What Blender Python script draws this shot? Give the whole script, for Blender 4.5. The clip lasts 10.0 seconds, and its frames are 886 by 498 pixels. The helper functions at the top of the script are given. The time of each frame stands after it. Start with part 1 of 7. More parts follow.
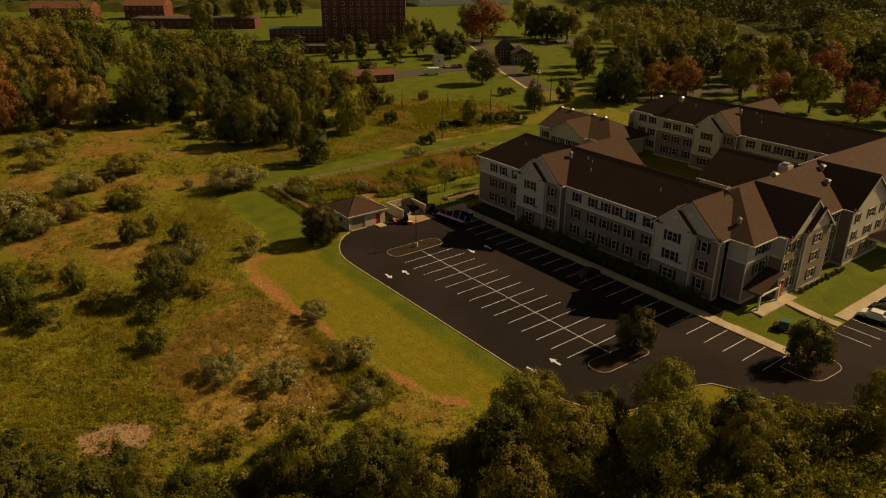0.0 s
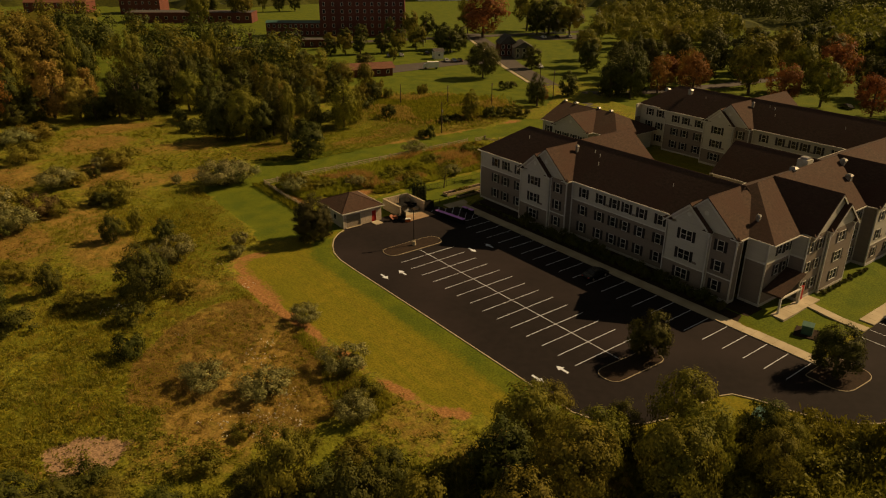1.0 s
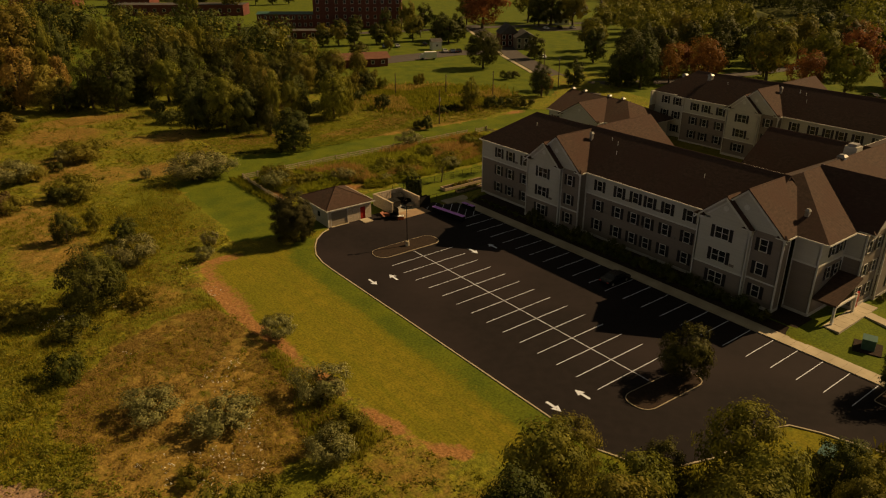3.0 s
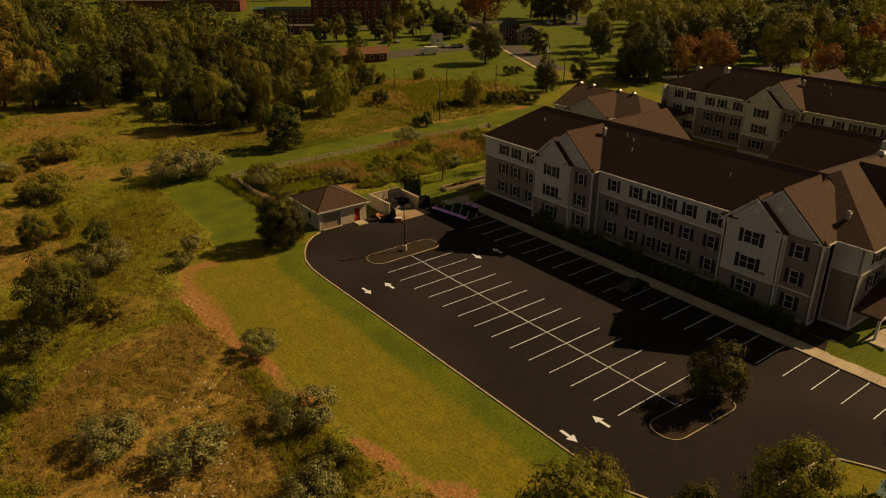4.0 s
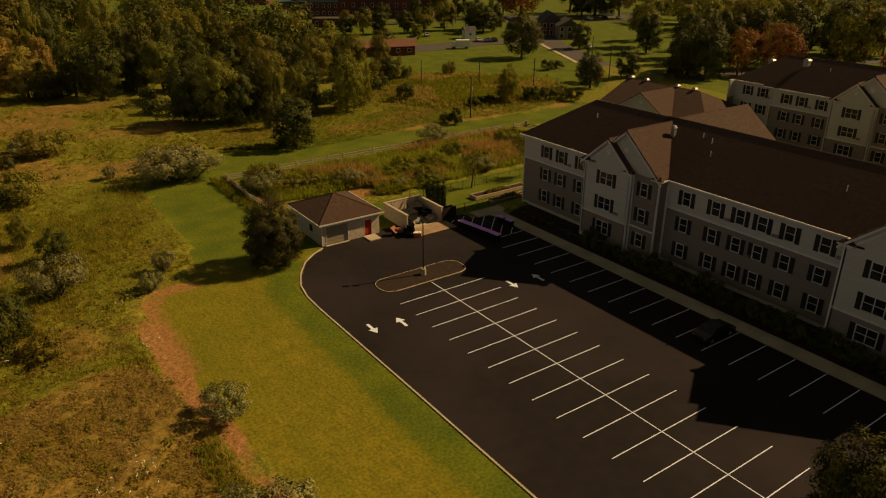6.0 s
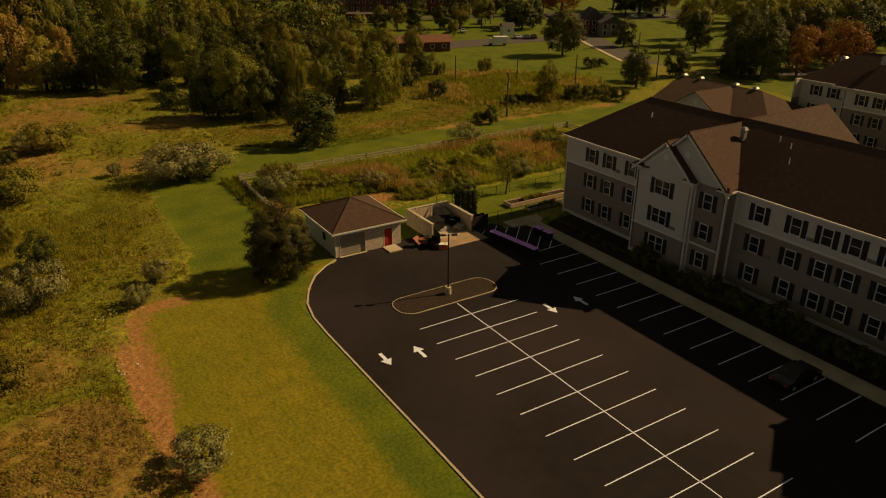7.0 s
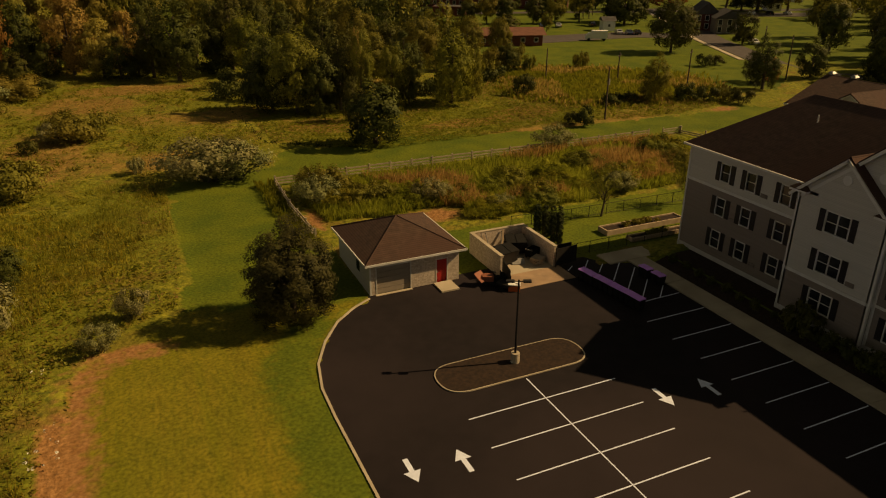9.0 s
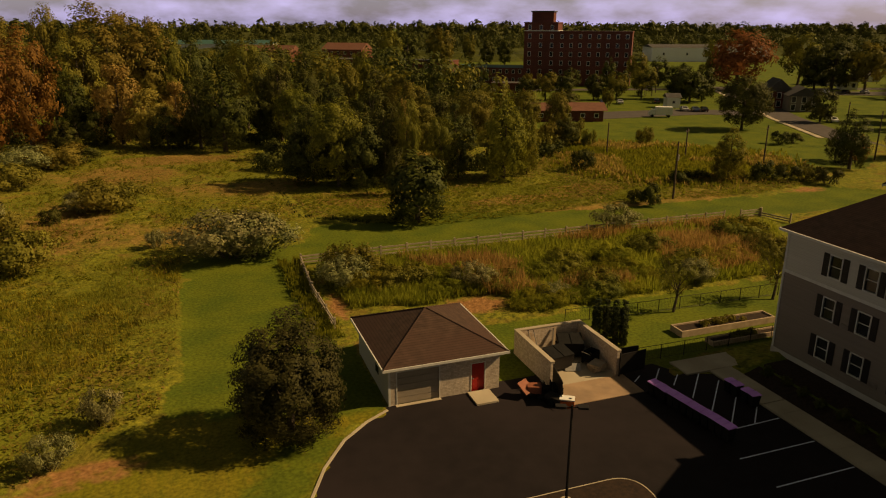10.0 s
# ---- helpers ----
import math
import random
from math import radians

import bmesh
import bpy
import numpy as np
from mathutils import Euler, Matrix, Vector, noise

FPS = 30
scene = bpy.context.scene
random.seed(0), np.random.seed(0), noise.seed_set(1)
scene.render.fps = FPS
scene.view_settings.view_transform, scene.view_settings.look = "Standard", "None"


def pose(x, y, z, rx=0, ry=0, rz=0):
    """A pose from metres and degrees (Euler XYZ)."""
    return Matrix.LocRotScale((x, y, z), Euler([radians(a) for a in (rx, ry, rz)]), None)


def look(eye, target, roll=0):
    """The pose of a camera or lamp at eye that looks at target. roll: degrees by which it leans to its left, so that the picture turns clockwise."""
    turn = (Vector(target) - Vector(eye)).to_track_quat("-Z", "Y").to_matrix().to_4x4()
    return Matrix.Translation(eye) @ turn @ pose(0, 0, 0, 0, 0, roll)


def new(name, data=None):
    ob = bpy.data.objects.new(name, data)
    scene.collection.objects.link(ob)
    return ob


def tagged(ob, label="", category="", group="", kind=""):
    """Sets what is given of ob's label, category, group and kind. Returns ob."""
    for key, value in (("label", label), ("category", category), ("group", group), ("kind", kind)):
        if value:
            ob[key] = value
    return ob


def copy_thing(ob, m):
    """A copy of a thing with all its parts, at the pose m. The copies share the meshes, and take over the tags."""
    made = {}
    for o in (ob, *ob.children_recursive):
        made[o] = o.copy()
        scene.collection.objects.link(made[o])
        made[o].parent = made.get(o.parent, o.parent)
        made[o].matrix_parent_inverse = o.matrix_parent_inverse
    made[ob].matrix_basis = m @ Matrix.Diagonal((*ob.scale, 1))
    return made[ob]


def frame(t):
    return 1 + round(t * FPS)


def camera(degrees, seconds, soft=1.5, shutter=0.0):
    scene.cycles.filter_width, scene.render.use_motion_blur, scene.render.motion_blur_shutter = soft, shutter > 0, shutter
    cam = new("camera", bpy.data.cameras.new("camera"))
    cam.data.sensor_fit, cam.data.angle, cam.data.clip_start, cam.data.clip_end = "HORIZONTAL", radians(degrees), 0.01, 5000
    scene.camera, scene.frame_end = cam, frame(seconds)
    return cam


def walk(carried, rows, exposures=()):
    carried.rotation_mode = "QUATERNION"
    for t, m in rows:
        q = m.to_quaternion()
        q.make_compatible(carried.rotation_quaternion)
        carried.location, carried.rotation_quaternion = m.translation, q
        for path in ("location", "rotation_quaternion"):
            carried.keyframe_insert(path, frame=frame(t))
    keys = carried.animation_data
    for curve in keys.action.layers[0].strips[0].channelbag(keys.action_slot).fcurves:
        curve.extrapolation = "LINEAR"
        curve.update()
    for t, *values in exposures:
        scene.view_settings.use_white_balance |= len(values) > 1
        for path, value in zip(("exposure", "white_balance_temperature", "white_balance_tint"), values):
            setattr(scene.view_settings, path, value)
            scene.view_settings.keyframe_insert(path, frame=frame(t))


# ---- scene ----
# Camera: a drone flying forward and sinking, turning its nose up at the end.
cam = camera(63.40, 10.0, soft=1.15)
PATH = [
    (0, (-69.894, -95.459, 52.230), (-68.7763, -94.0027, 51.4358), 0.18),
    (0.5, (-67.886, -92.951, 50.931), (-66.7689, -91.4961, 50.1354), 0.21),
    (1, (-65.863, -90.438, 49.609), (-64.7471, -88.9840, 48.8098), 0.23),
    (1.5, (-63.808, -87.926, 48.235), (-62.6920, -86.4731, 47.4321), 0.22),
    (2, (-61.723, -85.384, 46.802), (-60.6062, -83.9316, 45.9997), 0.17),
    (2.5, (-59.591, -82.741, 45.343), (-58.4739, -81.2883, 44.5429), 0.08),
    (4, (-52.148, -73.341, 41.186), (-51.0346, -71.8863, 40.3833), -0.01),
    (4.5, (-49.393, -69.836, 39.903), (-48.2886, -68.3749, 39.1009), 0.01),
    (5, (-46.572, -66.230, 38.613), (-45.4764, -64.7603, 37.8131), 0.02),
    (5.5, (-43.666, -62.473, 37.277), (-42.5880, -60.9911, 36.4764), 0.02),
    (7, (-34.195, -50.118, 32.916), (-33.2232, -48.5621, 32.1182), 0.24),
    (7.5, (-31.174, -46.071, 31.578), (-30.2409, -44.4939, 30.7769), 0.25),
    (8, (-28.228, -41.996, 30.333), (-27.3439, -40.3930, 29.5283), 0.24),
    (8.5, (-25.366, -37.886, 29.110), (-24.5408, -36.2550, 28.2979), 0.23),
    (9, (-22.605, -33.468, 27.684), (-21.8392, -31.7993, 26.8905), 0.21),
    (9.5, (-19.854, -28.998, 26.403), (-19.1330, -27.2692, 25.7013), 0.18),
    (10, (-17.083, -24.453, 25.211), (-16.4357, -22.6582, 24.6119), 0.16),
]
walk(cam, [(t, look(eye, target, roll)) for t, eye, target, roll in PATH], [(0.0, 0.0, 8500, 11), (10.0, 0.0, 8500, 11)])

# ---------------------------------------------------------------- light
SUN_ELEVATION, SUN_SIDE = 37.0, 15.2   # degrees up; degrees from +x towards -y
world = bpy.data.worlds.new("world")
scene.world = world
world.use_nodes = True
wn, wl = world.node_tree.nodes, world.node_tree.links
sky = wn.new("ShaderNodeTexSky")
sky.sky_type, sky.sun_disc = "NISHITA", False
sky.sun_elevation, sky.sun_rotation = radians(SUN_ELEVATION), radians(90 + SUN_SIDE)
# thin broken cloud over the sky
w_co = wn.new("ShaderNodeTexCoord")
w_map = wn.new("ShaderNodeMapping")
w_map.inputs["Scale"].default_value = (5.0, 5.0, 13.0)
w_noise = wn.new("ShaderNodeTexNoise")
w_noise.inputs["Scale"].default_value, w_noise.inputs["Detail"].default_value = 2.2, 7.0
w_ramp = wn.new("ShaderNodeValToRGB")
w_ramp.color_ramp.elements[0].position, w_ramp.color_ramp.elements[1].position = 0.36, 0.86
w_mix = wn.new("ShaderNodeMixRGB")
w_mix.inputs[2].default_value = (11.0, 10.8, 12.5, 1)
wl.new(w_co.outputs["Generated"], w_map.inputs["Vector"])
wl.new(w_map.outputs["Vector"], w_noise.inputs["Vector"])
wl.new(w_noise.outputs["Fac"], w_ramp.inputs["Fac"])
wl.new(w_ramp.outputs["Color"], w_mix.inputs[0])
wl.new(sky.outputs["Color"], w_mix.inputs[1])
# paler towards the horizon, deeper overhead
w_sep = wn.new("ShaderNodeSeparateXYZ")
w_deep = wn.new("ShaderNodeMapRange")
w_deep.inputs["From Max"].default_value, w_deep.inputs["To Min"].default_value, w_deep.inputs["To Max"].default_value = 0.5, 1.6, 0.5
w_mul = wn.new("ShaderNodeMixRGB")
w_mul.blend_type = "MULTIPLY"
w_mul.inputs[0].default_value = 1.0
wl.new(w_co.outputs["Generated"], w_sep.inputs[0])
wl.new(w_sep.outputs["Z"], w_deep.inputs["Value"])
wl.new(w_mix.outputs["Color"], w_mul.inputs[1])
wl.new(w_deep.outputs["Result"], w_mul.inputs[2])
w_tint = wn.new("ShaderNodeMixRGB")
w_tint.blend_type = "MULTIPLY"
w_tint.inputs[0].default_value = 1.0
# hazy violet low down, neutral overhead
w_haze = wn.new("ShaderNodeMapRange")
w_haze.inputs["From Max"].default_value = 0.13
w_hue = wn.new("ShaderNodeMixRGB")
w_hue.inputs[1].default_value, w_hue.inputs[2].default_value = (1.52, 1.54, 2.95, 1), (1.06, 1.0, 0.70, 1)
wl.new(w_sep.outputs["Z"], w_haze.inputs["Value"])
wl.new(w_haze.outputs["Result"], w_hue.inputs[0])
wl.new(w_hue.outputs["Color"], w_tint.inputs[2])
wl.new(w_mul.outputs["Color"], w_tint.inputs[1])
wl.new(w_tint.outputs["Color"], wn["Background"].inputs["Color"])
wn["Background"].inputs["Strength"].default_value = 0.028

sun = new("sun", bpy.data.lights.new("sun", "SUN"))
sun.data.energy, sun.data.angle, sun.data.color = 4.65, radians(0.53), (1.0, 0.76, 0.46)
SX = math.cos(radians(SUN_ELEVATION))
sun.matrix_world = look((0, 0, 0), (-SX * math.cos(radians(SUN_SIDE)), SX * math.sin(radians(SUN_SIDE)), -math.sin(radians(SUN_ELEVATION))))

# ---------------------------------------------------------------- helpers


def surface(name, c1, c2, scale=1.0, rough=0.85, bump=0.0, bump_scale=None, big=None, big_scale=0.08, metal=0.0, leaf=0.0, spec=0.3, island=0.0, stretch=(1, 1, 1)):
    """A material of two colours mixed by noise at a fine scale, with a third, big, at a coarse scale."""
    m = bpy.data.materials.new(name)
    m.use_nodes = True
    n, l = m.node_tree.nodes, m.node_tree.links
    b = n["Principled BSDF"]
    b.inputs["Roughness"].default_value, b.inputs["Metallic"].default_value = rough, metal
    b.inputs["Specular IOR Level"].default_value = 0.08 if leaf else spec
    geo = n.new("ShaderNodeNewGeometry")
    mp = n.new("ShaderNodeMapping")
    mp.inputs["Scale"].default_value = stretch
    l.new(geo.outputs["Position"], mp.inputs["Vector"])
    t1 = n.new("ShaderNodeTexNoise")
    t1.inputs["Scale"].default_value, t1.inputs["Detail"].default_value = scale, 6
    l.new(mp.outputs["Vector"], t1.inputs["Vector"])
    r1 = n.new("ShaderNodeMapRange")
    r1.inputs["From Min"].default_value, r1.inputs["From Max"].default_value = 0.32, 0.68
    l.new(t1.outputs["Fac"], r1.inputs["Value"])
    mix = n.new("ShaderNodeMixRGB")
    mix.inputs[1].default_value, mix.inputs[2].default_value = (*c1, 1), (*c2, 1)
    l.new(r1.outputs["Result"], mix.inputs[0])
    colour = mix.outputs["Color"]
    if big:
        t2 = n.new("ShaderNodeTexNoise")
        t2.inputs["Scale"].default_value, t2.inputs["Detail"].default_value = big_scale, 4
        l.new(geo.outputs["Position"], t2.inputs["Vector"])
        r2 = n.new("ShaderNodeMapRange")
        r2.inputs["From Min"].default_value, r2.inputs["From Max"].default_value = 0.42, 0.66
        l.new(t2.outputs["Fac"], r2.inputs["Value"])
        mix2 = n.new("ShaderNodeMixRGB")
        mix2.inputs[2].default_value = (*big, 1)
        l.new(r2.outputs["Result"], mix2.inputs[0])
        l.new(colour, mix2.inputs[1])
        colour = mix2.outputs["Color"]
    if island:
        hsv = n.new("ShaderNodeHueSaturation")
        v = n.new("ShaderNodeMapRange")
        v.inputs["To Min"].default_value, v.inputs["To Max"].default_value = 1 - island, 1 + island
        l.new(geo.outputs["Random Per Island"], v.inputs["Value"])
        l.new(v.outputs["Result"], hsv.inputs["Value"])
        info = n.new("ShaderNodeObjectInfo")
        h = n.new("ShaderNodeMapRange")
        h.inputs["To Min"].default_value, h.inputs["To Max"].default_value = 0.475, 0.515
        l.new(info.outputs["Random"], h.inputs["Value"])
        l.new(h.outputs["Result"], hsv.inputs["Hue"])
        l.new(colour, hsv.inputs["Color"])
        colour = hsv.outputs["Color"]
    l.new(colour, b.inputs["Base Color"])
    if bump:
        t3 = n.new("ShaderNodeTexNoise")
        t3.inputs["Scale"].default_value, t3.inputs["Detail"].default_value = bump_scale or scale * 3, 4
        l.new(mp.outputs["Vector"], t3.inputs["Vector"])
        bp = n.new("ShaderNodeBump")
        bp.inputs["Strength"].default_value, bp.inputs["Distance"].default_value = min(bump * 4, 1), bump
        l.new(t3.outputs["Fac"], bp.inputs["Height"])
        l.new(bp.outputs["Normal"], b.inputs["Normal"])
    if leaf:
        tr = n.new("ShaderNodeBsdfTranslucent")
        l.new(colour, tr.inputs["Color"])
        ms = n.new("ShaderNodeMixShader")
        ms.inputs[0].default_value = leaf
        l.new(b.outputs[0], ms.inputs[1])
        l.new(tr.outputs[0], ms.inputs[2])
        l.new(ms.outputs[0], n["Material Output"].inputs["Surface"])
    return m


def mesh_of(name, verts, faces, material, smooth=False):
    me = bpy.data.meshes.new(name)
    me.from_pydata([tuple(v) for v in verts], [], [tuple(f) for f in faces])
    me.update()
    if material:
        me.materials.append(material)
    if smooth:
        me.polygons.foreach_set("use_smooth", [True] * len(me.polygons))
    return me


def quads_mesh(name, corners, material):
    """Loose quads from an array of shape (n, 4, 3)."""
    n = len(corners)
    me = bpy.data.meshes.new(name)
    me.vertices.add(4 * n)
    me.vertices.foreach_set("co", np.asarray(corners, dtype=np.float32).ravel())
    me.loops.add(4 * n)
    me.loops.foreach_set("vertex_index", np.arange(4 * n, dtype=np.int32))
    me.polygons.add(n)
    me.polygons.foreach_set("loop_start", np.arange(0, 4 * n, 4, dtype=np.int32))
    me.update(calc_edges=True)
    me.materials.append(material)
    return me


def thing(name, at=(0, 0, 0), turn=0, label="", category="", group="", kind=""):
    ob = new(name)
    ob.matrix_world = pose(*at, 0, 0, turn)
    ob.empty_display_size = 0.2
    return tagged(ob, label, category, group, kind)


def put(name, me, parent=None, m=None, label=""):
    ob = new(name, me)
    if parent:
        ob.parent = parent
    if m is not None:
        ob.matrix_basis = m
    if label:
        ob["label"] = label
    return ob


class Shape:
    """Collects boxes, prisms and tubes into one mesh."""

    def __init__(self):
        self.v, self.f = [], []

    def add(self, verts, faces):
        k = len(self.v)
        self.v += [tuple(p) for p in verts]
        self.f += [tuple(i + k for i in f) for f in faces]
        return self

    def box(self, x0, x1, y0, y1, z0, z1):
        v = [(x, y, z) for z in (z0, z1) for y in (y0, y1) for x in (x0, x1)]
        return self.add(v, [(0, 2, 3, 1), (4, 5, 7, 6), (0, 1, 5, 4), (2, 6, 7, 3), (0, 4, 6, 2), (1, 3, 7, 5)])

    def slab(self, outline, z0, z1):
        """A flat body over an outline given anticlockwise."""
        n = len(outline)
        v = [(x, y, z0) for x, y in outline] + [(x, y, z1) for x, y in outline]
        return self.add(v, [tuple(range(n - 1, -1, -1)), tuple(range(n, 2 * n))] + [(i, (i + 1) % n, n + (i + 1) % n, n + i) for i in range(n)])

    def tube(self, a, b, r0, r1, sides=6):
        a, b = Vector(a), Vector(b)
        q = (b - a).to_track_quat("Z", "Y")
        ring = [Vector((math.cos(2 * math.pi * i / sides), math.sin(2 * math.pi * i / sides), 0)) for i in range(sides)]
        v = [a + q @ (p * r0) for p in ring] + [b + q @ (p * r1) for p in ring]
        return self.add(v, [tuple(range(sides - 1, -1, -1)), tuple(range(sides, 2 * sides))] + [(i, (i + 1) % sides, sides + (i + 1) % sides, sides + i) for i in range(sides)])

    def strip(self, line, width, z0, z1, closed=False):
        """A kerb-like body along a line of points."""
        pts = [Vector((x, y)) for x, y in line]
        n = len(pts)
        left, right = [], []
        for i, p in enumerate(pts):
            a = pts[i - 1] if closed or i > 0 else p
            b = pts[(i + 1) % n] if closed or i < n - 1 else p
            d = (b - a).normalized()
            nrm = Vector((-d.y, d.x)) * width / 2
            left.append(p + nrm), right.append(p - nrm)
        for i in range(n if closed else n - 1):
            j = (i + 1) % n
            q = [left[i], right[i], right[j], left[j]]
            self.add([(p.x, p.y, z) for z in (z0, z1) for p in q], [(3, 2, 1, 0), (4, 5, 6, 7), (0, 1, 5, 4), (1, 2, 6, 5), (2, 3, 7, 6), (3, 0, 4, 7)])
        return self

    def mesh(self, name, material, smooth=False):
        return mesh_of(name, self.v, self.f, material, smooth)


def rounded(points, radius, steps=5):
    """An outline with rounded corners."""
    out = []
    n = len(points)
    for i in range(n):
        p, a, b = Vector(points[i]), Vector(points[i - 1]), Vector(points[(i + 1) % n])
        r = radius[i] if isinstance(radius, (list, tuple)) else radius
        r = min(r, (a - p).length * 0.49, (b - p).length * 0.49)
        s, e = p + (a - p).normalized() * r, p + (b - p).normalized() * r
        for k in range(steps + 1):
            t = k / steps
            q = s * (1 - t) ** 2 + p * 2 * t * (1 - t) + e * t * t
            out.append((q.x, q.y))
    return out


def inside(x, y, poly):
    """Whether points (arrays) lie inside an outline."""
    hit = np.zeros(np.shape(x), bool)
    for (x0, y0), (x1, y1) in zip(poly, poly[1:] + poly[:1]):
        if y0 != y1:
            hit ^= ((y0 > y) != (y1 > y)) & (x < (x1 - x0) * (y - y0) / (y1 - y0) + x0)
    return hit


# ---------------------------------------------------------------- materials
asphalt = surface("asphalt", (0.0118, 0.0090, 0.0098), (0.0165, 0.0124, 0.0134), 0.9, 0.9, 0.006, 30, big=(0.027, 0.0192, 0.0205), big_scale=0.05, spec=0.15)
old_asphalt = surface("old_asphalt", (0.06, 0.05, 0.048), (0.085, 0.072, 0.066), 0.5, 0.9, 0.004, 30)
line_paint = surface("line_paint", (0.60, 0.66, 0.80), (0.72, 0.78, 0.92), 3.0, 0.7)
concrete = surface("concrete", (0.40, 0.34, 0.25), (0.49, 0.42, 0.315), 1.2, 0.9, 0.003, 25, big=(0.34, 0.285, 0.205), big_scale=0.3)
kerb_stone = surface("kerb_stone", (0.360, 0.306, 0.221), (0.450, 0.387, 0.288), 0.9, 0.9, 0.003, 20)
mulch = surface("mulch", (0.017, 0.010, 0.0065), (0.036, 0.020, 0.012), 4.0, 1.0, 0.05, 9)
siding_cream = surface("siding_cream", (0.435, 0.415, 0.358), (0.485, 0.462, 0.400), 0.8, 0.7, 0.01, 6, stretch=(0.2, 0.2, 8))
siding_tan = surface("siding_tan", (0.188, 0.154, 0.128), (0.220, 0.182, 0.150), 0.8, 0.75, 0.01, 6, stretch=(0.2, 0.2, 8))
trim_white = surface("trim_white", (0.52, 0.505, 0.465), (0.60, 0.585, 0.535), 2.0, 0.6)
foundation = surface("foundation", (0.40, 0.38, 0.35), (0.50, 0.47, 0.43), 1.0, 0.9)
shingles = surface("shingles", (0.047, 0.027, 0.0195), (0.080, 0.045, 0.032), 1.6, 0.95, 0.02, 7, big=(0.064, 0.032, 0.023), big_scale=0.25, stretch=(1, 1, 3))


def coursed(material, step, depth):
    """Fine level courses of dark joints over a sloped or upright surface."""
    n_, l_ = material.node_tree.nodes, material.node_tree.links
    b_ = n_["Principled BSDF"]
    g_ = n_.new("ShaderNodeNewGeometry")
    sep = n_.new("ShaderNodeSeparateXYZ")
    l_.new(g_.outputs["Position"], sep.inputs[0])
    div = n_.new("ShaderNodeMath")
    div.operation = "DIVIDE"
    div.inputs[1].default_value = step
    l_.new(sep.outputs["Z"], div.inputs[0])
    fr = n_.new("ShaderNodeMath")
    fr.operation = "FRACT"
    l_.new(div.outputs[0], fr.inputs[0])
    mr = n_.new("ShaderNodeMapRange")
    mr.inputs["From Max"].default_value = 0.35
    mr.inputs["To Min"].default_value = 1 - depth
    l_.new(fr.outputs[0], mr.inputs["Value"])
    mul = n_.new("ShaderNodeMixRGB")
    mul.blend_type = "MULTIPLY"
    mul.inputs[0].default_value = 1.0
    l_.new(b_.inputs["Base Color"].links[0].from_socket, mul.inputs[1])
    l_.new(mr.outputs["Result"], mul.inputs[2])
    l_.new(mul.outputs[0], b_.inputs["Base Color"])


coursed(shingles, 0.09, 0.45)
coursed(siding_cream, 0.115, 0.16)
coursed(siding_tan, 0.115, 0.18)
shutter_paint = surface("shutter_paint", (0.010, 0.008, 0.009), (0.016, 0.013, 0.013), 3.0, 0.5)
glass = surface("window_glass", (0.008, 0.009, 0.010), (0.030, 0.032, 0.034), 0.9, 0.12, spec=0.35)
dark_metal = surface("dark_metal", (0.012, 0.010, 0.009), (0.02, 0.017, 0.015), 3.0, 0.6, spec=0.25)
bright_metal = surface("bright_metal", (0.24, 0.23, 0.22), (0.34, 0.33, 0.31), 3.0, 0.5, metal=0.4)
stone_veneer = surface("stone_veneer", (0.42, 0.345, 0.28), (0.60, 0.51, 0.42), 5.0, 0.95, 0.03, 5)
stained_concrete = surface("stained_concrete", (0.30, 0.20, 0.125), (0.38, 0.26, 0.165), 0.8, 0.9, 0.003, 25, big=(0.24, 0.165, 0.11), big_scale=0.5)
pale_timber = surface("pale_timber", (0.25, 0.205, 0.145), (0.37, 0.31, 0.225), 2.0, 0.95, 0.01, 12)
rust_paint = surface("rust_paint", (0.20, 0.065, 0.035), (0.27, 0.09, 0.05), 3.0, 0.7)
red_paint = surface("red_paint", (0.30, 0.012, 0.012), (0.36, 0.02, 0.018), 2.0, 0.5)
grey_door = surface("grey_door", (0.26, 0.215, 0.165), (0.30, 0.25, 0.195), 2.0, 0.6, stretch=(1, 1, 6))
timber = surface("timber", (0.30, 0.22, 0.15), (0.42, 0.32, 0.22), 2.0, 0.9, 0.01, 12)
grey_timber = surface("grey_timber", (0.24, 0.20, 0.15), (0.36, 0.30, 0.23), 2.0, 0.95, 0.01, 12)
pole_wood = surface("pole_wood", (0.05, 0.035, 0.025), (0.09, 0.065, 0.045), 2.0, 0.95)
bark = surface("bark", (0.06, 0.045, 0.032), (0.11, 0.085, 0.06), 3.0, 1.0, 0.03, 8)
brick_red = surface("brick_red", (0.13, 0.040, 0.030), (0.18, 0.060, 0.042), 2.5, 0.9, 0.01, 8, big=(0.11, 0.038, 0.03), big_scale=0.1)
purple_cloth = surface("purple_cloth", (0.60, 0.25, 0.84), (0.70, 0.33, 0.92), 1.5, 0.6, 0.01, 6)
orange_paint = surface("orange_paint", (0.55, 0.10, 0.02), (0.62, 0.13, 0.03), 2.0, 0.45)
black_rubber = surface("black_rubber", (0.008, 0.008, 0.008), (0.015, 0.014, 0.013), 4.0, 0.9, spec=0.15)
white_paint = surface("white_paint", (0.70, 0.69, 0.66), (0.78, 0.77, 0.74), 2.0, 0.5)
roof_red = surface("roof_red", (0.125, 0.052, 0.034), (0.175, 0.075, 0.048), 1.0, 0.9)
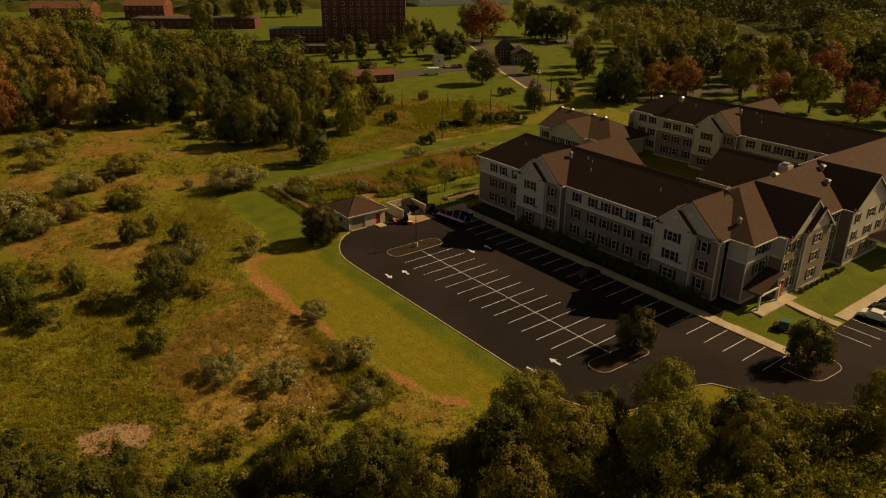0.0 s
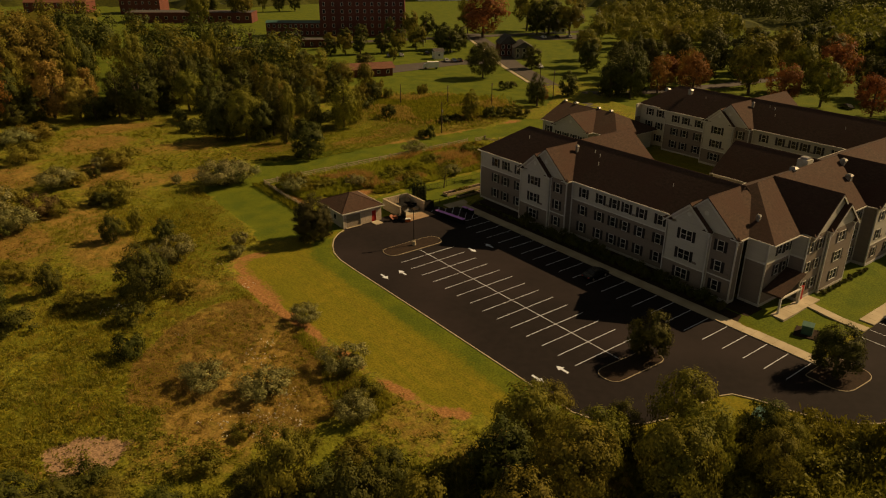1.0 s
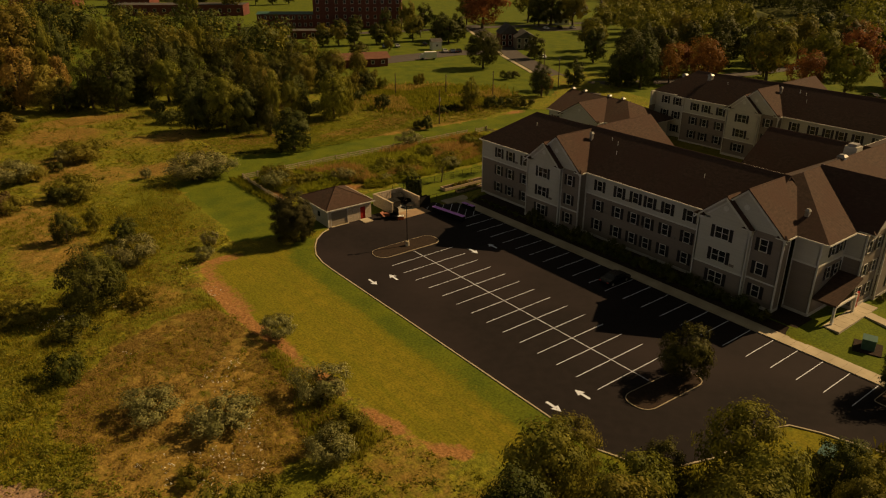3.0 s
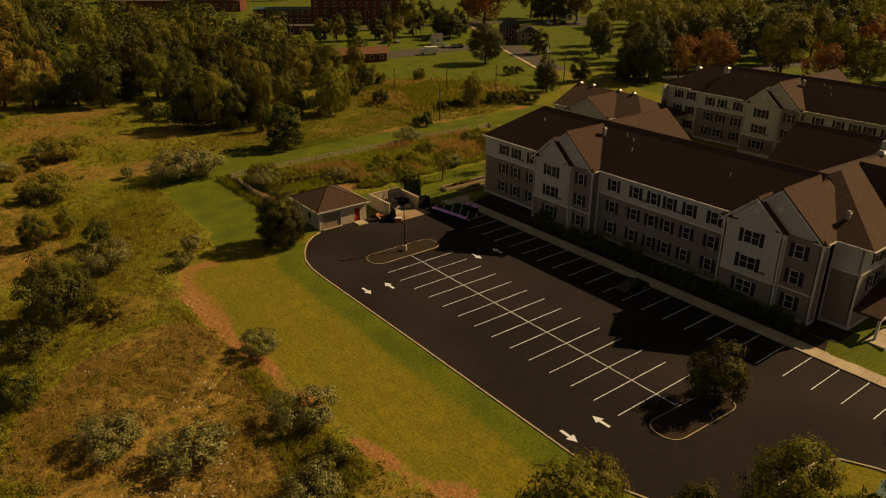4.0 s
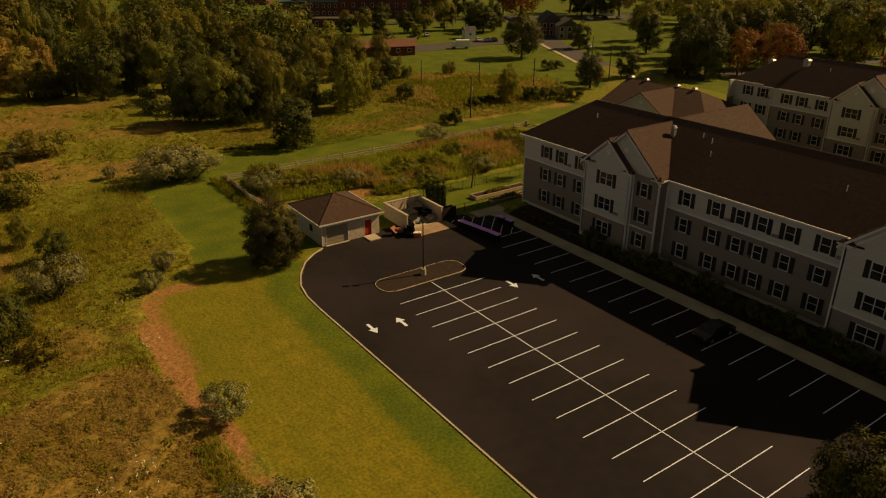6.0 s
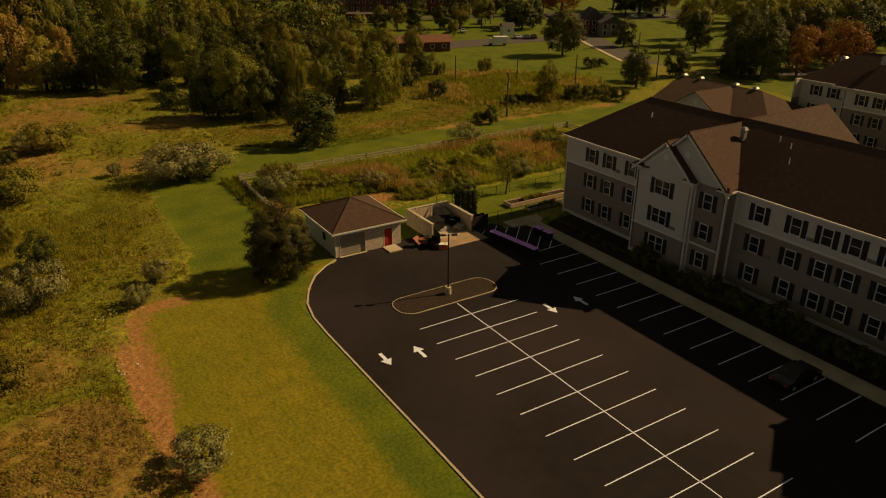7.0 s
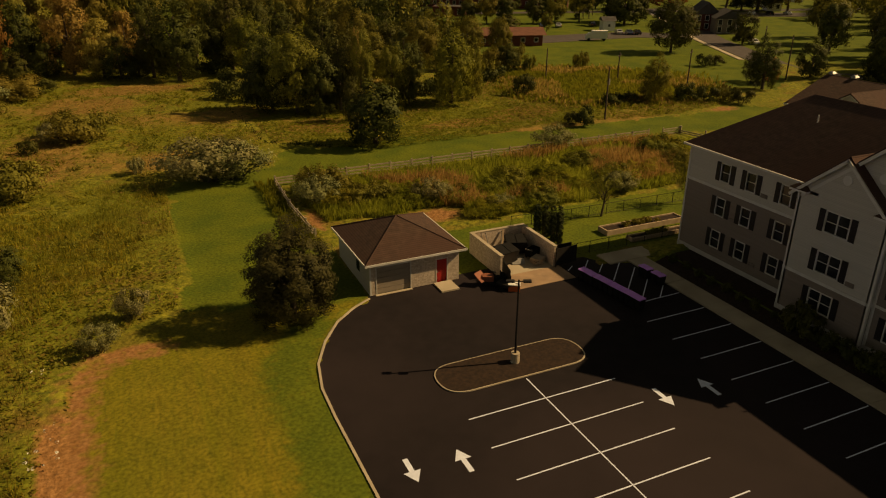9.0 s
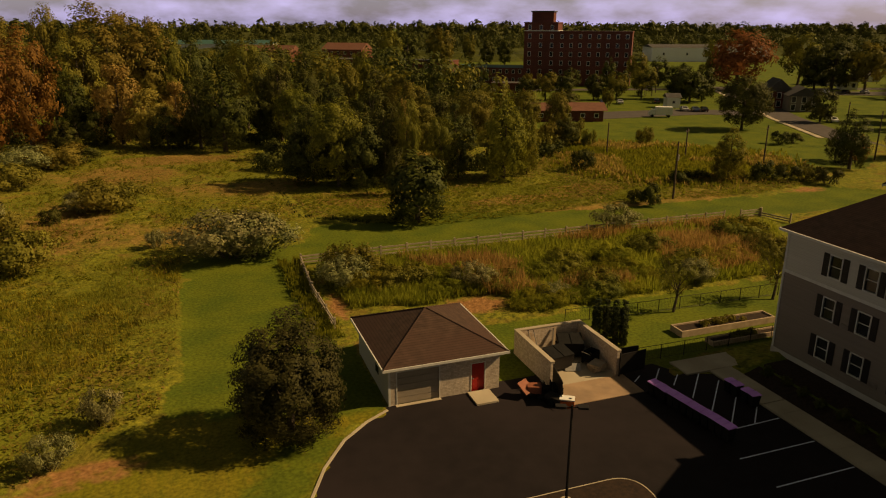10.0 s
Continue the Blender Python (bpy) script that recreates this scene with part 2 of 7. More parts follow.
roof_grey = surface("roof_grey", (0.05, 0.046, 0.045), (0.085, 0.078, 0.075), 0.6, 0.9)
teal_metal = surface("teal_metal", (0.03, 0.09, 0.075), (0.05, 0.12, 0.10), 2.0, 0.5)
leaf_green = surface("leaf_green", (0.098, 0.108, 0.019), (0.208, 0.195, 0.033), 0.5, 0.6, leaf=0.32, island=0.24, big=(0.164, 0.147, 0.025), big_scale=0.06)
leaf_dark = surface("leaf_dark", (0.042, 0.050, 0.012), (0.092, 0.096, 0.020), 0.6, 0.6, leaf=0.17, island=0.22)
leaf_evergreen = surface("leaf_evergreen", (0.022, 0.030, 0.010), (0.045, 0.056, 0.016), 0.8, 0.6, leaf=0.1, island=0.3)
leaf_maroon = surface("leaf_maroon", (0.040, 0.038, 0.013), (0.072, 0.062, 0.020), 0.8, 0.6, leaf=0.16, island=0.3)
leaf_bright = surface("leaf_bright", (0.135, 0.138, 0.020), (0.225, 0.210, 0.032), 0.5, 0.6, leaf=0.35, island=0.3)
leaf_yellow = surface("leaf_yellow", (0.235, 0.185, 0.044), (0.350, 0.260, 0.066), 0.5, 0.6, leaf=0.35, island=0.3)
leaf_orange = surface("leaf_orange", (0.175, 0.080, 0.024), (0.262, 0.124, 0.036), 0.5, 0.6, leaf=0.35, island=0.28)
leaf_brown = surface("leaf_brown", (0.105, 0.078, 0.030), (0.165, 0.120, 0.048), 0.7, 0.7, leaf=0.3, island=0.3)
leaf_olive = surface("leaf_olive", (0.152, 0.150, 0.027), (0.268, 0.245, 0.045), 0.4, 0.6, leaf=0.35, island=0.26, big=(0.202, 0.170, 0.034), big_scale=0.05)
leaf_silver = surface("leaf_silver", (0.140, 0.148, 0.050), (0.290, 0.280, 0.120), 0.9, 0.6, leaf=0.3, island=0.4)
reed_gold = surface("reed_gold", (0.290, 0.205, 0.056), (0.410, 0.300, 0.092), 0.5, 0.8, leaf=0.6, island=0.22)
reed = surface("reed", (0.216, 0.138, 0.044), (0.317, 0.207, 0.072), 0.5, 0.8, leaf=0.35, island=0.22)
weed = surface("weed", (0.172, 0.184, 0.024), (0.268, 0.252, 0.034), 0.25, 0.7, leaf=0.55, island=0.2, big=(0.252, 0.190, 0.042), big_scale=0.03)
weed_green = surface("weed_green", (0.142, 0.162, 0.019), (0.228, 0.226, 0.028), 0.3, 0.7, leaf=0.60, island=0.2)
weed_bright = surface("weed_bright", (0.195, 0.212, 0.027), (0.300, 0.290, 0.042), 0.3, 0.7, leaf=0.65, island=0.2)
goldenrod = surface("goldenrod", (0.232, 0.191, 0.023), (0.301, 0.234, 0.030), 0.4, 0.7, leaf=0.35, island=0.15)


def stone_courses(material, width, height, mortar):
    """Staggered stones with recessed pale joints over upright walls."""
    n_, l_ = material.node_tree.nodes, material.node_tree.links
    b_ = n_["Principled BSDF"]
    g_ = n_.new("ShaderNodeNewGeometry")
    sep = n_.new("ShaderNodeSeparateXYZ")
    l_.new(g_.outputs["Position"], sep.inputs[0])
    add = n_.new("ShaderNodeMath")
    l_.new(sep.outputs["X"], add.inputs[0])
    l_.new(sep.outputs["Y"], add.inputs[1])
    com = n_.new("ShaderNodeCombineXYZ")
    l_.new(add.outputs[0], com.inputs["X"])
    l_.new(sep.outputs["Z"], com.inputs["Y"])
    br = n_.new("ShaderNodeTexBrick")
    br.inputs["Scale"].default_value = 1.0
    br.inputs["Brick Width"].default_value, br.inputs["Row Height"].default_value = width, height
    br.inputs["Mortar Size"].default_value = mortar
    br.inputs["Color1"].default_value, br.inputs["Color2"].default_value, br.inputs["Mortar"].default_value = (0.84, 0.82, 0.79, 1), (1.08, 1.06, 1.03, 1), (0.78, 0.77, 0.75, 1)
    l_.new(com.outputs[0], br.inputs["Vector"])
    mul = n_.new("ShaderNodeMixRGB")
    mul.blend_type = "MULTIPLY"
    mul.inputs[0].default_value = 1.0
    l_.new(b_.inputs["Base Color"].links[0].from_socket, mul.inputs[1])
    l_.new(br.outputs["Color"], mul.inputs[2])
    l_.new(mul.outputs[0], b_.inputs["Base Color"])


stone_courses(stone_veneer, 0.34, 0.13, 0.016)
stone_courses(brick_red, 0.5, 0.18, 0.015)

# ---------------------------------------------------------------- ground
LAWN_WEST = [(-12.9, -50.2), (-13, 3.9), (-12.4, 10), (-9, 16.1), (-6.0, 17.8), (-6.0, 26.3), (-7.0, 32.3), (-6.9, 50.2), (-5, 58), (-17.6, 57), (-18.3, 54.8), (-19.05, 34.7), (-19.9, 23.5), (-23, 18.6), (-27.4, 16.6), (-28.4, 14), (-28.5, 8), (-28.4, 0), (-28.0, -6), (-27.4, -12), (-27.1, -19), (-26.9, -25), (-25.9, -31), (-25.2, -35.6), (-22.5, -39), (-19, -48.3)]
LANE_NORTH = [(-17.6, 57), (-4.7, 59), (-2.0, 66.1), (8, 64.4), (17.3, 66), (30, 62), (41, 60.8), (69, 60.4), (80, 63), (88, 56), (80, 49), (56, 51), (35, 51), (5, 50.8), (-6.9, 50.2)]
YARD_NORTH = [(2.7, 17.8), (12.2, 16.2), (27, 17.9), (65.5, 26), (65.3, 47), (56, 46.5), (46, 34), (40.3, 30.4), (30.7, 30.1), (20.5, 29.6), (11.8, 29.0), (5.8, 29.1), (0, 30.4), (-4.5, 27.5), (2.9, 27)]
LAWN_EAST = [(20.6, 14), (20.6, -57), (52, -56), (75, -54), (75, -46), (26, -44), (26, 14)]
COURT = [(40, -29), (84, -29), (84, 26), (40, 22)]
VERGE_SOUTH = [(-13, -46), (-6, -53.4), (3, -54.2), (6, -57), (8.6, -65), (13, -69), (30, -71), (120, -74), (120, -90), (20, -82), (2, -66), (-13, -56)]
FAR_LAWN = [(84, 149), (126, 149), (138, 133), (123, 100), (112, 80), (99, 70.5), (88, 82), (91, 92), (77, 106), (66, 113), (74, 131)]
PARK_EAST = [(122.1, 64.6), (145.5, 63.3), (177.7, 55.9), (239.7, 46), (315.7, 68.7), (316.6, -77.9), (120.5, -79.1), (115.6, 33.4)]
REEDS = [(-5, 41), (-4, 36), (3.5, 34.8), (9.5, 32), (12, 29.6), (20.5, 30.2), (30.7, 30.7), (40, 31), (46, 35), (54, 46), (50, 49.6), (6, 49.4), (-5, 48.6)]
MARSH = [(49, 87), (60, 112), (77, 106), (91, 91), (87, 76), (71, 71), (56, 74)]
DIRT_EDGE = [(-23.5, 17.2), (-26.6, 17.0), (-28.8, 15.6), (-29.3, 11), (-29.0, 5), (-29.3, 0), (-28.8, -5), (-28.2, -10), (-27.9, -14), (-27.6, -19), (-27.5, -25), (-26.5, -30), (-26.0, -35.6), (-23.2, -38.8)]
TRACK = [(-63.1, -18), (-58.1, -17.6), (-54.6, -20.5), (-56.6, -24.5), (-63.1, -22.5)]
DRY = [(-47.5, -27), (-40, -31), (-29.5, -30), (-28.8, -20), (-29.3, -7), (-31.0, 3), (-37.5, 3), (-44, 0), (-50, -6), (-53, -13)]

# patches of rusty dry grass: centre and half widths
RUST = [(-33, 75, 5.0, 13), (-18, 67, 5.5, 4.5), (-28, 108, 8.5, 8), (-54.5, 46, 5.5, 9), (-49.5, 89, 5, 9), (-20, 121, 10, 5), (-70, 30, 5, 8), (8, 78, 6, 5), (30, 70, 9, 2.5), (43, 73, 6, 3)]
LOT_EDGE_WEST = [(-13.1, -46.0), (-13.1, -30), (-13.1, -15), (-13.2, 3.0), (-13.1, 6.5), (-12.5, 9.6), (-11.2, 12.4), (-9.5, 14.9), (-7.6, 16.6), (-5.9, 17.6)]
LOT_EDGE_SOUTH = [(-13.1, -46.0), (-11.6, -49.8), (-8.6, -52.2), (-5.2, -53.4), (2.4, -54.0), (4.6, -55.0), (5.9, -57.5), (7.2, -61.5), (9.2, -65.6), (13.0, -68.4), (22.0, -70.0), (60.0, -72.0), (140.0, -74.0)]

xs = np.unique(np.round(np.concatenate([-np.geomspace(100, 4200, 22), np.arange(-98, -32, 1.2), np.arange(-32, -22, 0.6), np.arange(-22, 130, 1.2), np.geomspace(131, 4200, 22)]), 3))
ys = np.unique(np.round(np.concatenate([-np.geomspace(100, 1500, 10), np.arange(-98, 176, 1.2), np.geomspace(177, 4600, 26)]), 3))
gx, gy = np.meshgrid(xs, ys)


def near_line(x, y, line):
    d = np.full(np.shape(x), 1e9)
    for (x0, y0), (x1, y1) in zip(line, line[1:]):
        t = np.clip(((x - x0) * (x1 - x0) + (y - y0) * (y1 - y0)) / ((x1 - x0) ** 2 + (y1 - y0) ** 2), 0, 1)
        d = np.minimum(d, np.hypot(x - x0 - t * (x1 - x0), y - y0 - t * (y1 - y0)))
    return d


def wobble(x, y, s, k):
    return np.array([noise.noise((a * s + k, b * s, k)) for a, b in zip(np.ravel(x), np.ravel(y))]).reshape(np.shape(x))


small = wobble(gx, gy, 0.35, 1.7)
wide = wobble(gx, gy, 0.06, 5.1)
ex, ey = gx + 1.2 * small, gy + 1.2 * wide
mown = np.zeros(gx.shape)
for zone in (LAWN_WEST, LANE_NORTH, YARD_NORTH, LAWN_EAST, COURT, VERGE_SOUTH, FAR_LAWN, PARK_EAST):
    mown = np.maximum(mown, inside(gx + 0.4 * small, gy + 0.4 * small, zone) * 1.0)
mown = np.maximum(mown, np.clip((np.hypot(gx, gy) - 150 + 25 * wide) / 20, 0, 1))
lot_zone = inside(gx, gy, [(-13.0, -54), (-13.0, 6.5), (-12.4, 9.6), (-11.0, 12.4), (-9.3, 14.8), (-7.4, 16.5), (-5.8, 17.6), (-6.4, 19.8), (6, 19.8), (12, 17), (27, 13), (27, -44), (120, -44), (120, -75), (8, -70)])
edge_break = np.clip(0.35 + 1.7 * np.clip(wobble(gx, gy, 0.16, 8.3) + 0.3, 0, 1), 0, 1)
dirt = np.clip(1.5 - near_line(gx, gy, DIRT_EDGE) / (0.75 + 0.5 * (small + 0.3)), 0, 1) * edge_break
dirt = np.maximum(dirt, np.clip(0.72 - near_line(gx, gy, [(x + 1.3, y - 0.6) for x, y in DIRT_EDGE[:6]]) / 3.2, 0, 1))
dirt = np.maximum(dirt, np.clip(1.3 - np.hypot((gx - 7.0) / 4.0, (gy - 33.4) / 2.4), 0, 1))
dirt = np.maximum(dirt, np.clip(1.2 - np.hypot((gx + 5.4) / 1.3, (gy - 37.0) / 4.4), 0, 1))
dirt = np.maximum(dirt, np.clip(1.2 - np.hypot((gx - 76) / 5, (gy - 61.5) / 2), 0, 1) * 0.8)
track = inside(ex, ey, TRACK) * 1.0
dry = np.clip(inside(ex, ey, DRY) * 0.75 + np.clip(wide * 1.7 - 0.08, 0, 1) * np.clip((150 - gy) / 60, 0, 1) * np.clip((100 - gx) / 40, 0, 1), 0, 1)
for cx, cy, rx, ry in RUST:
    dry = np.maximum(dry, np.clip(1.55 - np.hypot((ex - cx) / rx, (ey - cy) / ry) + 0.5 * small, 0, 0.9))
dry = dry * np.where((gx > -8) & (gy < 56) & (gy > 28), 0.35, 1.0)
lush = np.clip(1.45 - near_line(gx, gy, [(-14.4, -48), (-14.5, -20), (-14.6, 5), (-14.2, 10), (-11.5, 15)]) / 2.3, 0, 1) * np.clip(0.95 + 0.5 * wobble(gx, gy, 0.12, 2.2), 0.5, 1)
lush = np.maximum(lush, inside(gx, gy, LANE_NORTH) * 0.85)
lush = np.maximum(lush, inside(gx, gy, LAWN_EAST) * 0.95)
lush = np.maximum(lush, inside(gx, gy, YARD_NORTH) * 1.0)
lush = np.maximum(lush, np.clip((gy - 66 + 6 * wide) / 20, 0, 1) * 0.9)
lush = np.maximum(lush, np.clip((gx - 82 + 6 * wide) / 20, 0, 1) * 0.9)
lush = np.maximum(lush, np.clip((gy - 14) / 6, 0, 1) * (gx > -6) * 0.95)
lush = np.maximum(lush, inside(gx, gy, [(-21, 22), (-6, 17), (-6, 57), (-19, 57)]) * 0.85)
wild = (1 - np.clip(mown + dirt + track, 0, 1)) * (~lot_zone)
gz = -0.02 + wild * np.clip(0.16 + 0.28 * small + 0.25 * wide, 0, 0.6)
RAISED = [(22.7, 14.6), (22.7, -46.4), (33, -48.2), (96, -48.2), (96, 44), (58, 44), (58, 24), (36, 15)]
rise = np.where(inside(gx, gy, RAISED), 1.0, np.clip(1 - near_line(gx, gy, RAISED + RAISED[:1]) / np.where(gy < -46, 5.0, 1.9), 0, 1))
rise = np.where((gx < 20.8) | (gy < -54), 0, rise * rise * (3 - 2 * rise))
gz = gz + 0.55 * rise
gz = np.where(near_line(gx, gy, LOT_EDGE_WEST) < 2.6, np.where(lot_zone & (gx > -13.2), -0.04, 0.055), gz)
ny, nx = gx.shape
idx = np.arange(nx * ny).reshape(ny, nx)
faces = np.stack([idx[:-1, :-1], idx[:-1, 1:], idx[1:, 1:], idx[1:, :-1]], -1).reshape(-1, 4)

soil = bpy.data.materials.new("ground_cover")
soil.use_nodes = True
n, l = soil.node_tree.nodes, soil.node_tree.links
geo = n.new("ShaderNodeNewGeometry")


def noise_fac(scale, lo, hi, detail=6, stretch=(1, 1, 1)):
    t = n.new("ShaderNodeTexNoise")
    t.inputs["Scale"].default_value, t.inputs["Detail"].default_value = scale, detail
    mp = n.new("ShaderNodeMapping")
    mp.inputs["Scale"].default_value = stretch
    l.new(geo.outputs["Position"], mp.inputs["Vector"])
    l.new(mp.outputs["Vector"], t.inputs["Vector"])
    r = n.new("ShaderNodeMapRange")
    r.inputs["From Min"].default_value, r.inputs["From Max"].default_value = lo, hi
    l.new(t.outputs["Fac"], r.inputs["Value"])
    return r.outputs["Result"]


def blend(fac, a, b):
    m = n.new("ShaderNodeMixRGB")
    l.new(fac, m.inputs[0])
    for i, c in ((1, a), (2, b)):
        if isinstance(c, tuple):
            m.inputs[i].default_value = (*c, 1)
        else:
            l.new(c, m.inputs[i])
    return m.outputs["Color"]


def zone_fac(name, soft=0.25):
    """A ground-cover zone, its edge frayed by noise."""
    a = n.new("ShaderNodeAttribute")
    a.attribute_name = name
    s = n.new("ShaderNodeMath")
    s.operation = "MULTIPLY_ADD"
    s.inputs[1].default_value = 0.5
    l.new(noise_fac(1.3, 0.25, 0.75), s.inputs[0])
    l.new(a.outputs["Fac"], s.inputs[2])
    r = n.new("ShaderNodeMapRange")
    r.inputs["From Min"].default_value, r.inputs["From Max"].default_value = 0.75 - soft / 2, 0.75 + soft / 2
    l.new(s.outputs[0], r.inputs["Value"])
    return r.outputs["Result"]


grass_wild = blend(noise_fac(0.9, 0.35, 0.65), (0.152, 0.158, 0.020), (0.250, 0.230, 0.032))
grass_wild = blend(noise_fac(1.6, 0.46, 0.66), grass_wild, (0.078, 0.088, 0.014))
grass_wild = blend(noise_fac(0.35, 0.50, 0.70), grass_wild, (0.180, 0.116, 0.028))
grass_wild = blend(noise_fac(0.07, 0.46, 0.62), grass_wild, (0.145, 0.153, 0.019))
grass_dry = blend(noise_fac(1.4, 0.35, 0.65), (0.205, 0.130, 0.034), (0.285, 0.185, 0.052))
grass_dry = blend(noise_fac(0.5, 0.52, 0.70), grass_dry, (0.110, 0.105, 0.020))
ground_colour = blend(zone_fac("dry", 0.5), grass_wild, grass_dry)
lawn = blend(noise_fac(0.6, 0.35, 0.65), (0.160, 0.138, 0.016), (0.215, 0.176, 0.021))
lawn = blend(noise_fac(0.09, 0.46, 0.70), lawn, (0.140, 0.136, 0.015))
lawn = blend(noise_fac(1.1, 0.40, 0.80, 2, (1.0, 0.02, 1.0)), lawn, (0.150, 0.146, 0.014))
lawn = blend(noise_fac(3.2, 0.50, 0.75, 5, (1.0, 0.25, 1.0)), lawn, (0.112, 0.112, 0.013))
lawn = blend(zone_fac("lush", 0.5), lawn, blend(noise_fac(0.22, 0.35, 0.65), (0.074, 0.104, 0.013), (0.114, 0.136, 0.015)))
ground_colour = blend(zone_fac("mown", 0.2), ground_colour, lawn)
earth = blend(noise_fac(1.8, 0.35, 0.65), (0.245, 0.118, 0.044), (0.32, 0.165, 0.068))
ground_colour = blend(zone_fac("dirt", 0.4), ground_colour, earth)
ground_colour = blend(zone_fac("track", 0.2), ground_colour, (0.31, 0.20, 0.13))
fine = n.new("ShaderNodeMixRGB")
fine.blend_type = "MULTIPLY"
fine.inputs[0].default_value = 1.0
l.new(ground_colour, fine.inputs[1])
l.new(blend(noise_fac(4.0, 0.3, 0.7, 8), (0.66, 0.66, 0.66), (1.26, 1.26, 1.26)), fine.inputs[2])
pb = n["Principled BSDF"]
l.new(fine.outputs[0], pb.inputs["Base Color"])
pb.inputs["Roughness"].default_value, pb.inputs["Specular IOR Level"].default_value = 0.95, 0.1
bp = n.new("ShaderNodeBump")
bp.inputs["Strength"].default_value, bp.inputs["Distance"].default_value = 0.4, 0.08
rough_mix = n.new("ShaderNodeMath")
rough_mix.operation = "MULTIPLY"
flat = n.new("ShaderNodeAttribute")
flat.attribute_name = "mown"
inv = n.new("ShaderNodeMapRange")
inv.inputs["To Min"].default_value, inv.inputs["To Max"].default_value = 4.0, 0.5
l.new(flat.outputs["Fac"], inv.inputs["Value"])
l.new(noise_fac(2.2, 0.2, 0.8), rough_mix.inputs[0])
l.new(inv.outputs["Result"], rough_mix.inputs[1])
l.new(rough_mix.outputs[0], bp.inputs["Height"])
l.new(bp.outputs["Normal"], pb.inputs["Normal"])

ground_mesh = mesh_of("ground", np.stack([gx, gy, gz], -1).reshape(-1, 3).tolist(), faces.tolist(), soil, True)
for key, values in (("mown", mown), ("dirt", dirt), ("dry", dry), ("track", track), ("lush", lush)):
    ground_mesh.attributes.new(key, "FLOAT", "POINT").data.foreach_set("value", np.asarray(values, dtype=np.float32).ravel())
ground = tagged(put("ground", ground_mesh), "uneven ground of mown lawn, wild meadow and bare earth", "ground", kind="structure")

# ---------------------------------------------------------------- car park
lot_outline = LOT_EDGE_SOUTH + [(140.0, -62.0), (75, -62), (75, -58.2), (36.5, -57.6), (21.0, -57.8), (18.7, -57.8), (18.7, 9.4), (18.7, 14.6), (16.6, 15.4), (15.4, 17.6), (12.3, 17.6), (12.3, 16.9), (6.0, 16.9), (6.0, 18.9), (2.9, 18.9), (2.55, 18.1), (-5.9, 18.1)] + LOT_EDGE_WEST[::-1][:-1]
road = tagged(put("parking_lot", Shape().slab(lot_outline, -0.3, 0.03).mesh("parking_lot", asphalt)), "fresh black asphalt car park with white stall lines", "parking lot", kind="structure")


def kerb(line, closed=False, label="weathered pale concrete kerb edging the asphalt"):
    return tagged(put("kerb", Shape().strip(line, 0.17, -0.2, 0.11, closed).mesh("kerb", kerb_stone)), label, "kerb", kind="structure")


kerb(LOT_EDGE_WEST)
kerb(LOT_EDGE_SOUTH)
LAMP_ISLAND = rounded([(-5.7, 2.25), (5.6, 2.25), (5.6, 5.7), (-5.7, 5.7)], 2.2, 9)
TREE_ISLAND = rounded([(-4.9, -41.9), (4.6, -42.4), (4.9, -45.6), (-4.9, -45.2)], 1.6, 7)
EAST_ISLAND = rounded([(15.4, -58.2), (22.6, -58.2), (22.4, -63.6), (15.2, -63.2)], [0.3, 0.3, 2.2, 2.2], 7)
for outline in (LAMP_ISLAND, TREE_ISLAND, EAST_ISLAND):
    kerb(outline, True, "pale concrete kerb ring round a mulched island")
    tagged(put("island_bed", Shape().slab(outline, -0.1, 0.12).mesh("island_bed", mulch)), "dark brown mulch filling a kerbed island", "planting bed", kind="structure")


def floor_mark(outline, name="parking_line"):
    ob = put(name, Shape().slab(outline, 0.0, 0.038).mesh(name, line_paint), road)
    return ob


def stripe(x0, y0, x1, y1, w=0.085):
    d = Vector((x1 - x0, y1 - y0)).normalized()
    nx_, ny_ = -d.y * w / 2, d.x * w / 2
    floor_mark([(x0 - nx_, y0 - ny_), (x1 - nx_, y1 - ny_), (x1 + nx_, y1 + ny_), (x0 + nx_, y0 + ny_)])


STALL = 3.0
stripe(0.0, 2.0, 0.0, -41.7)
for k in range(14):
    y = -0.5 - STALL * k
    stripe(-5.65, y, -0.066, y)
    stripe(0.066, y, 5.55, y)
for k in range(22):
    stripe(12.75, 4.95 - 2.96 * k, 18.6, 4.95 - 2.96 * k)
stripe(14.2, 7.8, 18.6, 7.9)
for x0, y0, x1, y1 in ((13.3, 16.2, 12.4, 15.5), (15.4, 16.7, 12.5, 13.6), (16.6, 15.9, 14.8, 14.1), (18.1, 15.4, 14.9, 12.1), (18.4, 13.6, 14.9, 10.1), (17.9, 11.2, 14.6, 7.9), (18.4, 9.7, 16.6, 7.95)):
    stripe(x0, y0, x1, y1)
for k in range(8):
    stripe(30.5 + 3.0 * k, -57.8, 30.5 + 3.0 * k, -63.2)


def arrow(x, y, up):
    s = 1 if up else -1
    body = [(-0.16, -1.05), (0.16, -1.05), (0.16, 0.1), (0.52, 0.1), (0, 1.05), (-0.52, 0.1), (-0.16, 0.1)]
    floor_mark([(x + s * px, y + s * py) for px, py in body], "direction_arrow")


arrow(-10.7, -3.35, False), arrow(-7.6, -3.8, True)
arrow(7.15, -3.6, False), arrow(10.7, -3.9, True)
arrow(-11.5, -38.8, False), arrow(-7.6, -39.1, True)

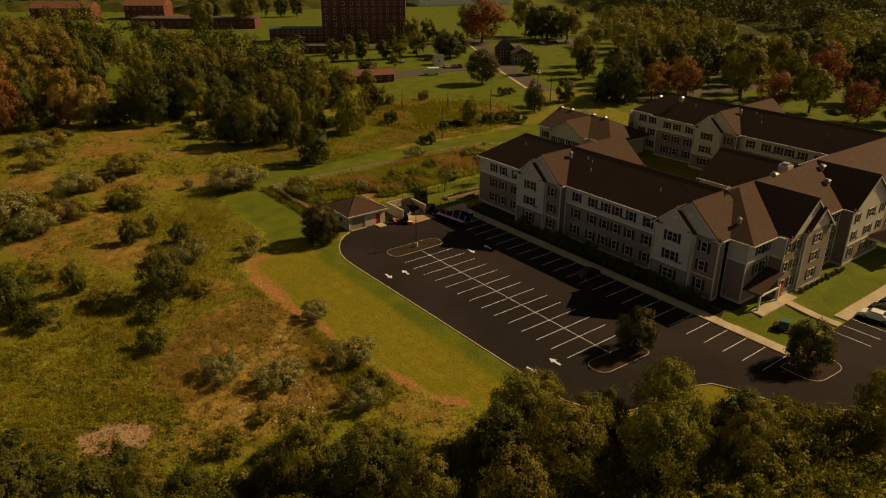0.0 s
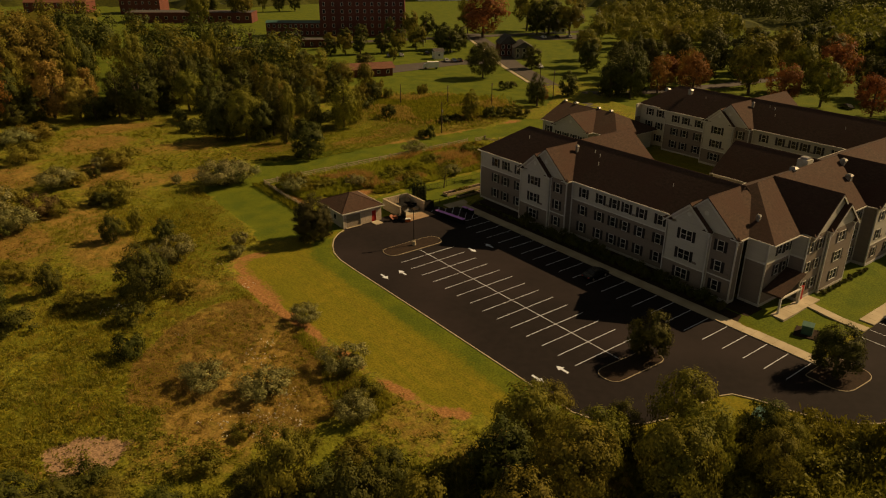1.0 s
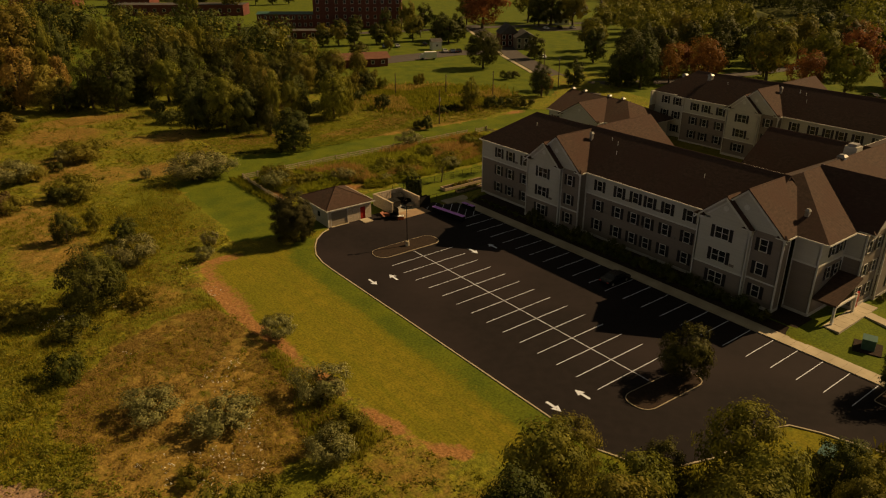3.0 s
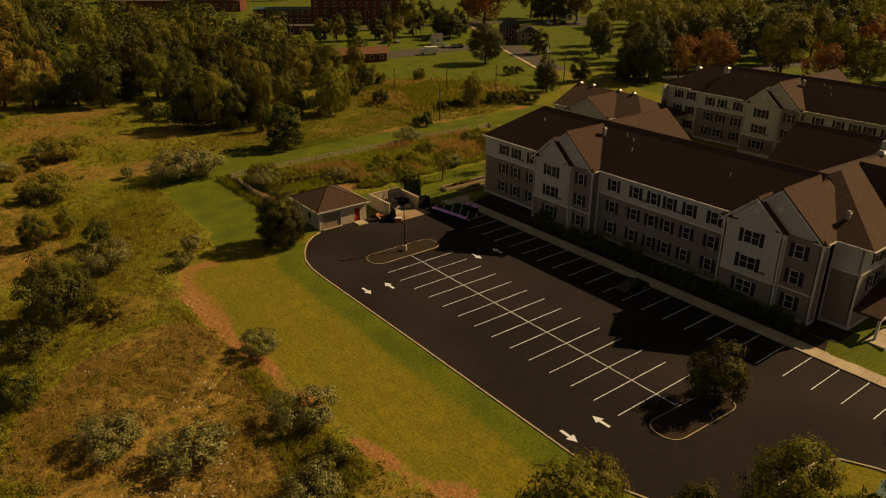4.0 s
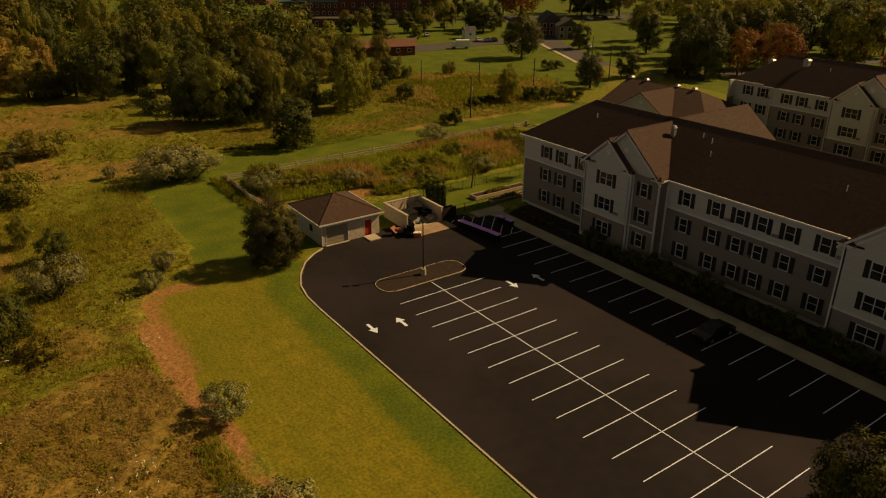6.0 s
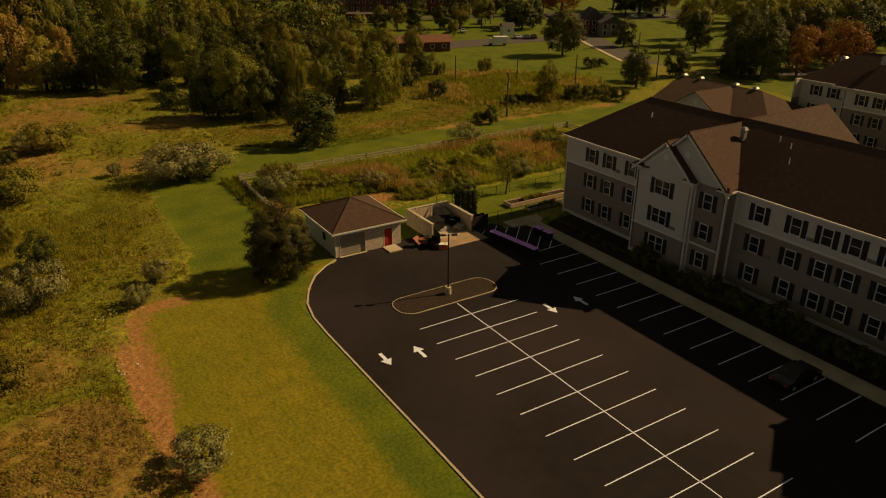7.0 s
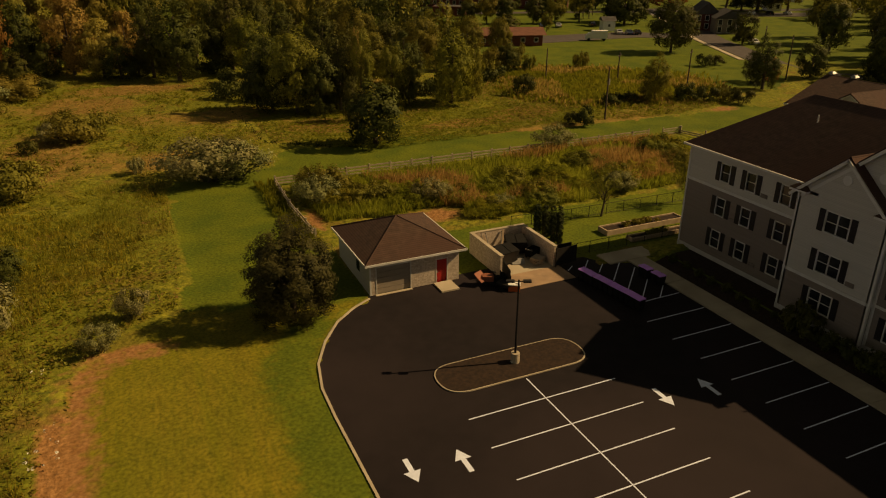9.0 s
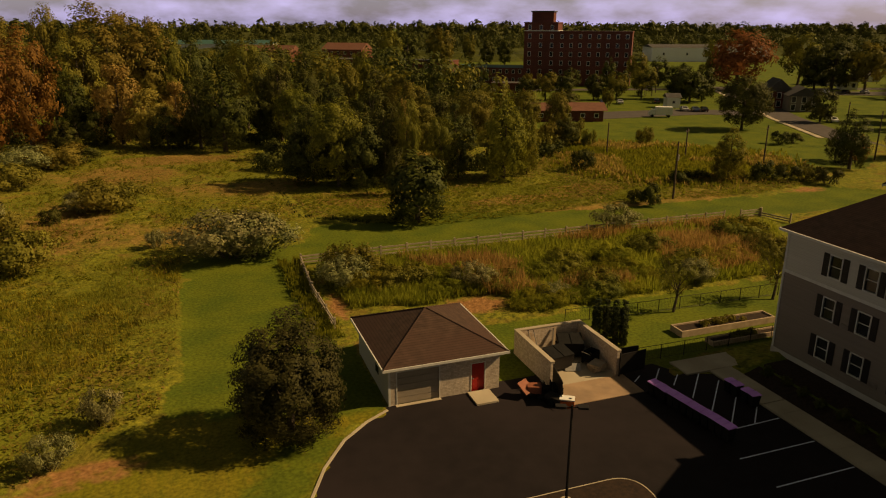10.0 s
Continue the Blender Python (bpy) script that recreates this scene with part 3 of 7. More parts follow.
# pavements of jointed slabs
def pavement(name, x0, x1, y0, y1, step, label, z=0.0):
    root = thing(name, (0, 0, z), label=label, category="pavement", kind="structure")
    put("bedding", Shape().box(x0 + 0.02, x1 - 0.02, y0, y1, -0.2, 0.10).mesh("bedding", concrete), root)
    along_y = (y1 - y0) > (x1 - x0)
    count = max(1, round(((y1 - y0) if along_y else (x1 - x0)) / step))
    size = ((y1 - y0) if along_y else (x1 - x0)) / count
    wx, wy = ((x1 - x0), size - 0.03) if along_y else (size - 0.03, (y1 - y0))
    me = Shape().box(0, wx, 0, wy, 0.09, 0.15).mesh("slab", concrete)
    for i in range(count):
        put("slab", me, root, pose(x0 if along_y else x0 + i * size, y0 + i * size if along_y else y0, 0))
    return root


pavement("pavement", 18.72, 20.7, -57.7, 9.6, 1.5, "long pale concrete pavement beside the asphalt")
pavement("pavement", 18.72, 20.7, 9.65, 15.0, 1.6, "concrete pavement joining the garden gate")
pavement("pavement", 16.7, 24.6, 15.05, 17.2, 1.6, "concrete landing at the garden gate")
pavement("pavement", 35.2, 75.0, -57.6, -55.6, 1.5, "sunlit concrete pavement along the entrance lawn")
pavement("pavement", 25.6, 35.8, -49.6, -47.6, 1.5, "short concrete path to the side door", 0.44)
pavement("pavement", 32.2, 33.8, -57.6, -54.0, 1.5, "concrete path across the small lawn")
ramp = Shape().add([(32.2, -54.0, 0.15), (33.8, -54.0, 0.15), (33.8, -49.62, 0.58), (32.2, -49.62, 0.58), (32.2, -54.0, -0.2), (33.8, -54.0, -0.2), (33.8, -49.62, 0.2), (32.2, -49.62, 0.2)], [(0, 1, 2, 3), (7, 6, 5, 4), (0, 4, 5, 1), (1, 5, 6, 2), (2, 6, 7, 3), (3, 7, 4, 0)])
tagged(put("ramp_path", ramp.mesh("ramp_path", concrete)), "sloped concrete path up to the side door", "pavement", kind="structure")
for name, x0, x1, y0, y1, tone, words in (("apron", 6.3, 12.2, 14.0, 16.8, stained_concrete, "rust-stained concrete apron before the bin store"), ("apron_floor", 6.35, 11.6, 16.8, 22.6, concrete, "concrete floor inside the bin store")):
    tagged(put(name, Shape().box(x0, x1, y0, y1, -0.2, 0.07).mesh(name, tone)), words, "pavement", kind="structure")

# ---------------------------------------------------------------- apartment building
FLOORS = (2.18, 5.27, 8.42)
EAVE = 10.1
SLOPE = 0.72
GABLE = 0.87
building = thing("apartment_building", label="three-storey cream and taupe apartment building with brown shingle roofs", category="building")
building.matrix_world = pose(0, 0, 0.5)


def ring(shape, w, h, f, y0, y1):
    """A connected rectangular frame round an opening w by h."""
    v = [(sx * (w / 2 + k), y, sz * (h / 2 + k)) for y in (y0, y1) for k in (0, f) for sx, sz in ((-1, -1), (1, -1), (1, 1), (-1, 1))]
    faces_ = []
    for i in range(4):
        j = (i + 1) % 4
        faces_ += [(i, 4 + i, 4 + j, j), (8 + j, 12 + j, 12 + i, 8 + i), (4 + i, 12 + i, 12 + j, 4 + j), (j, 8 + j, 8 + i, i)]
    return shape.add(v, faces_)


def window_mesh(width, height):
    return ring(Shape(), width, height, 0.075, -0.06, 0.12).mesh("window_frame", trim_white)


BAR = {w: Shape().box(-w / 2, w / 2, 0.03, 0.08, -0.024, 0.024).mesh("glazing_bar", trim_white) for w in (0.95, 1.9)}
MULLION = Shape().box(-0.032, 0.032, -0.03, 0.1, -0.775, 0.775).mesh("mullion", trim_white)
PANE = {}
for w in (0.95, 1.9):
    PANE[w] = (window_mesh(w, 1.55), Shape().box(-w / 2, w / 2, 0.08, 0.11, -0.775, 0.775).mesh("pane", glass))
sh = Shape().box(-0.24, 0.24, -0.05, 0.0, -0.85, 0.85)
for k in range(9):
    sh.box(-0.18, 0.18, -0.065, -0.05, -0.72 + 0.165 * k, -0.62 + 0.165 * k)
SHUTTER = sh.mesh("shutter", shutter_paint)
vent = Shape().box(-0.34, 0.34, -0.05, 0.0, -0.17, 0.17)
for k in range(4):
    vent.box(-0.31, 0.31, -0.07, -0.05, -0.15 + 0.08 * k, -0.11 + 0.08 * k)
VENT = vent.mesh("wall_grille", surface("grille_metal", (0.16, 0.13, 0.11), (0.21, 0.175, 0.15), 3.0, 0.7))


def window(m, width):
    frame_mesh, pane_mesh = PANE[width]
    w = put("window", frame_mesh, building, m)
    put("pane", pane_mesh, w)
    put("glazing_bar", BAR[width], w)
    if width > 1.3:
        put("mullion", MULLION, w)
    for side in (-1, 1):
        put("shutter", SHUTTER, w, pose(side * (width / 2 + 0.36), 0, 0))


def wall_cells(shape, width, z0, z1, holes, depth=0.3):
    """A wall in the plane y = 0 (front face), pierced by holes."""
    us = sorted({0.0, width, *(h for a, b, _, _ in holes for h in (a, b))})
    zs = sorted({z0, z1, *(h for _, _, a, b in holes for h in (a, b) if z0 < h < z1)})
    for a, b in zip(us, us[1:]):
        run = None
        for c, d in zip(zs, zs[1:]):
            u, z = (a + b) / 2, (c + d) / 2
            if any(p < u < q and r < z < s for p, q, r, s in holes):
                if run:
                    shape.box(a, b, 0, depth, *run)
                run = None
            else:
                run = (run[0], d) if run else (c, d)
        if run:
            shape.box(a, b, 0, depth, *run)
    return shape


def section(x, y, turn, width, split, columns=(), top=EAVE, grilles=True, floors=FLOORS):
    """A stretch of facade from its left end, seen from outside. columns: (distance along, window width)."""
    m = pose(x, y, 0, 0, 0, turn)
    holes = [(u - w / 2, u + w / 2, z - 0.775, z + 0.775) for u, w in columns for z in floors]
    split = min(max(split, 0.5), top)
    if split > 0.55:
        put("wall", wall_cells(Shape(), width, 0.45, split, holes).mesh("wall", siding_tan), building, m, "taupe lap siding")
    if split < top - 0.05:
        put("wall", wall_cells(Shape(), width, split, top, holes).mesh("wall", siding_cream), building, m, "cream lap siding")
        if split > 0.6:
            put("trim_band", Shape().box(-0.02, width + 0.02, -0.05, 0.0, split - 0.12, split + 0.12).mesh("trim_band", trim_white), building, m)
    put("plinth", Shape().box(-0.03, width + 0.03, -0.05, 0.3, -0.2, 0.5).mesh("plinth", foundation), building, m)
    for u in (0.0, width - 0.16):
        put("corner_board", Shape().box(u, u + 0.16, -0.035, 0.0, 0.5, top).mesh("corner_board", trim_white), building, m)
    for i, (u, w) in enumerate(columns):
        for z in floors:
            window(m @ pose(u, 0, z), w)
            if grilles and (i + floors.index(z)) % 2:
                side = 1.52 if w < 1.2 else 2.0
                if 0.7 < u + side < width - 0.6:
                    put("wall_grille", VENT, building, m @ pose(u + side, 0, z - 0.72))


def roof_mesh(points, faces, name="roof"):
    return put(name, mesh_of(name, points, faces, shingles), building)


def gable_roof(axis, a0, a1, mid, half, eave, slope, hip0=False, hip1=False, over=0.45):
    """A ridged roof along x or y from a0 to a1 with its ridge at mid; hip0, hip1: sloped ends."""
    h = half + over
    top = eave + slope * h
    i0, i1 = (h if hip0 else 0), (h if hip1 else 0)
    v = [(a0, mid - h, eave), (a1, mid - h, eave), (a1, mid + h, eave), (a0, mid + h, eave), (a0 + i0, mid, top), (a1 - i1, mid, top)]
    v += [(p, q, z - 0.18) for p, q, z in v]
    f = [(0, 1, 5, 4), (2, 3, 4, 5), (10, 11, 7, 6), (11, 10, 9, 8), (0, 6, 7, 1), (2, 8, 9, 3)]
    f += [(1, 2, 5), (11, 8, 7), (1, 7, 8, 2)] if hip1 else [(1, 7, 11, 5), (5, 11, 8, 2)]
    f += [(3, 0, 4), (10, 6, 9), (3, 9, 6, 0)] if hip0 else [(4, 10, 6, 0), (3, 9, 10, 4)]
    if axis == "y":
        v = [(q, p, z) for p, q, z in v]
        f = [tuple(reversed(k)) for k in f]
    ob = roof_mesh(v, f)
    # gutters under the long eaves
    def gutter(*span):
        put("gutter", Shape().box(*span, eave - 0.17, eave + 0.01).mesh("gutter", trim_white), building)

    for s in (-1, 1):
        q = mid + s * (h + 0.04)
        if axis == "x":
            gutter(a0, a1, q - 0.06, q + 0.06)
        else:
            gutter(q - 0.06, q + 0.06, a0, a1)
    if hip0 or hip1:
        for end, on in ((a0, hip0), (a1, hip1)):
            if on:
                if axis == "x":
                    gutter(end - 0.06, end + 0.06, mid - h, mid + h)
                else:
                    gutter(mid - h, mid + h, end - 0.06, end + 0.06)
    # a raised ridge cap
    cap = Shape()
    if axis == "x":
        cap.tube((a0 + i0, mid, top - 0.06), (a1 - i1, mid, top - 0.06), 0.09, 0.09, 8)
    else:
        cap.tube((mid, a0 + i0, top - 0.06), (mid, a1 - i1, top - 0.06), 0.09, 0.09, 8)
    put("ridge_cap", cap.mesh("ridge_cap", shingles), building)
    return top


def gable_wall(x, y, turn, width, slope, base=EAVE):
    """The triangle of siding under a gable, with pale rake boards and a round louvre."""
    m = pose(x, y, 0, 0, 0, turn)
    h = slope * width / 2
    v = [(0, 0, base), (width, 0, base), (width / 2, 0, base + h), (0, 0.3, base), (width, 0.3, base), (width / 2, 0.3, base + h)]
    put("gable_wall", mesh_of("gable_wall", v, [(0, 1, 2), (5, 4, 3), (0, 3, 4, 1), (1, 4, 5, 2), (2, 5, 3, 0)], siding_cream), building, m)
    for a, b in (((-0.5, 0, base - 0.5 * slope), (width / 2, 0, base + h)), ((width + 0.5, 0, base - 0.5 * slope), (width / 2, 0, base + h))):
        d = (Vector(b) - Vector(a)).normalized()
        nrm = Vector((-d.z, 0, d.x))
        if nrm.z < 0:
            nrm = -nrm
        q = [Vector(a) - nrm * 0.20, Vector(b) - nrm * 0.20, Vector(b) + nrm * 0.02, Vector(a) + nrm * 0.02]
        pts = [(p.x, yy, p.z + 0.02) for yy in (-0.47, -0.41) for p in q]
        rake = Shape().add(pts, [(0, 1, 2, 3), (7, 6, 5, 4), (0, 4, 5, 1), (1, 5, 6, 2), (2, 6, 7, 3), (3, 7, 4, 0)])
        put("rake_board", rake.mesh("rake_board", trim_white), building, m)
    if h > 2.0:
        put("round_louvre", Shape().tube((width / 2, 0.05, base + h * 0.52), (width / 2, -0.06, base + h * 0.52), 0.36, 0.36, 16).mesh("round_louvre", trim_white), building, m)
    for u in (0.25, width - 0.25):
        put("eave_return", Shape().slab([(u - 0.75, -0.45), (u + 0.75, -0.45), (u + 0.75, 0.05), (u - 0.75, 0.05)], base - 0.12, base + 0.06).mesh("eave_return", trim_white), building, m)
        cap = Shape().add([(u - 0.8, -0.5, base + 0.06), (u + 0.8, -0.5, base + 0.06), (u + 0.8, 0, base + 0.06), (u - 0.8, 0, base + 0.06), (u - 0.35, 0, base + 0.42), (u + 0.35, 0, base + 0.42)], [(0, 1, 5, 4), (1, 2, 5), (2, 3, 4, 5), (3, 0, 4), (3, 2, 1, 0)])
        put("return_cap", cap.mesh("return_cap", shingles), building, m)


BAND = 6.85


def west_bump(x, y, tan=3.8):
    """A cream and taupe bay with its two gables, running south from y; x: the cream front."""
    section(x, y, -90, 7.45, 3.7, [(3.67, 1.9)])
    section(x + 0.45, y - 7.45, -90, tan, 99, [(1.7, 0.95)])
    put("trim_band", Shape().box(0, tan, -0.05, 0, 3.6, 3.8).mesh("trim_band", trim_white), building, pose(x + 0.45, y - 7.45, 0, 0, 0, -90))
    section(x + 1.98, y, 180, 1.98, 3.7)
    section(x, y - 7.45, 0, 0.45, 3.7)
    section(x + 0.45, y - 7.45 - tan, 0, 1.5, 99)
    gable_wall(x, y, -90, 7.45, GABLE)
    gable_roof("x", x - 0.3, x + 2.6, y - 3.725, 3.725, EAVE - 0.03, GABLE, over=0.25)
    half = (tan + 6.75) / 2
    gable_wall(x + 0.45, y - 0.7, -90, 2 * half, GABLE)
    gable_roof("x", x + 0.12, x + 9.2, y - 0.7 - half, half, EAVE, GABLE, over=0.25)


def west_wing(dx, dy, north):
    """A wing whose front faces the car park; north: its far end."""
    x = 25.07 + dx
    cols = [(4.53, 0.95), (7.43, 0.95), (11.02, 0.95)]
    if north > 20:   # the far end stands back
        section(x + 1.7, north + dy, -90, north - 14.2, 0.5, [(3.2, 0.95), (6.3, 0.95)])
        section(x, 14.2 + dy, -90, 12.2, BAND, [(u - 1.4, w) for u, w in cols])
        section(x + 1.7, 14.2 + dy, 180, 1.7, BAND)
    else:
        section(x, 15.6 + dy, -90, 13.6, BAND, cols)
    section(x + 13.4, north + dy, 180, 13.4, BAND, [(3, 0.95), (8, 0.95)])
    west_bump(x - 1.98, 2.0 + dy)
    section(x, -9.25 + dy, -90, 21.15, BAND, [(u, 0.95) for u in (2.68, 6.48, 9.46, 12.01, 15.01, 18.63)])
    gable_roof("y", -37.3 + dy, -3.0 + dy, x + 6.7, 6.7, EAVE, SLOPE)
    gable_roof("y", -4.0 + dy, min(north, 15.6) + 0.46 + dy, x + 6.6, 6.6, EAVE, SLOPE, hip1=True)
    if north > 20:
        gable_roof("y", 8.0 + dy, north + 0.46 + dy, x + 8.2, 6.4, EAVE - 0.1, SLOPE - 0.02, hip1=True)
    gable_roof("x", x + 7, x + 21.3, -4.0 + dy, 6.0, EAVE, 0.8, over=0.3)   # gabled bay on the court side
    gable_wall(x + 20.8, -10.0 + dy, 90, 12.0, 0.8)
    section(x + 20.8, -10.0 + dy, 90, 12.0, 3.7, [(3, 0.95), (9, 0.95)])
    section(x + 13.4, -10.0 + dy, 0, 7.4, BAND, [(3, 0.95)])
    section(x + 20.8, 2.0 + dy, 180, 7.4, BAND, [(3, 0.95)])
    section(x + 13.4, -29.3 + dy, 90, north + 29.3, BAND, [(u, 0.95) for u in (4, 10, 16, 22, 28, 34, 40)])


west_wing(0, 0, 15.6)
west_bump(23.09, -30.4, 4.2)
west_wing(59.5, 1.4, 23.2)

# south wing: side entrance corner, then the sunlit front
section(26.2, -42.0, -90, 3.3, BAND)
section(26.2, -45.3, 0, 6.2, BAND, [(3.2, 0.95), (5.2, 0.95)], grilles=False, floors=FLOORS[1:])
section(32.4, -45.3, -90, 2.4, BAND)
section(32.4, -47.7, 0, 5.2, 99, [(1.2, 0.95), (3.7, 0.95)])
section(37.6, -48.2, 0, 7.6, 99, [(3.8, 1.9)])
section(37.6, -47.7, -90, 0.5, 3.7)
gable_wall(37.6, -48.2, 0, 7.6, GABLE)
gable_roof("y", -48.6, -46.0, 41.4, 3.8, EAVE - 0.03, GABLE, over=0.3)
gable_wall(33.6, -47.7, 0, 11.6, GABLE)
gable_roof("y", -48.1, -37.3, 39.4, 5.8, EAVE, GABLE, over=0.3)
section(45.2, -45.8, 0, 8.0, 99, [(1.3, 0.95), (4.0, 0.95), (6.7, 0.95)])
section(53.2, -45.8, -90, 2.2, 99)
section(53.2, -48.0, 0, 13.0, 3.7, [(2.0, 0.95), (7.0, 1.9), (11.2, 0.95)])
gable_wall(53.2, -48.0, 0, 13.0, 0.78)
gable_roof("y", -48.4, -37.3, 59.7, 6.5, EAVE, 0.78, over=0.3)
section(66.2, -45.8, 0, 30.0, BAND, [(2 + 3.2 * k, 0.95) for k in range(9)])
gable_roof("x", 25.75, 98, -37.3, 8.5, EAVE, 0.57, hip0=True, hip1=True)
section(83.4, -29.0, 180, 44.0, BAND, [(u, 0.95) for u in (4, 9, 14, 26, 31, 36)])
gable_roof("y", -37.3, -21, 55, 6.4, EAVE, SLOPE)   # short wing into the court
section(48.6, -21.5, -90, 7.0, BAND, [(3.0, 0.95)])
section(61.4, -21.5, 180, 12.8, BAND, [(3, 0.95), (8, 0.95)])
gable_wall(61.4, -21.5, 180, 12.8, SLOPE)

# roof furniture
def roof_hood(x, y, z, s=1.0):
    h = Shape().box(-0.45 * s, 0.45 * s, -0.45 * s, 0.45 * s, -0.6, 0.5)
    h.add([(-0.6 * s, -0.6 * s, 0.5), (0.6 * s, -0.6 * s, 0.5), (0.6 * s, 0.6 * s, 0.5), (-0.6 * s, 0.6 * s, 0.5), (-0.3 * s, -0.3 * s, 0.8), (0.3 * s, -0.3 * s, 0.8), (0.3 * s, 0.3 * s, 0.8), (-0.3 * s, 0.3 * s, 0.8)], [(0, 1, 5, 4), (1, 2, 6, 5), (2, 3, 7, 6), (3, 0, 4, 7), (4, 5, 6, 7), (3, 2, 1, 0)])
    put("roof_ventilator", h.mesh("roof_ventilator", bright_metal), building, pose(x, y, z), "bright metal roof ventilator")


def roof_pipe(x, y, z):
    put("vent_pipe", Shape().tube((0, 0, -0.4), (0, 0, 0.6), 0.055, 0.055, 8).mesh("vent_pipe", trim_white), building, pose(x, y, z))


def roof_z(x, ridge=31.8):
    return EAVE + SLOPE * (7.15 - abs(x - ridge))


for d, e in ((0.0, 0.0), (59.5, 1.4)):
    roof_hood(29.6 + d, -5.6 + e, 14.1, 0.5)
    roof_pipe(30.2 + d, -9.3 + e, roof_z(30.2)), roof_pipe(29.8 + d, -10.8 + e, roof_z(29.8))
    roof_pipe(28.4 + d, -11.8 + e, roof_z(28.4)), roof_pipe(28.6 + d, -27.0 + e, roof_z(28.6))
    roof_pipe(29.4 + d, 6.5 + e, roof_z(29.4))
roof_hood(28.8, -41.6, 11.9, 0.55)
roof_hood(55.5, -41.6, 12.9, 0.9), roof_hood(58.3, -39.0, 14.4, 0.9), roof_hood(45.4, -37.2, 14.9)
roof_hood(90, 13, 14.2), roof_hood(92, 21, 13.0)
put("chimney_box", Shape().box(50.6, 52.4, -36.8, -35.0, 12.0, 15.6).mesh("chimney_box", siding_cream), building)
put("chimney_cap", Shape().box(50.9, 52.1, -36.5, -35.3, 15.6, 15.95).mesh("chimney_cap", bright_metal), building)

# side entrance porch
porch = Shape()
porch.add([(26.4, -45.35, 2.75), (32.38, -45.35, 4.8), (32.38, -48.3, 4.8), (26.4, -48.3, 2.75), (26.4, -45.35, 2.5), (32.38, -45.35, 4.55), (32.38, -48.3, 4.55), (26.4, -48.3, 2.5)], [(3, 2, 1, 0), (4, 5, 6, 7), (0, 1, 5, 4), (1, 2, 6, 5), (2, 3, 7, 6), (3, 0, 4, 7)])
put("porch_roof", porch.mesh("porch_roof", shingles), building)
for x, y in ((26.7, -48.1), (32.1, -48.1)):
    put("porch_post", Shape().box(x - 0.14, x + 0.14, y - 0.14, y + 0.14, 0, 2.7).mesh("porch_post", trim_white), building)
put("porch_beam", Shape().box(26.5, 32.3, -48.25, -48.0, 2.3, 2.5).mesh("porch_beam", trim_white), building)
put("side_door", Shape().box(32.75, 33.75, -47.85, -47.6, 0.15, 2.3).mesh("side_door", red_paint), building, label="red entrance door")
# main entrance canopy
put("canopy_roof", mesh_of("canopy_roof", [(61, -53.4, 3.6), (72, -53.4, 3.6), (72, -47.6, 3.6), (61, -47.6, 3.6), (64, -50.5, 5.4), (69, -50.5, 5.4)], [(0, 1, 5, 4), (1, 2, 5), (2, 3, 4, 5), (3, 0, 4), (3, 2, 1, 0)], shingles), building)
put("canopy_beam", Shape().box(61.2, 71.8, -53.2, -47.7, 3.1, 3.58).mesh("canopy_beam", trim_white), building)
for x in (61.7, 66.5, 71.3):
    put("canopy_post", Shape().box(x - 0.25, x + 0.25, -53.1, -52.6, 0, 3.2).mesh("canopy_post", trim_white), building)

# one-storey link at the north, its ridge running north and south
section(71.2, 44.2, -90, 25.2, 0.5, [(2, 0.95), (4.2, 0.95), (21, 0.95)], top=4.3, floors=(2.15,), grilles=False)
section(71.2, 19.0, 0, 13.3, 0.5, [(3, 0.95), (7, 0.95)], top=4.3, floors=(2.15,), grilles=False)
gable_roof("y", 18.5, 44.7, 78.9, 7.7, 4.3, 0.467, hip0=True)
gable_wall(86.6, 44.2, 180, 15.4, 0.467, 4.3)
section(86.6, 44.2, 180, 15.4, 0.5, [], top=4.3, floors=(), grilles=False)
gable_roof("x", 68.7, 79, 32.6, 6.0, 4.3, 0.6, over=0.3)
gable_wall(69.2, 38.6, -90, 12.0, 0.6, 4.3)
section(69.2, 38.6, -90, 12.0, 0.5, [(2.0, 0.95), (4.6, 0.95), (7.4, 0.95), (10, 0.95)], top=4.3, floors=(2.15,), grilles=False)
section(71.2, 38.6, 180, 2.0, 0.5, [], top=4.3, floors=(), grilles=False)
section(69.2, 26.6, 0, 2.0, 0.5, [], top=4.3, floors=(), grilles=False)
for y in (28.2, 32.3, 40.1, 44.0):
    roof_hood(79.2, y, 7.8, 0.8)

# ---------------------------------------------------------------- garage and bin store
garage = thing("garage", label="small pale stone garage with a brown hipped roof", category="garage")
GX0, GX1, GY0, GY1 = -5.65, 2.6, 18.1, 26.85
GH = 3.05


def wall_box(name, x0, x1, y0, y1, z0, z1, material, parent, label=""):
    return put(name, Shape().box(x0, x1, y0, y1, z0, z1).mesh(name, material), parent, None, label)


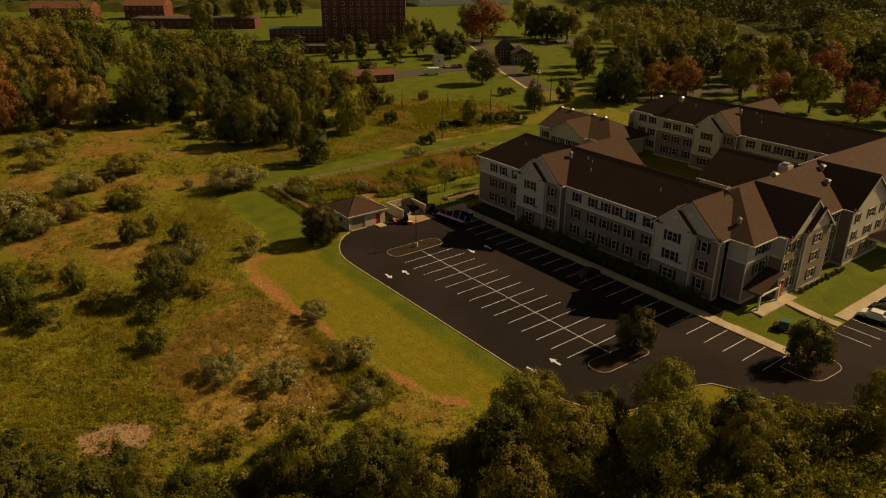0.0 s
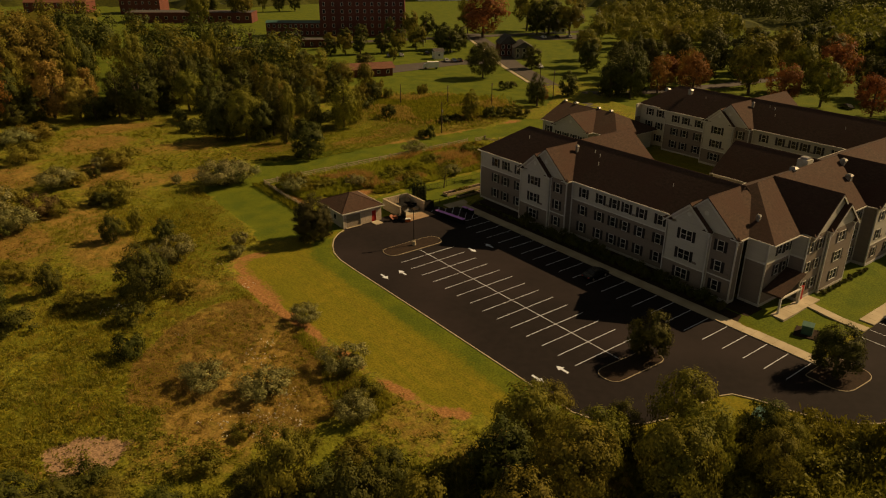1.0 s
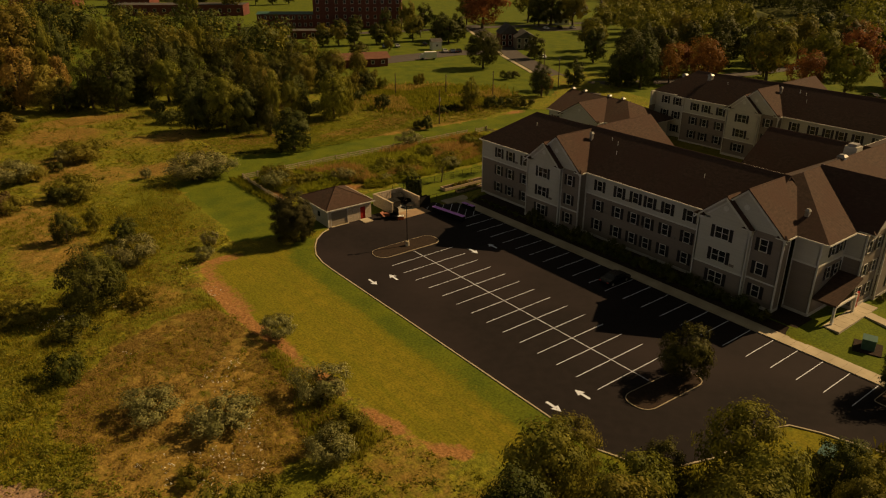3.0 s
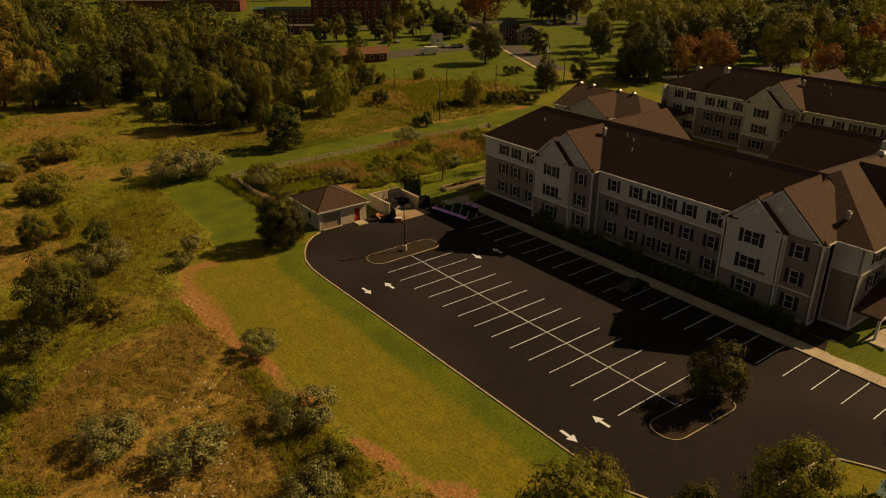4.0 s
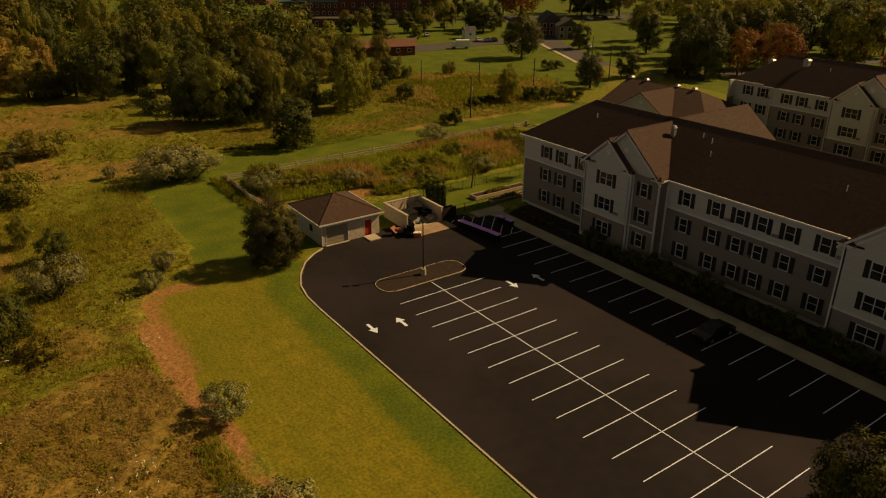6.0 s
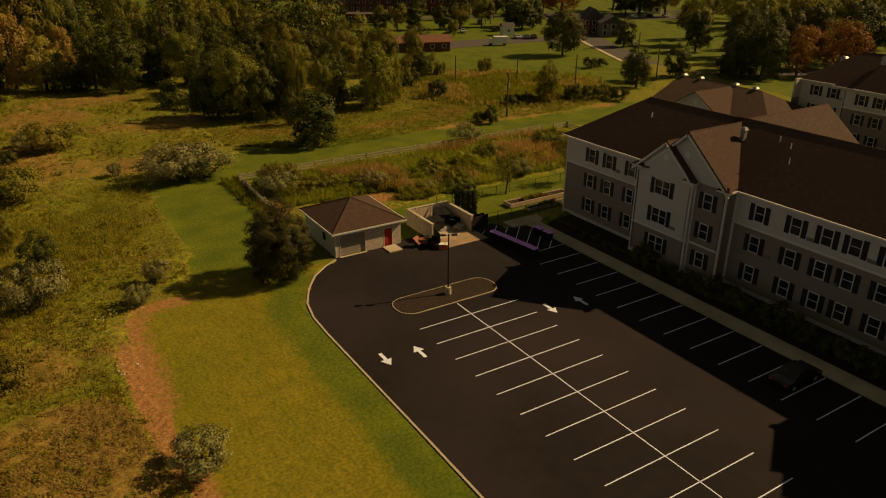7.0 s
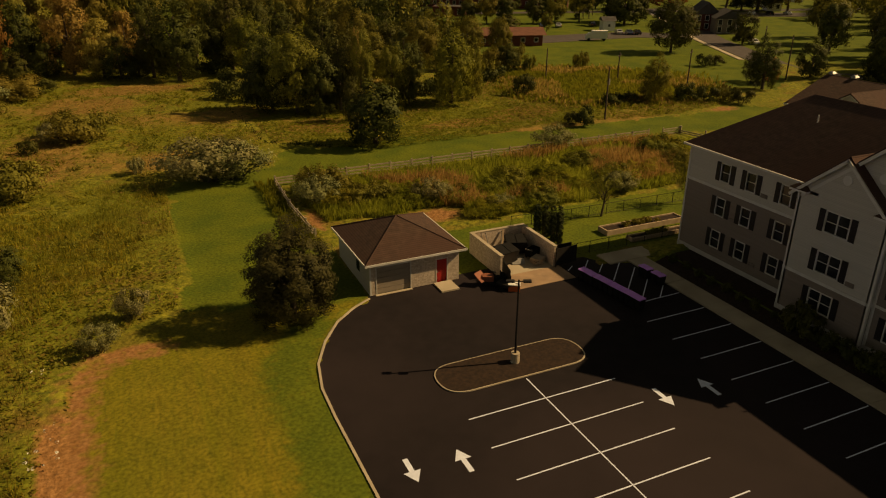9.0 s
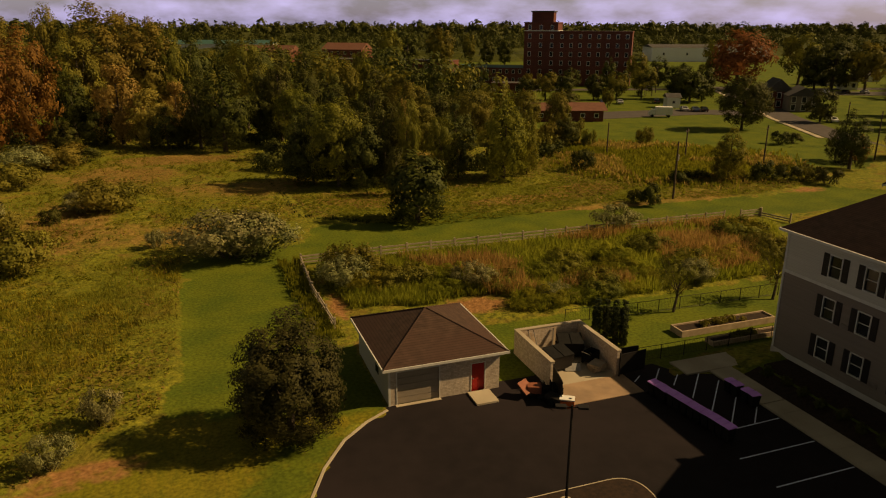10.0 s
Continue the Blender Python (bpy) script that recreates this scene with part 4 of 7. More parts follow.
front = wall_cells(Shape(), GX1 - GX0, 0, GH, [(0.6, 3.65, -0.1, 2.5), (6.1, 7.1, -0.1, 2.25)], 0.25)
put("front_wall", front.mesh("front_wall", stone_veneer), garage, pose(GX0, GY0, 0), "pale stone front wall")
wall_box("side_wall", GX0, GX0 + 0.25, GY0 + 0.25, GY1 - 0.25, 0, GH, siding_cream, garage)
wall_box("side_wall", GX1 - 0.25, GX1, GY0 + 0.25, GY1 - 0.25, 0, GH, siding_cream, garage)
wall_box("back_wall", GX0, GX1, GY1 - 0.25, GY1, 0, GH, siding_cream, garage)
wall_box("corner_board", GX0 - 0.03, GX0 + 0.12, GY0 - 0.03, GY0 + 0.1, 0, GH, trim_white, garage)
gd = put("garage_door", Shape().box(-5.05, -2.0, GY0 + 0.16, GY0 + 0.2, 0.03, 2.5).mesh("garage_door", grey_door), garage, None, "closed grey panelled overhead door")
for k in range(5):
    wall_box("door_panel", -5.03, -2.02, GY0 + 0.12, GY0 + 0.16, 0.04 + 0.492 * k, 0.5 + 0.492 * k, grey_door, gd)
rd = wall_box("door", 0.45, 1.45, GY0 + 0.1, GY0 + 0.18, 0.05, 2.25, red_paint, garage, "closed red side door")
for z0, z1 in ((0.2, 0.95), (1.15, 2.05)):
    for x0 in (0.57, 1.0):
        wall_box("door_panel", x0, x0 + 0.33, GY0 + 0.085, GY0 + 0.1, z0, z1, red_paint, rd)
wall_box("door_knob", 0.55, 0.63, GY0 + 0.03, GY0 + 0.1, 1.0, 1.08, bright_metal, rd)
for x0, x1, z1 in ((-5.12, -5.05, 2.57), (-2.0, -1.93, 2.57), (0.38, 0.45, 2.32), (1.45, 1.52, 2.32)):
    wall_box("door_trim", x0, x1, GY0 - 0.03, GY0, 0, z1, trim_white, garage)
for x0, x1, z0 in ((-5.05, -2.0, 2.5), (0.45, 1.45, 2.25)):
    wall_box("door_trim", x0, x1, GY0 - 0.03, GY0, z0, z0 + 0.07, trim_white, garage)
wall_box("threshold", -5.2, -1.9, GY0 - 0.3, GY0, -0.1, 0.06, concrete, garage)
wall_box("doorstep", 0.1, 1.75, 16.15, 17.95, -0.1, 0.16, concrete, garage, "pale concrete doorstep slab")
sw_ = wall_box("side_window", GX0 - 0.03, GX0 + 0.02, 20.6, 21.6, 1.1, 2.2, trim_white, garage)
wall_box("pane", GX0 - 0.05, GX0 - 0.03, 20.68, 21.52, 1.18, 2.12, glass, sw_)
e, h = 0.5, GH
ax, ay, az = (GX0 + GX1) / 2, (GY0 + GY1) / 2, 5.15
roof = [(GX0 - e, GY0 - e, h), (GX1 + e, GY0 - e, h), (GX1 + e, GY1 + e, h), (GX0 - e, GY1 + e, h), (ax, ay, az)]
roof += [(x, y, h - 0.14) for x, y, _ in roof[:4]]
put("roof", mesh_of("roof", roof, [(0, 1, 4), (1, 2, 4), (2, 3, 4), (3, 0, 4), (8, 7, 6, 5)], shingles), garage)
for x, y, _ in roof[:4]:
    put("hip_cap", Shape().tube((x, y, h + 0.01), (ax, ay, az + 0.01), 0.06, 0.06, 5).mesh("hip_cap", shingles), garage)
for span in ((GX0 - e - 0.05, GX1 + e + 0.05, GY0 - e - 0.05, GY0 - e + 0.03), (GX0 - e - 0.05, GX0 - e + 0.03, GY0 - e + 0.03, GY1 + e), (GX1 + e - 0.03, GX1 + e + 0.05, GY0 - e + 0.03, GY1 + e)):
    put("gutter", Shape().box(*span, h - 0.16, h + 0.02).mesh("gutter", trim_white), garage)

store = thing("bin_store", label="open roofless block-walled bin store with capped walls", category="bin store")
wall_box("wall", 6.05, 6.35, 16.8, 22.9, 0, 2.05, stone_veneer, store)
wall_box("wall", 6.35, 11.6, 22.6, 22.9, 0, 2.05, stone_veneer, store)
wall_box("wall", 11.6, 11.9, 16.8, 22.9, 0, 2.05, stone_veneer, store)
for x0, x1, y0, y1 in ((6.02, 6.38, 16.77, 22.57), (6.02, 11.93, 22.57, 22.93), (11.57, 11.93, 16.77, 22.57)):
    wall_box("coping", x0, x1, y0, y1, 2.05, 2.11, concrete, store)


def gate_leaf(at, turn):
    g = put("gate", Shape().box(-0.03, 0.03, 0.05, 2.35, 0.2, 1.85).mesh("gate", dark_metal), store, pose(*at, 0, 0, 0, turn), "open black sheet gate leaf")
    put("hinge_post", Shape().tube((0, 0, 0), (0, 0, 2.0), 0.06, 0.06, 8).mesh("hinge_post", dark_metal), g)
    for z in (0.3, 1.05, 1.7):
        put("gate_rib", Shape().box(-0.06, -0.03, 0.05, 2.35, z - 0.04, z + 0.04).mesh("gate_rib", dark_metal), g)


gate_leaf((6.2, 16.6), 166)
gate_leaf((11.75, 16.6), -85)


def skip(x, y, turn, label):
    s = thing("dumpster", (x, y, 0.15), turn, label, "dumpster", "bins in the store")
    b = Shape().add([(-0.9, -0.6, 0.1), (0.9, -0.6, 0.1), (0.9, 0.6, 0.1), (-0.9, 0.6, 0.1), (-1.0, -0.75, 1.2), (1.0, -0.75, 1.2), (1.0, 0.75, 1.45), (-1.0, 0.75, 1.45)], [(3, 2, 1, 0), (0, 1, 5, 4), (1, 2, 6, 5), (2, 3, 7, 6), (3, 0, 4, 7), (4, 5, 6, 7)])
    put("body", b.mesh("body", dark_metal), s)
    for k in (-1, 1):
        put("lid", Shape().add([(k * 0.5 - 0.46, -0.8, 1.22), (k * 0.5 + 0.46, -0.8, 1.22), (k * 0.5 + 0.46, 0.78, 1.48), (k * 0.5 - 0.46, 0.78, 1.48), (k * 0.5 - 0.46, -0.8, 1.28), (k * 0.5 + 0.46, -0.8, 1.28), (k * 0.5 + 0.46, 0.78, 1.54), (k * 0.5 - 0.46, 0.78, 1.54)], [(3, 2, 1, 0), (4, 5, 6, 7), (0, 1, 5, 4), (1, 2, 6, 5), (2, 3, 7, 6), (3, 0, 4, 7)]).mesh("lid", black_rubber), s)
        put("fork_sleeve", Shape().box(k * 1.02 - 0.06, k * 1.02 + 0.06, -0.5, 0.5, 0.75, 0.95).mesh("fork_sleeve", dark_metal), s)
    return s


skip(8.0, 19.3, 8, "black steel dumpster with closed lids inside the store")
skip(10.0, 21.0, -20, "black steel dumpster beside the store's end wall")

# ---------------------------------------------------------------- lamp
lamp = thing("parking_lamp", (0.27, 4.05, 0.12), 0, "tall dark twin-headed parking lamp on a round concrete base", "street lamp")
put("base", Shape().tube((0, 0, -0.2), (0, 0, 0.75), 0.33, 0.31, 16).mesh("base", concrete), lamp)
put("pole", Shape().tube((0, 0, 0.75), (0, 0, 6.45), 0.085, 0.06, 10).mesh("pole", dark_metal), lamp)
for s in (-1, 1):
    put("arm", Shape().tube((0, 0, 6.3), (s * 0.3, -s * 0.14, 6.36), 0.035, 0.035, 6).mesh("arm", dark_metal), lamp)
    put("lamp_head", Shape().slab(rounded([(-0.28, -0.17), (0.28, -0.17), (0.28, 0.17), (-0.28, 0.17)], 0.06, 2), -0.06, 0.06).mesh("lamp_head", dark_metal), lamp, pose(s * 0.52, -s * 0.24, 6.36, 0, 0, -24))

# ---------------------------------------------------------------- plants


def crown_points(rng, count, shape, height, radius, base):
    """Clump centres in a crown of the given outline."""
    out = []
    while len(out) < count:
        x, y, z = rng.uniform(-1, 1, 3)
        u = (z + 1) / 2
        if shape == "column":
            lim = 1.0 if u < 0.75 else 1.0 - 0.8 * (u - 0.75) / 0.25
        elif shape == "cone":
            lim = 1.02 - 0.95 * u
        elif shape == "egg":
            lim = math.sqrt(max(0, 1 - (2 * u - 0.75) ** 2 / 1.6)) if u > 0.0 else 0
            lim *= 1.0 if u < 0.6 else 1.0 - 0.55 * (u - 0.6) / 0.4
        elif shape == "vase":
            lim = 0.35 + 0.65 * min(1, u * 1.5) if u < 0.7 else math.sqrt(max(0, 1 - ((u - 0.7) / 0.32) ** 2))
        else:
            lim = math.sqrt(max(0, 1 - (2 * u - 1) ** 2))
        r = math.hypot(x, y)
        if r < lim and (r > 0.45 * lim or rng.random() < 0.25):
            out.append((x * radius, y * radius, base + u * (height - base)))
    return np.array(out)


def leaves(rng, centres, clump, count, size, whole=0.0):
    """Leaf quads scattered over the skins of clumps; whole: how far they face out from the crown as a whole."""
    c = centres[rng.integers(0, len(centres), count)]
    d = rng.normal(size=(count, 3))
    d[:, 2] = d[:, 2] * 0.8 + 0.25
    d /= np.linalg.norm(d, axis=1)[:, None]
    p = c + d * (clump * rng.uniform(0.55, 1.08, count) * rng.uniform(0.7, 1.15, count))[:, None]
    nrm = d + rng.normal(scale=0.33, size=(count, 3))
    if whole:
        out = p - centres.mean(0)
        out /= np.linalg.norm(out, axis=1)[:, None] + 1e-9
        nrm = nrm * (1 - whole) + out * whole * 1.2
    nrm /= np.linalg.norm(nrm, axis=1)[:, None]
    a = np.cross(nrm, rng.normal(size=(count, 3)))
    a /= np.linalg.norm(a, axis=1)[:, None] + 1e-9
    b = np.cross(nrm, a)
    s = size * rng.uniform(0.55, 1.35, count)[:, None]
    a, b = a * s, b * s * 0.62
    return np.stack([p - a, p + b * 0.9 - a * 0.1, p + a, p - b * 0.9 + a * 0.1], 1)


def plant_meshes(seed, shape, height, radius, base, clumps, clump, count, size, material, stem=True):
    rng = np.random.default_rng(seed)
    c = crown_points(rng, clumps, shape, height, radius, base)
    crown = quads_mesh("crown", leaves(rng, c, clump, count, size, 0.6 if stem else 0.4), material)
    s = Shape()
    if stem:
        t = 0.022 * height
        bend = rng.normal(scale=0.15, size=2)
        mid = (bend[0], bend[1], max(base, 0.25 * height))
        s.tube((0, 0, -0.3), mid, t * 1.3, t, 8).tube(mid, (bend[0] * 2, bend[1] * 2, height * 0.72), t, t * 0.35, 7)
        for k in range(7):
            q = c[rng.integers(0, len(c))]
            f = rng.uniform(0.3, 0.62)
            s.tube((bend[0] * 1.3, bend[1] * 1.3, height * f * 0.8), tuple(q), t * 0.45, t * 0.12, 5)
    else:
        for k in range(6):
            q = c[rng.integers(0, len(c))]
            s.tube((q[0] * 0.15, q[1] * 0.15, -0.1), tuple(q), 0.05, 0.015, 5)
    return crown, s.mesh("trunk", bark)


KINDS = {
    "broad": [plant_meshes(k, "round", 13.5, 5.2, 0.8, 95, 1.25, 9500, 0.22, leaf_green) for k in (1, 2, 3)],
    "broad_dark": [plant_meshes(k, "egg", 14, 4.8, 0.6, 100, 1.15, 9500, 0.21, leaf_dark) for k in (4, 5)],
    "town": [plant_meshes(k, "round", 12, 4.8, 1.6, 60, 1.25, 4200, 0.34, leaf_green) for k in (21, 22)],
    "town_dark": [plant_meshes(k, "egg", 13, 4.6, 1.2, 60, 1.2, 4200, 0.33, leaf_dark) for k in (23, 24)],
    "near_broad": [plant_meshes(k, "round", 10.5, 4.4, 0.8, 95, 1.0, 9500, 0.18, leaf_green) for k in (25, 26)],
    "near_dark": [plant_meshes(k, "egg", 10.5, 4.0, 0.6, 95, 0.95, 9500, 0.17, leaf_dark) for k in (27, 28)],
    "yellowing": [plant_meshes(k, "egg", 13, 4.6, 0.6, 75, 1.2, 7000, 0.24, leaf_yellow) for k in (6,)],
    "giant": [plant_meshes(k, "round", 30, 9.0, 1.5, 130, 2.0, 14000, 0.36, leaf_olive) for k in (32, 33)],
    "rust": [plant_meshes(34, "round", 21, 8.6, 0.3, 130, 1.7, 11000, 0.30, leaf_orange)],
    "bright": [plant_meshes(k, "egg", 13, 4.8, 0.8, 95, 1.15, 9000, 0.22, leaf_bright) for k in (29,)],
    "tall_dark": [plant_meshes(k, "egg", 16, 4.0, 0.5, 105, 1.1, 9500, 0.22, leaf_dark) for k in (30, 31)],
    "orange": [plant_meshes(k, "round", 11, 4.6, 0.6, 70, 1.2, 4600, 0.26, leaf_orange) for k in (7, 8)],
    "hedge": [plant_meshes(20, "round", 2.4, 1.9, 0.1, 26, 0.62, 900, 0.2, leaf_dark, False)],
    "cedar": [plant_meshes(k, "egg", 9, 2.6, 0.3, 60, 0.85, 5000, 0.20, leaf_dark) for k in (9,)],
    "pear": [plant_meshes(10, "egg", 10.0, 3.3, 0.5, 260, 0.62, 46000, 0.095, leaf_maroon)],
    "young": [plant_meshes(k, "egg", 6.3, 2.5, 0.7, 90, 0.62, 11000, 0.12, leaf_dark) for k in (11, 12)],
    "shrub": [plant_meshes(k, "round", 2.4, 1.9, 0.1, 34, 0.55, 3600, 0.10, leaf_dark, False) for k in (13, 14)],
    "silver_shrub": [plant_meshes(k, "vase", 2.5, 2.0, 0.1, 40, 0.5, 5200, 0.085, leaf_silver, False) for k in (15, 16)],
    "green_shrub": [plant_meshes(k, "round", 2.4, 2.0, 0.1, 34, 0.55, 3200, 0.11, leaf_green, False) for k in (17, 18)],
    "olive_shrub": [plant_meshes(k, "round", 2.5, 2.0, 0.1, 38, 0.52, 4600, 0.10, leaf_olive, False) for k in (45, 46)],
    "brown_shrub": [plant_meshes(47, "round", 2.5, 1.9, 0.1, 36, 0.5, 3600, 0.09, leaf_brown, False)],
    "arborvitae": [plant_meshes(19, "column", 4.0, 0.34, 0.1, 220, 0.15, 9000, 0.05, leaf_evergreen, False)],
    "reed_bush": [plant_meshes(k, "round", 2.4, 2.0, 0.1, 34, 0.5, 3200, 0.10, weed_bright, False) for k in (43, 44)],
    "thin": [plant_meshes(41, "vase", 5.0, 1.9, 1.3, 46, 0.42, 2200, 0.085, leaf_green)],
    "shade": [plant_meshes(42, "round", 14, 7.0, 1.0, 210, 1.25, 16000, 0.24, leaf_dark)],
}
LABELS = {
    "broad": ("broad leafy green deciduous tree in late summer leaf", "tree"),
    "broad_dark": ("dense dark green deciduous tree", "tree"),
    "town": ("leafy green deciduous tree in the town", "tree"),
    "town_dark": ("dark green deciduous tree in the town", "tree"),
    "near_broad": ("dense leafy green tree beside the car park", "tree"),
    "near_dark": ("dense dark green tree beside the car park", "tree"),
    "hedge": ("clipped dark shrub along the facade", "shrub"),
    "yellowing": ("deciduous tree turning yellow in early autumn", "tree"),
    "giant": ("very tall leafy deciduous tree in the wood", "tree"),
    "rust": ("large rust-brown deciduous tree at the wood's edge", "tree"),
    "bright": ("fresh yellow-green deciduous tree in full leaf", "tree"),
    "tall_dark": ("tall dark green deciduous tree in the wood", "tree"),
    "orange": ("rust-orange autumn deciduous tree", "tree"),
    "cedar": ("dense dark green cedar tree", "tree"),
    "pear": ("dark egg-shaped ornamental tree with low crown", "tree"),
    "young": ("compact egg-shaped young tree in a mulched bed", "tree"),
    "shrub": ("low dark green wild shrub in the meadow", "shrub"),
    "silver_shrub": ("silvery grey-green olive shrub in the meadow", "shrub"),
    "olive_shrub": ("rounded olive-green wild shrub in the meadow", "shrub"),
    "brown_shrub": ("half-bare brownish wild shrub in the meadow", "shrub"),
    "green_shrub": ("loose bright green wild shrub", "shrub"),
    "reed_bush": ("soft yellow-green bush among the reeds", "shrub"),
    "thin": ("thin airy young tree beside the wire fence", "tree"),
    "shade": ("broad dense dark shade tree on the town lawn", "tree"),
    "arborvitae": ("narrow dark evergreen column beside the bin store", "shrub"),
}
plant_rng = random.Random(7)


def plant(kind, x, y, height=None, spread=1.0, label="", turn=None, z=0.0):
    crown, trunk = plant_rng.choice(KINDS[kind])
    text, category = LABELS[kind]
    ob = thing("shrub" if category == "shrub" else "tree", label=label or text, category=category)
    nominal = {"broad": 13.5, "broad_dark": 14, "bright": 13, "giant": 30, "rust": 21, "tall_dark": 16, "yellowing": 13, "orange": 11, "cedar": 9, "pear": 10, "town": 12, "town_dark": 13, "near_broad": 10.5, "near_dark": 10.5, "young": 6.3, "arborvitae": 4.0, "thin": 5.0, "shade": 14}.get(kind, 2.6)
    s = (height or nominal) / nominal
    ob.matrix_world = Matrix.LocRotScale((x, y, z), Euler((0, 0, radians(plant_rng.uniform(0, 360) if turn is None else turn))), (s * spread, s * spread, s))
    put("crown", crown, ob)
    put("stem" if category == "shrub" else "trunk", trunk, ob)
    return ob


# trees round the car park
plant("pear", -12.5, 16.9, 8.8, 1.2, "dark egg-shaped ornamental tree beside the garage")
plant("young", 3.4, -43.6, 7.3, 0.95)
plant("young", 19, -59.9, 7.1, 1.05)
for x, y, z in ((-19.5, -48, 6.9), (-24, -49.5, 9.5), (-14.1, -53.6, 6.1), (-28.7, -51.3, 9.1), (-9.4, -57.6, 9.4), (-17, -62.2, 9.9), (-24.9, -57.3, 9.9), (-33.1, -58.3, 9), (-3.3, -65.1, 5.7), (-19.9, -55.2, 8.1), (-11.9, -61.2, 8.9), (-6.8, -66.1, 6.3)):
    plant(plant_rng.choice(("near_broad", "near_dark")), x, y, z + 0.6, 0.85)
plant("near_dark", -2.5, -62.9, 7.3, 0.95), plant("near_broad", 10.7, -72.5, 8.3, 0.9)
plant("near_broad", -46.4, -41.2, 10.2, 0.62), plant("near_dark", -42.6, -47.9, 10.3, 0.75), plant("near_broad", -39, -52.4, 8.5, 0.85)
plant("near_dark", -61.1, -37.5, 6.2, 1.1), plant("near_dark", -55.6, -41.5, 6, 1.1), plant("near_dark", -65.1, -35.1, 9.6, 0.9), plant("near_dark", -58.2, -42.5, 8.1, 0.95), plant("near_broad", -51.2, -48.5, 7, 0.95), plant("near_dark", -70.1, -27.6, 8.1, 0.9)
for x, y, hgt, spread, kind in ((-70.2, -22.4, 5.4, 1.15, "near_dark"), (-66.4, -25.0, 5.2, 1.2, "near_dark"), (-62.8, -28.2, 4.6, 1.2, "near_dark"), (-59.2, -31.4, 4.4, 1.2, "near_broad"), (-55.7, -35.0, 4.6, 1.2, "near_dark"), (-43.8, -43.4, 6.6, 1.05, "near_dark"), (-49.4, -39.4, 4.4, 1.1, "near_dark"), (-37.2, -44.2, 6.0, 1.1, "near_dark")):
    plant(kind, x, y, hgt, spread)
for x, y, hgt, spread, kind in ((-68.8, -15.8, 2.6, 1.2, "shrub"), (-50.0, -30.1, 2.2, 1.1, "green_shrub"), (-40.6, -33.5, 2.2, 1.0, "green_shrub"), (-59.6, -25.0, 1.8, 1.2, "shrub"), (-72.5, -8.0, 2.4, 1.2, "olive_shrub"), (-47.0, -34.5, 1.6, 1.2, "shrub"), (-36.5, -38.0, 2.0, 1.2, "green_shrub")):
    plant(kind, x, y, hgt, spread * 1.2)
# meadow shrubs and small trees
for x, y, hgt, spread, kind in ((-43.6, 10.6, 9.6, 0.95, "near_dark"), (-40.2, 14.5, 5.6, 0.95, "near_dark"), (-41.0, 37.0, 5.9, 0.9, "near_dark"), (-33.8, 31.4, 5.1, 1.0, "near_dark"), (-36.6, 38.6, 4.8, 0.7, "near_broad"), (-63.6, 17.6, 9.4, 0.95, "near_dark"), (-54.3, 21.2, 5.8, 0.85, "near_dark")):
    plant(kind, x, y, hgt, spread)
for x, y, hgt, spread, kind in ((-35.2, 22.6, 4.0, 0.9, "silver_shrub"), (-57.4, 30.3, 2.6, 1.2, "olive_shrub"), (-49.8, -3.6, 3.2, 0.75, "shrub"), (-46.6, 5.4, 2.6, 1.1, "shrub"), (-38.4, 9.0, 2.2, 1.0, "green_shrub"), (-60.2, 12.6, 3.0, 1.2, "shrub"), (-51.5, 14.2, 2.4, 1.3, "olive_shrub"),
                                (-27.7, -9.1, 2.5, 1.0, "silver_shrub"), (-29.6, -22.9, 3.2, 1.05, "silver_shrub"), (-44.5, -15.9, 2.6, 1.3, "silver_shrub"), (-39.3, -22, 2.8, 1.3, "silver_shrub"), (-33.4, -32.1, 2.8, 1.0, "silver_shrub"), (-44.6, -27.6, 1.7, 0.9, "green_shrub"), (-30.4, -29.4, 2.4, 0.9, "green_shrub")):
    plant(kind, x, y, hgt, spread * 1.25)
for x, y, hgt, spread, kind in ((-13.8, 56.2, 5, 1.25, "silver_shrub"), (-10.6, 55.7, 4.4, 1.2, "silver_shrub"), (-24.1, 22, 2.5, 0.6, "silver_shrub"), (-26.5, 17.7, 2.1, 0.75, "silver_shrub"), (-21.4, 62.0, 2.2, 0.55, "silver_shrub"),
                                (-35.0, 58.0, 4.6, 1.05, "olive_shrub"), (-37.8, 57.2, 3.0, 1.0, "shrub"), (-28.3, 84.0, 4.6, 1.15, "olive_shrub"), (-31.6, 82.6, 3.0, 0.9, "silver_shrub"), (-42.6, 75.0, 4.2, 1.15, "silver_shrub"), (-39.6, 74.0, 3.2, 1.0, "olive_shrub"), (-44.4, 100.8, 4.6, 1.2, "olive_shrub"), (-34.5, 77.5, 2.2, 0.7, "shrub")):
    plant(kind, x, y, hgt, spread * 1.25)
for x, y, hgt, spread, kind in ((-48.4, 58.2, 4.6, 0.85, "brown_shrub"), (-45.6, 56.8, 3.2, 0.9, "olive_shrub"), (-57.1, 62.5, 6.0, 1.05, "silver_shrub"), (-53.6, 63.4, 4.6, 1.0, "olive_shrub"), (-54.0, 52.4, 4.6, 0.95, "silver_shrub"), (-57.6, 51.4, 3.2, 1.0, "shrub"), (-38.8, 120.4, 4.6, 1.4, "olive_shrub"), (-43.5, 117.6, 4.2, 1.3, "silver_shrub"), (-35.4, 124.6, 3.4, 1.1, "shrub")):
    plant(kind, x, y, hgt, spread * 1.25)
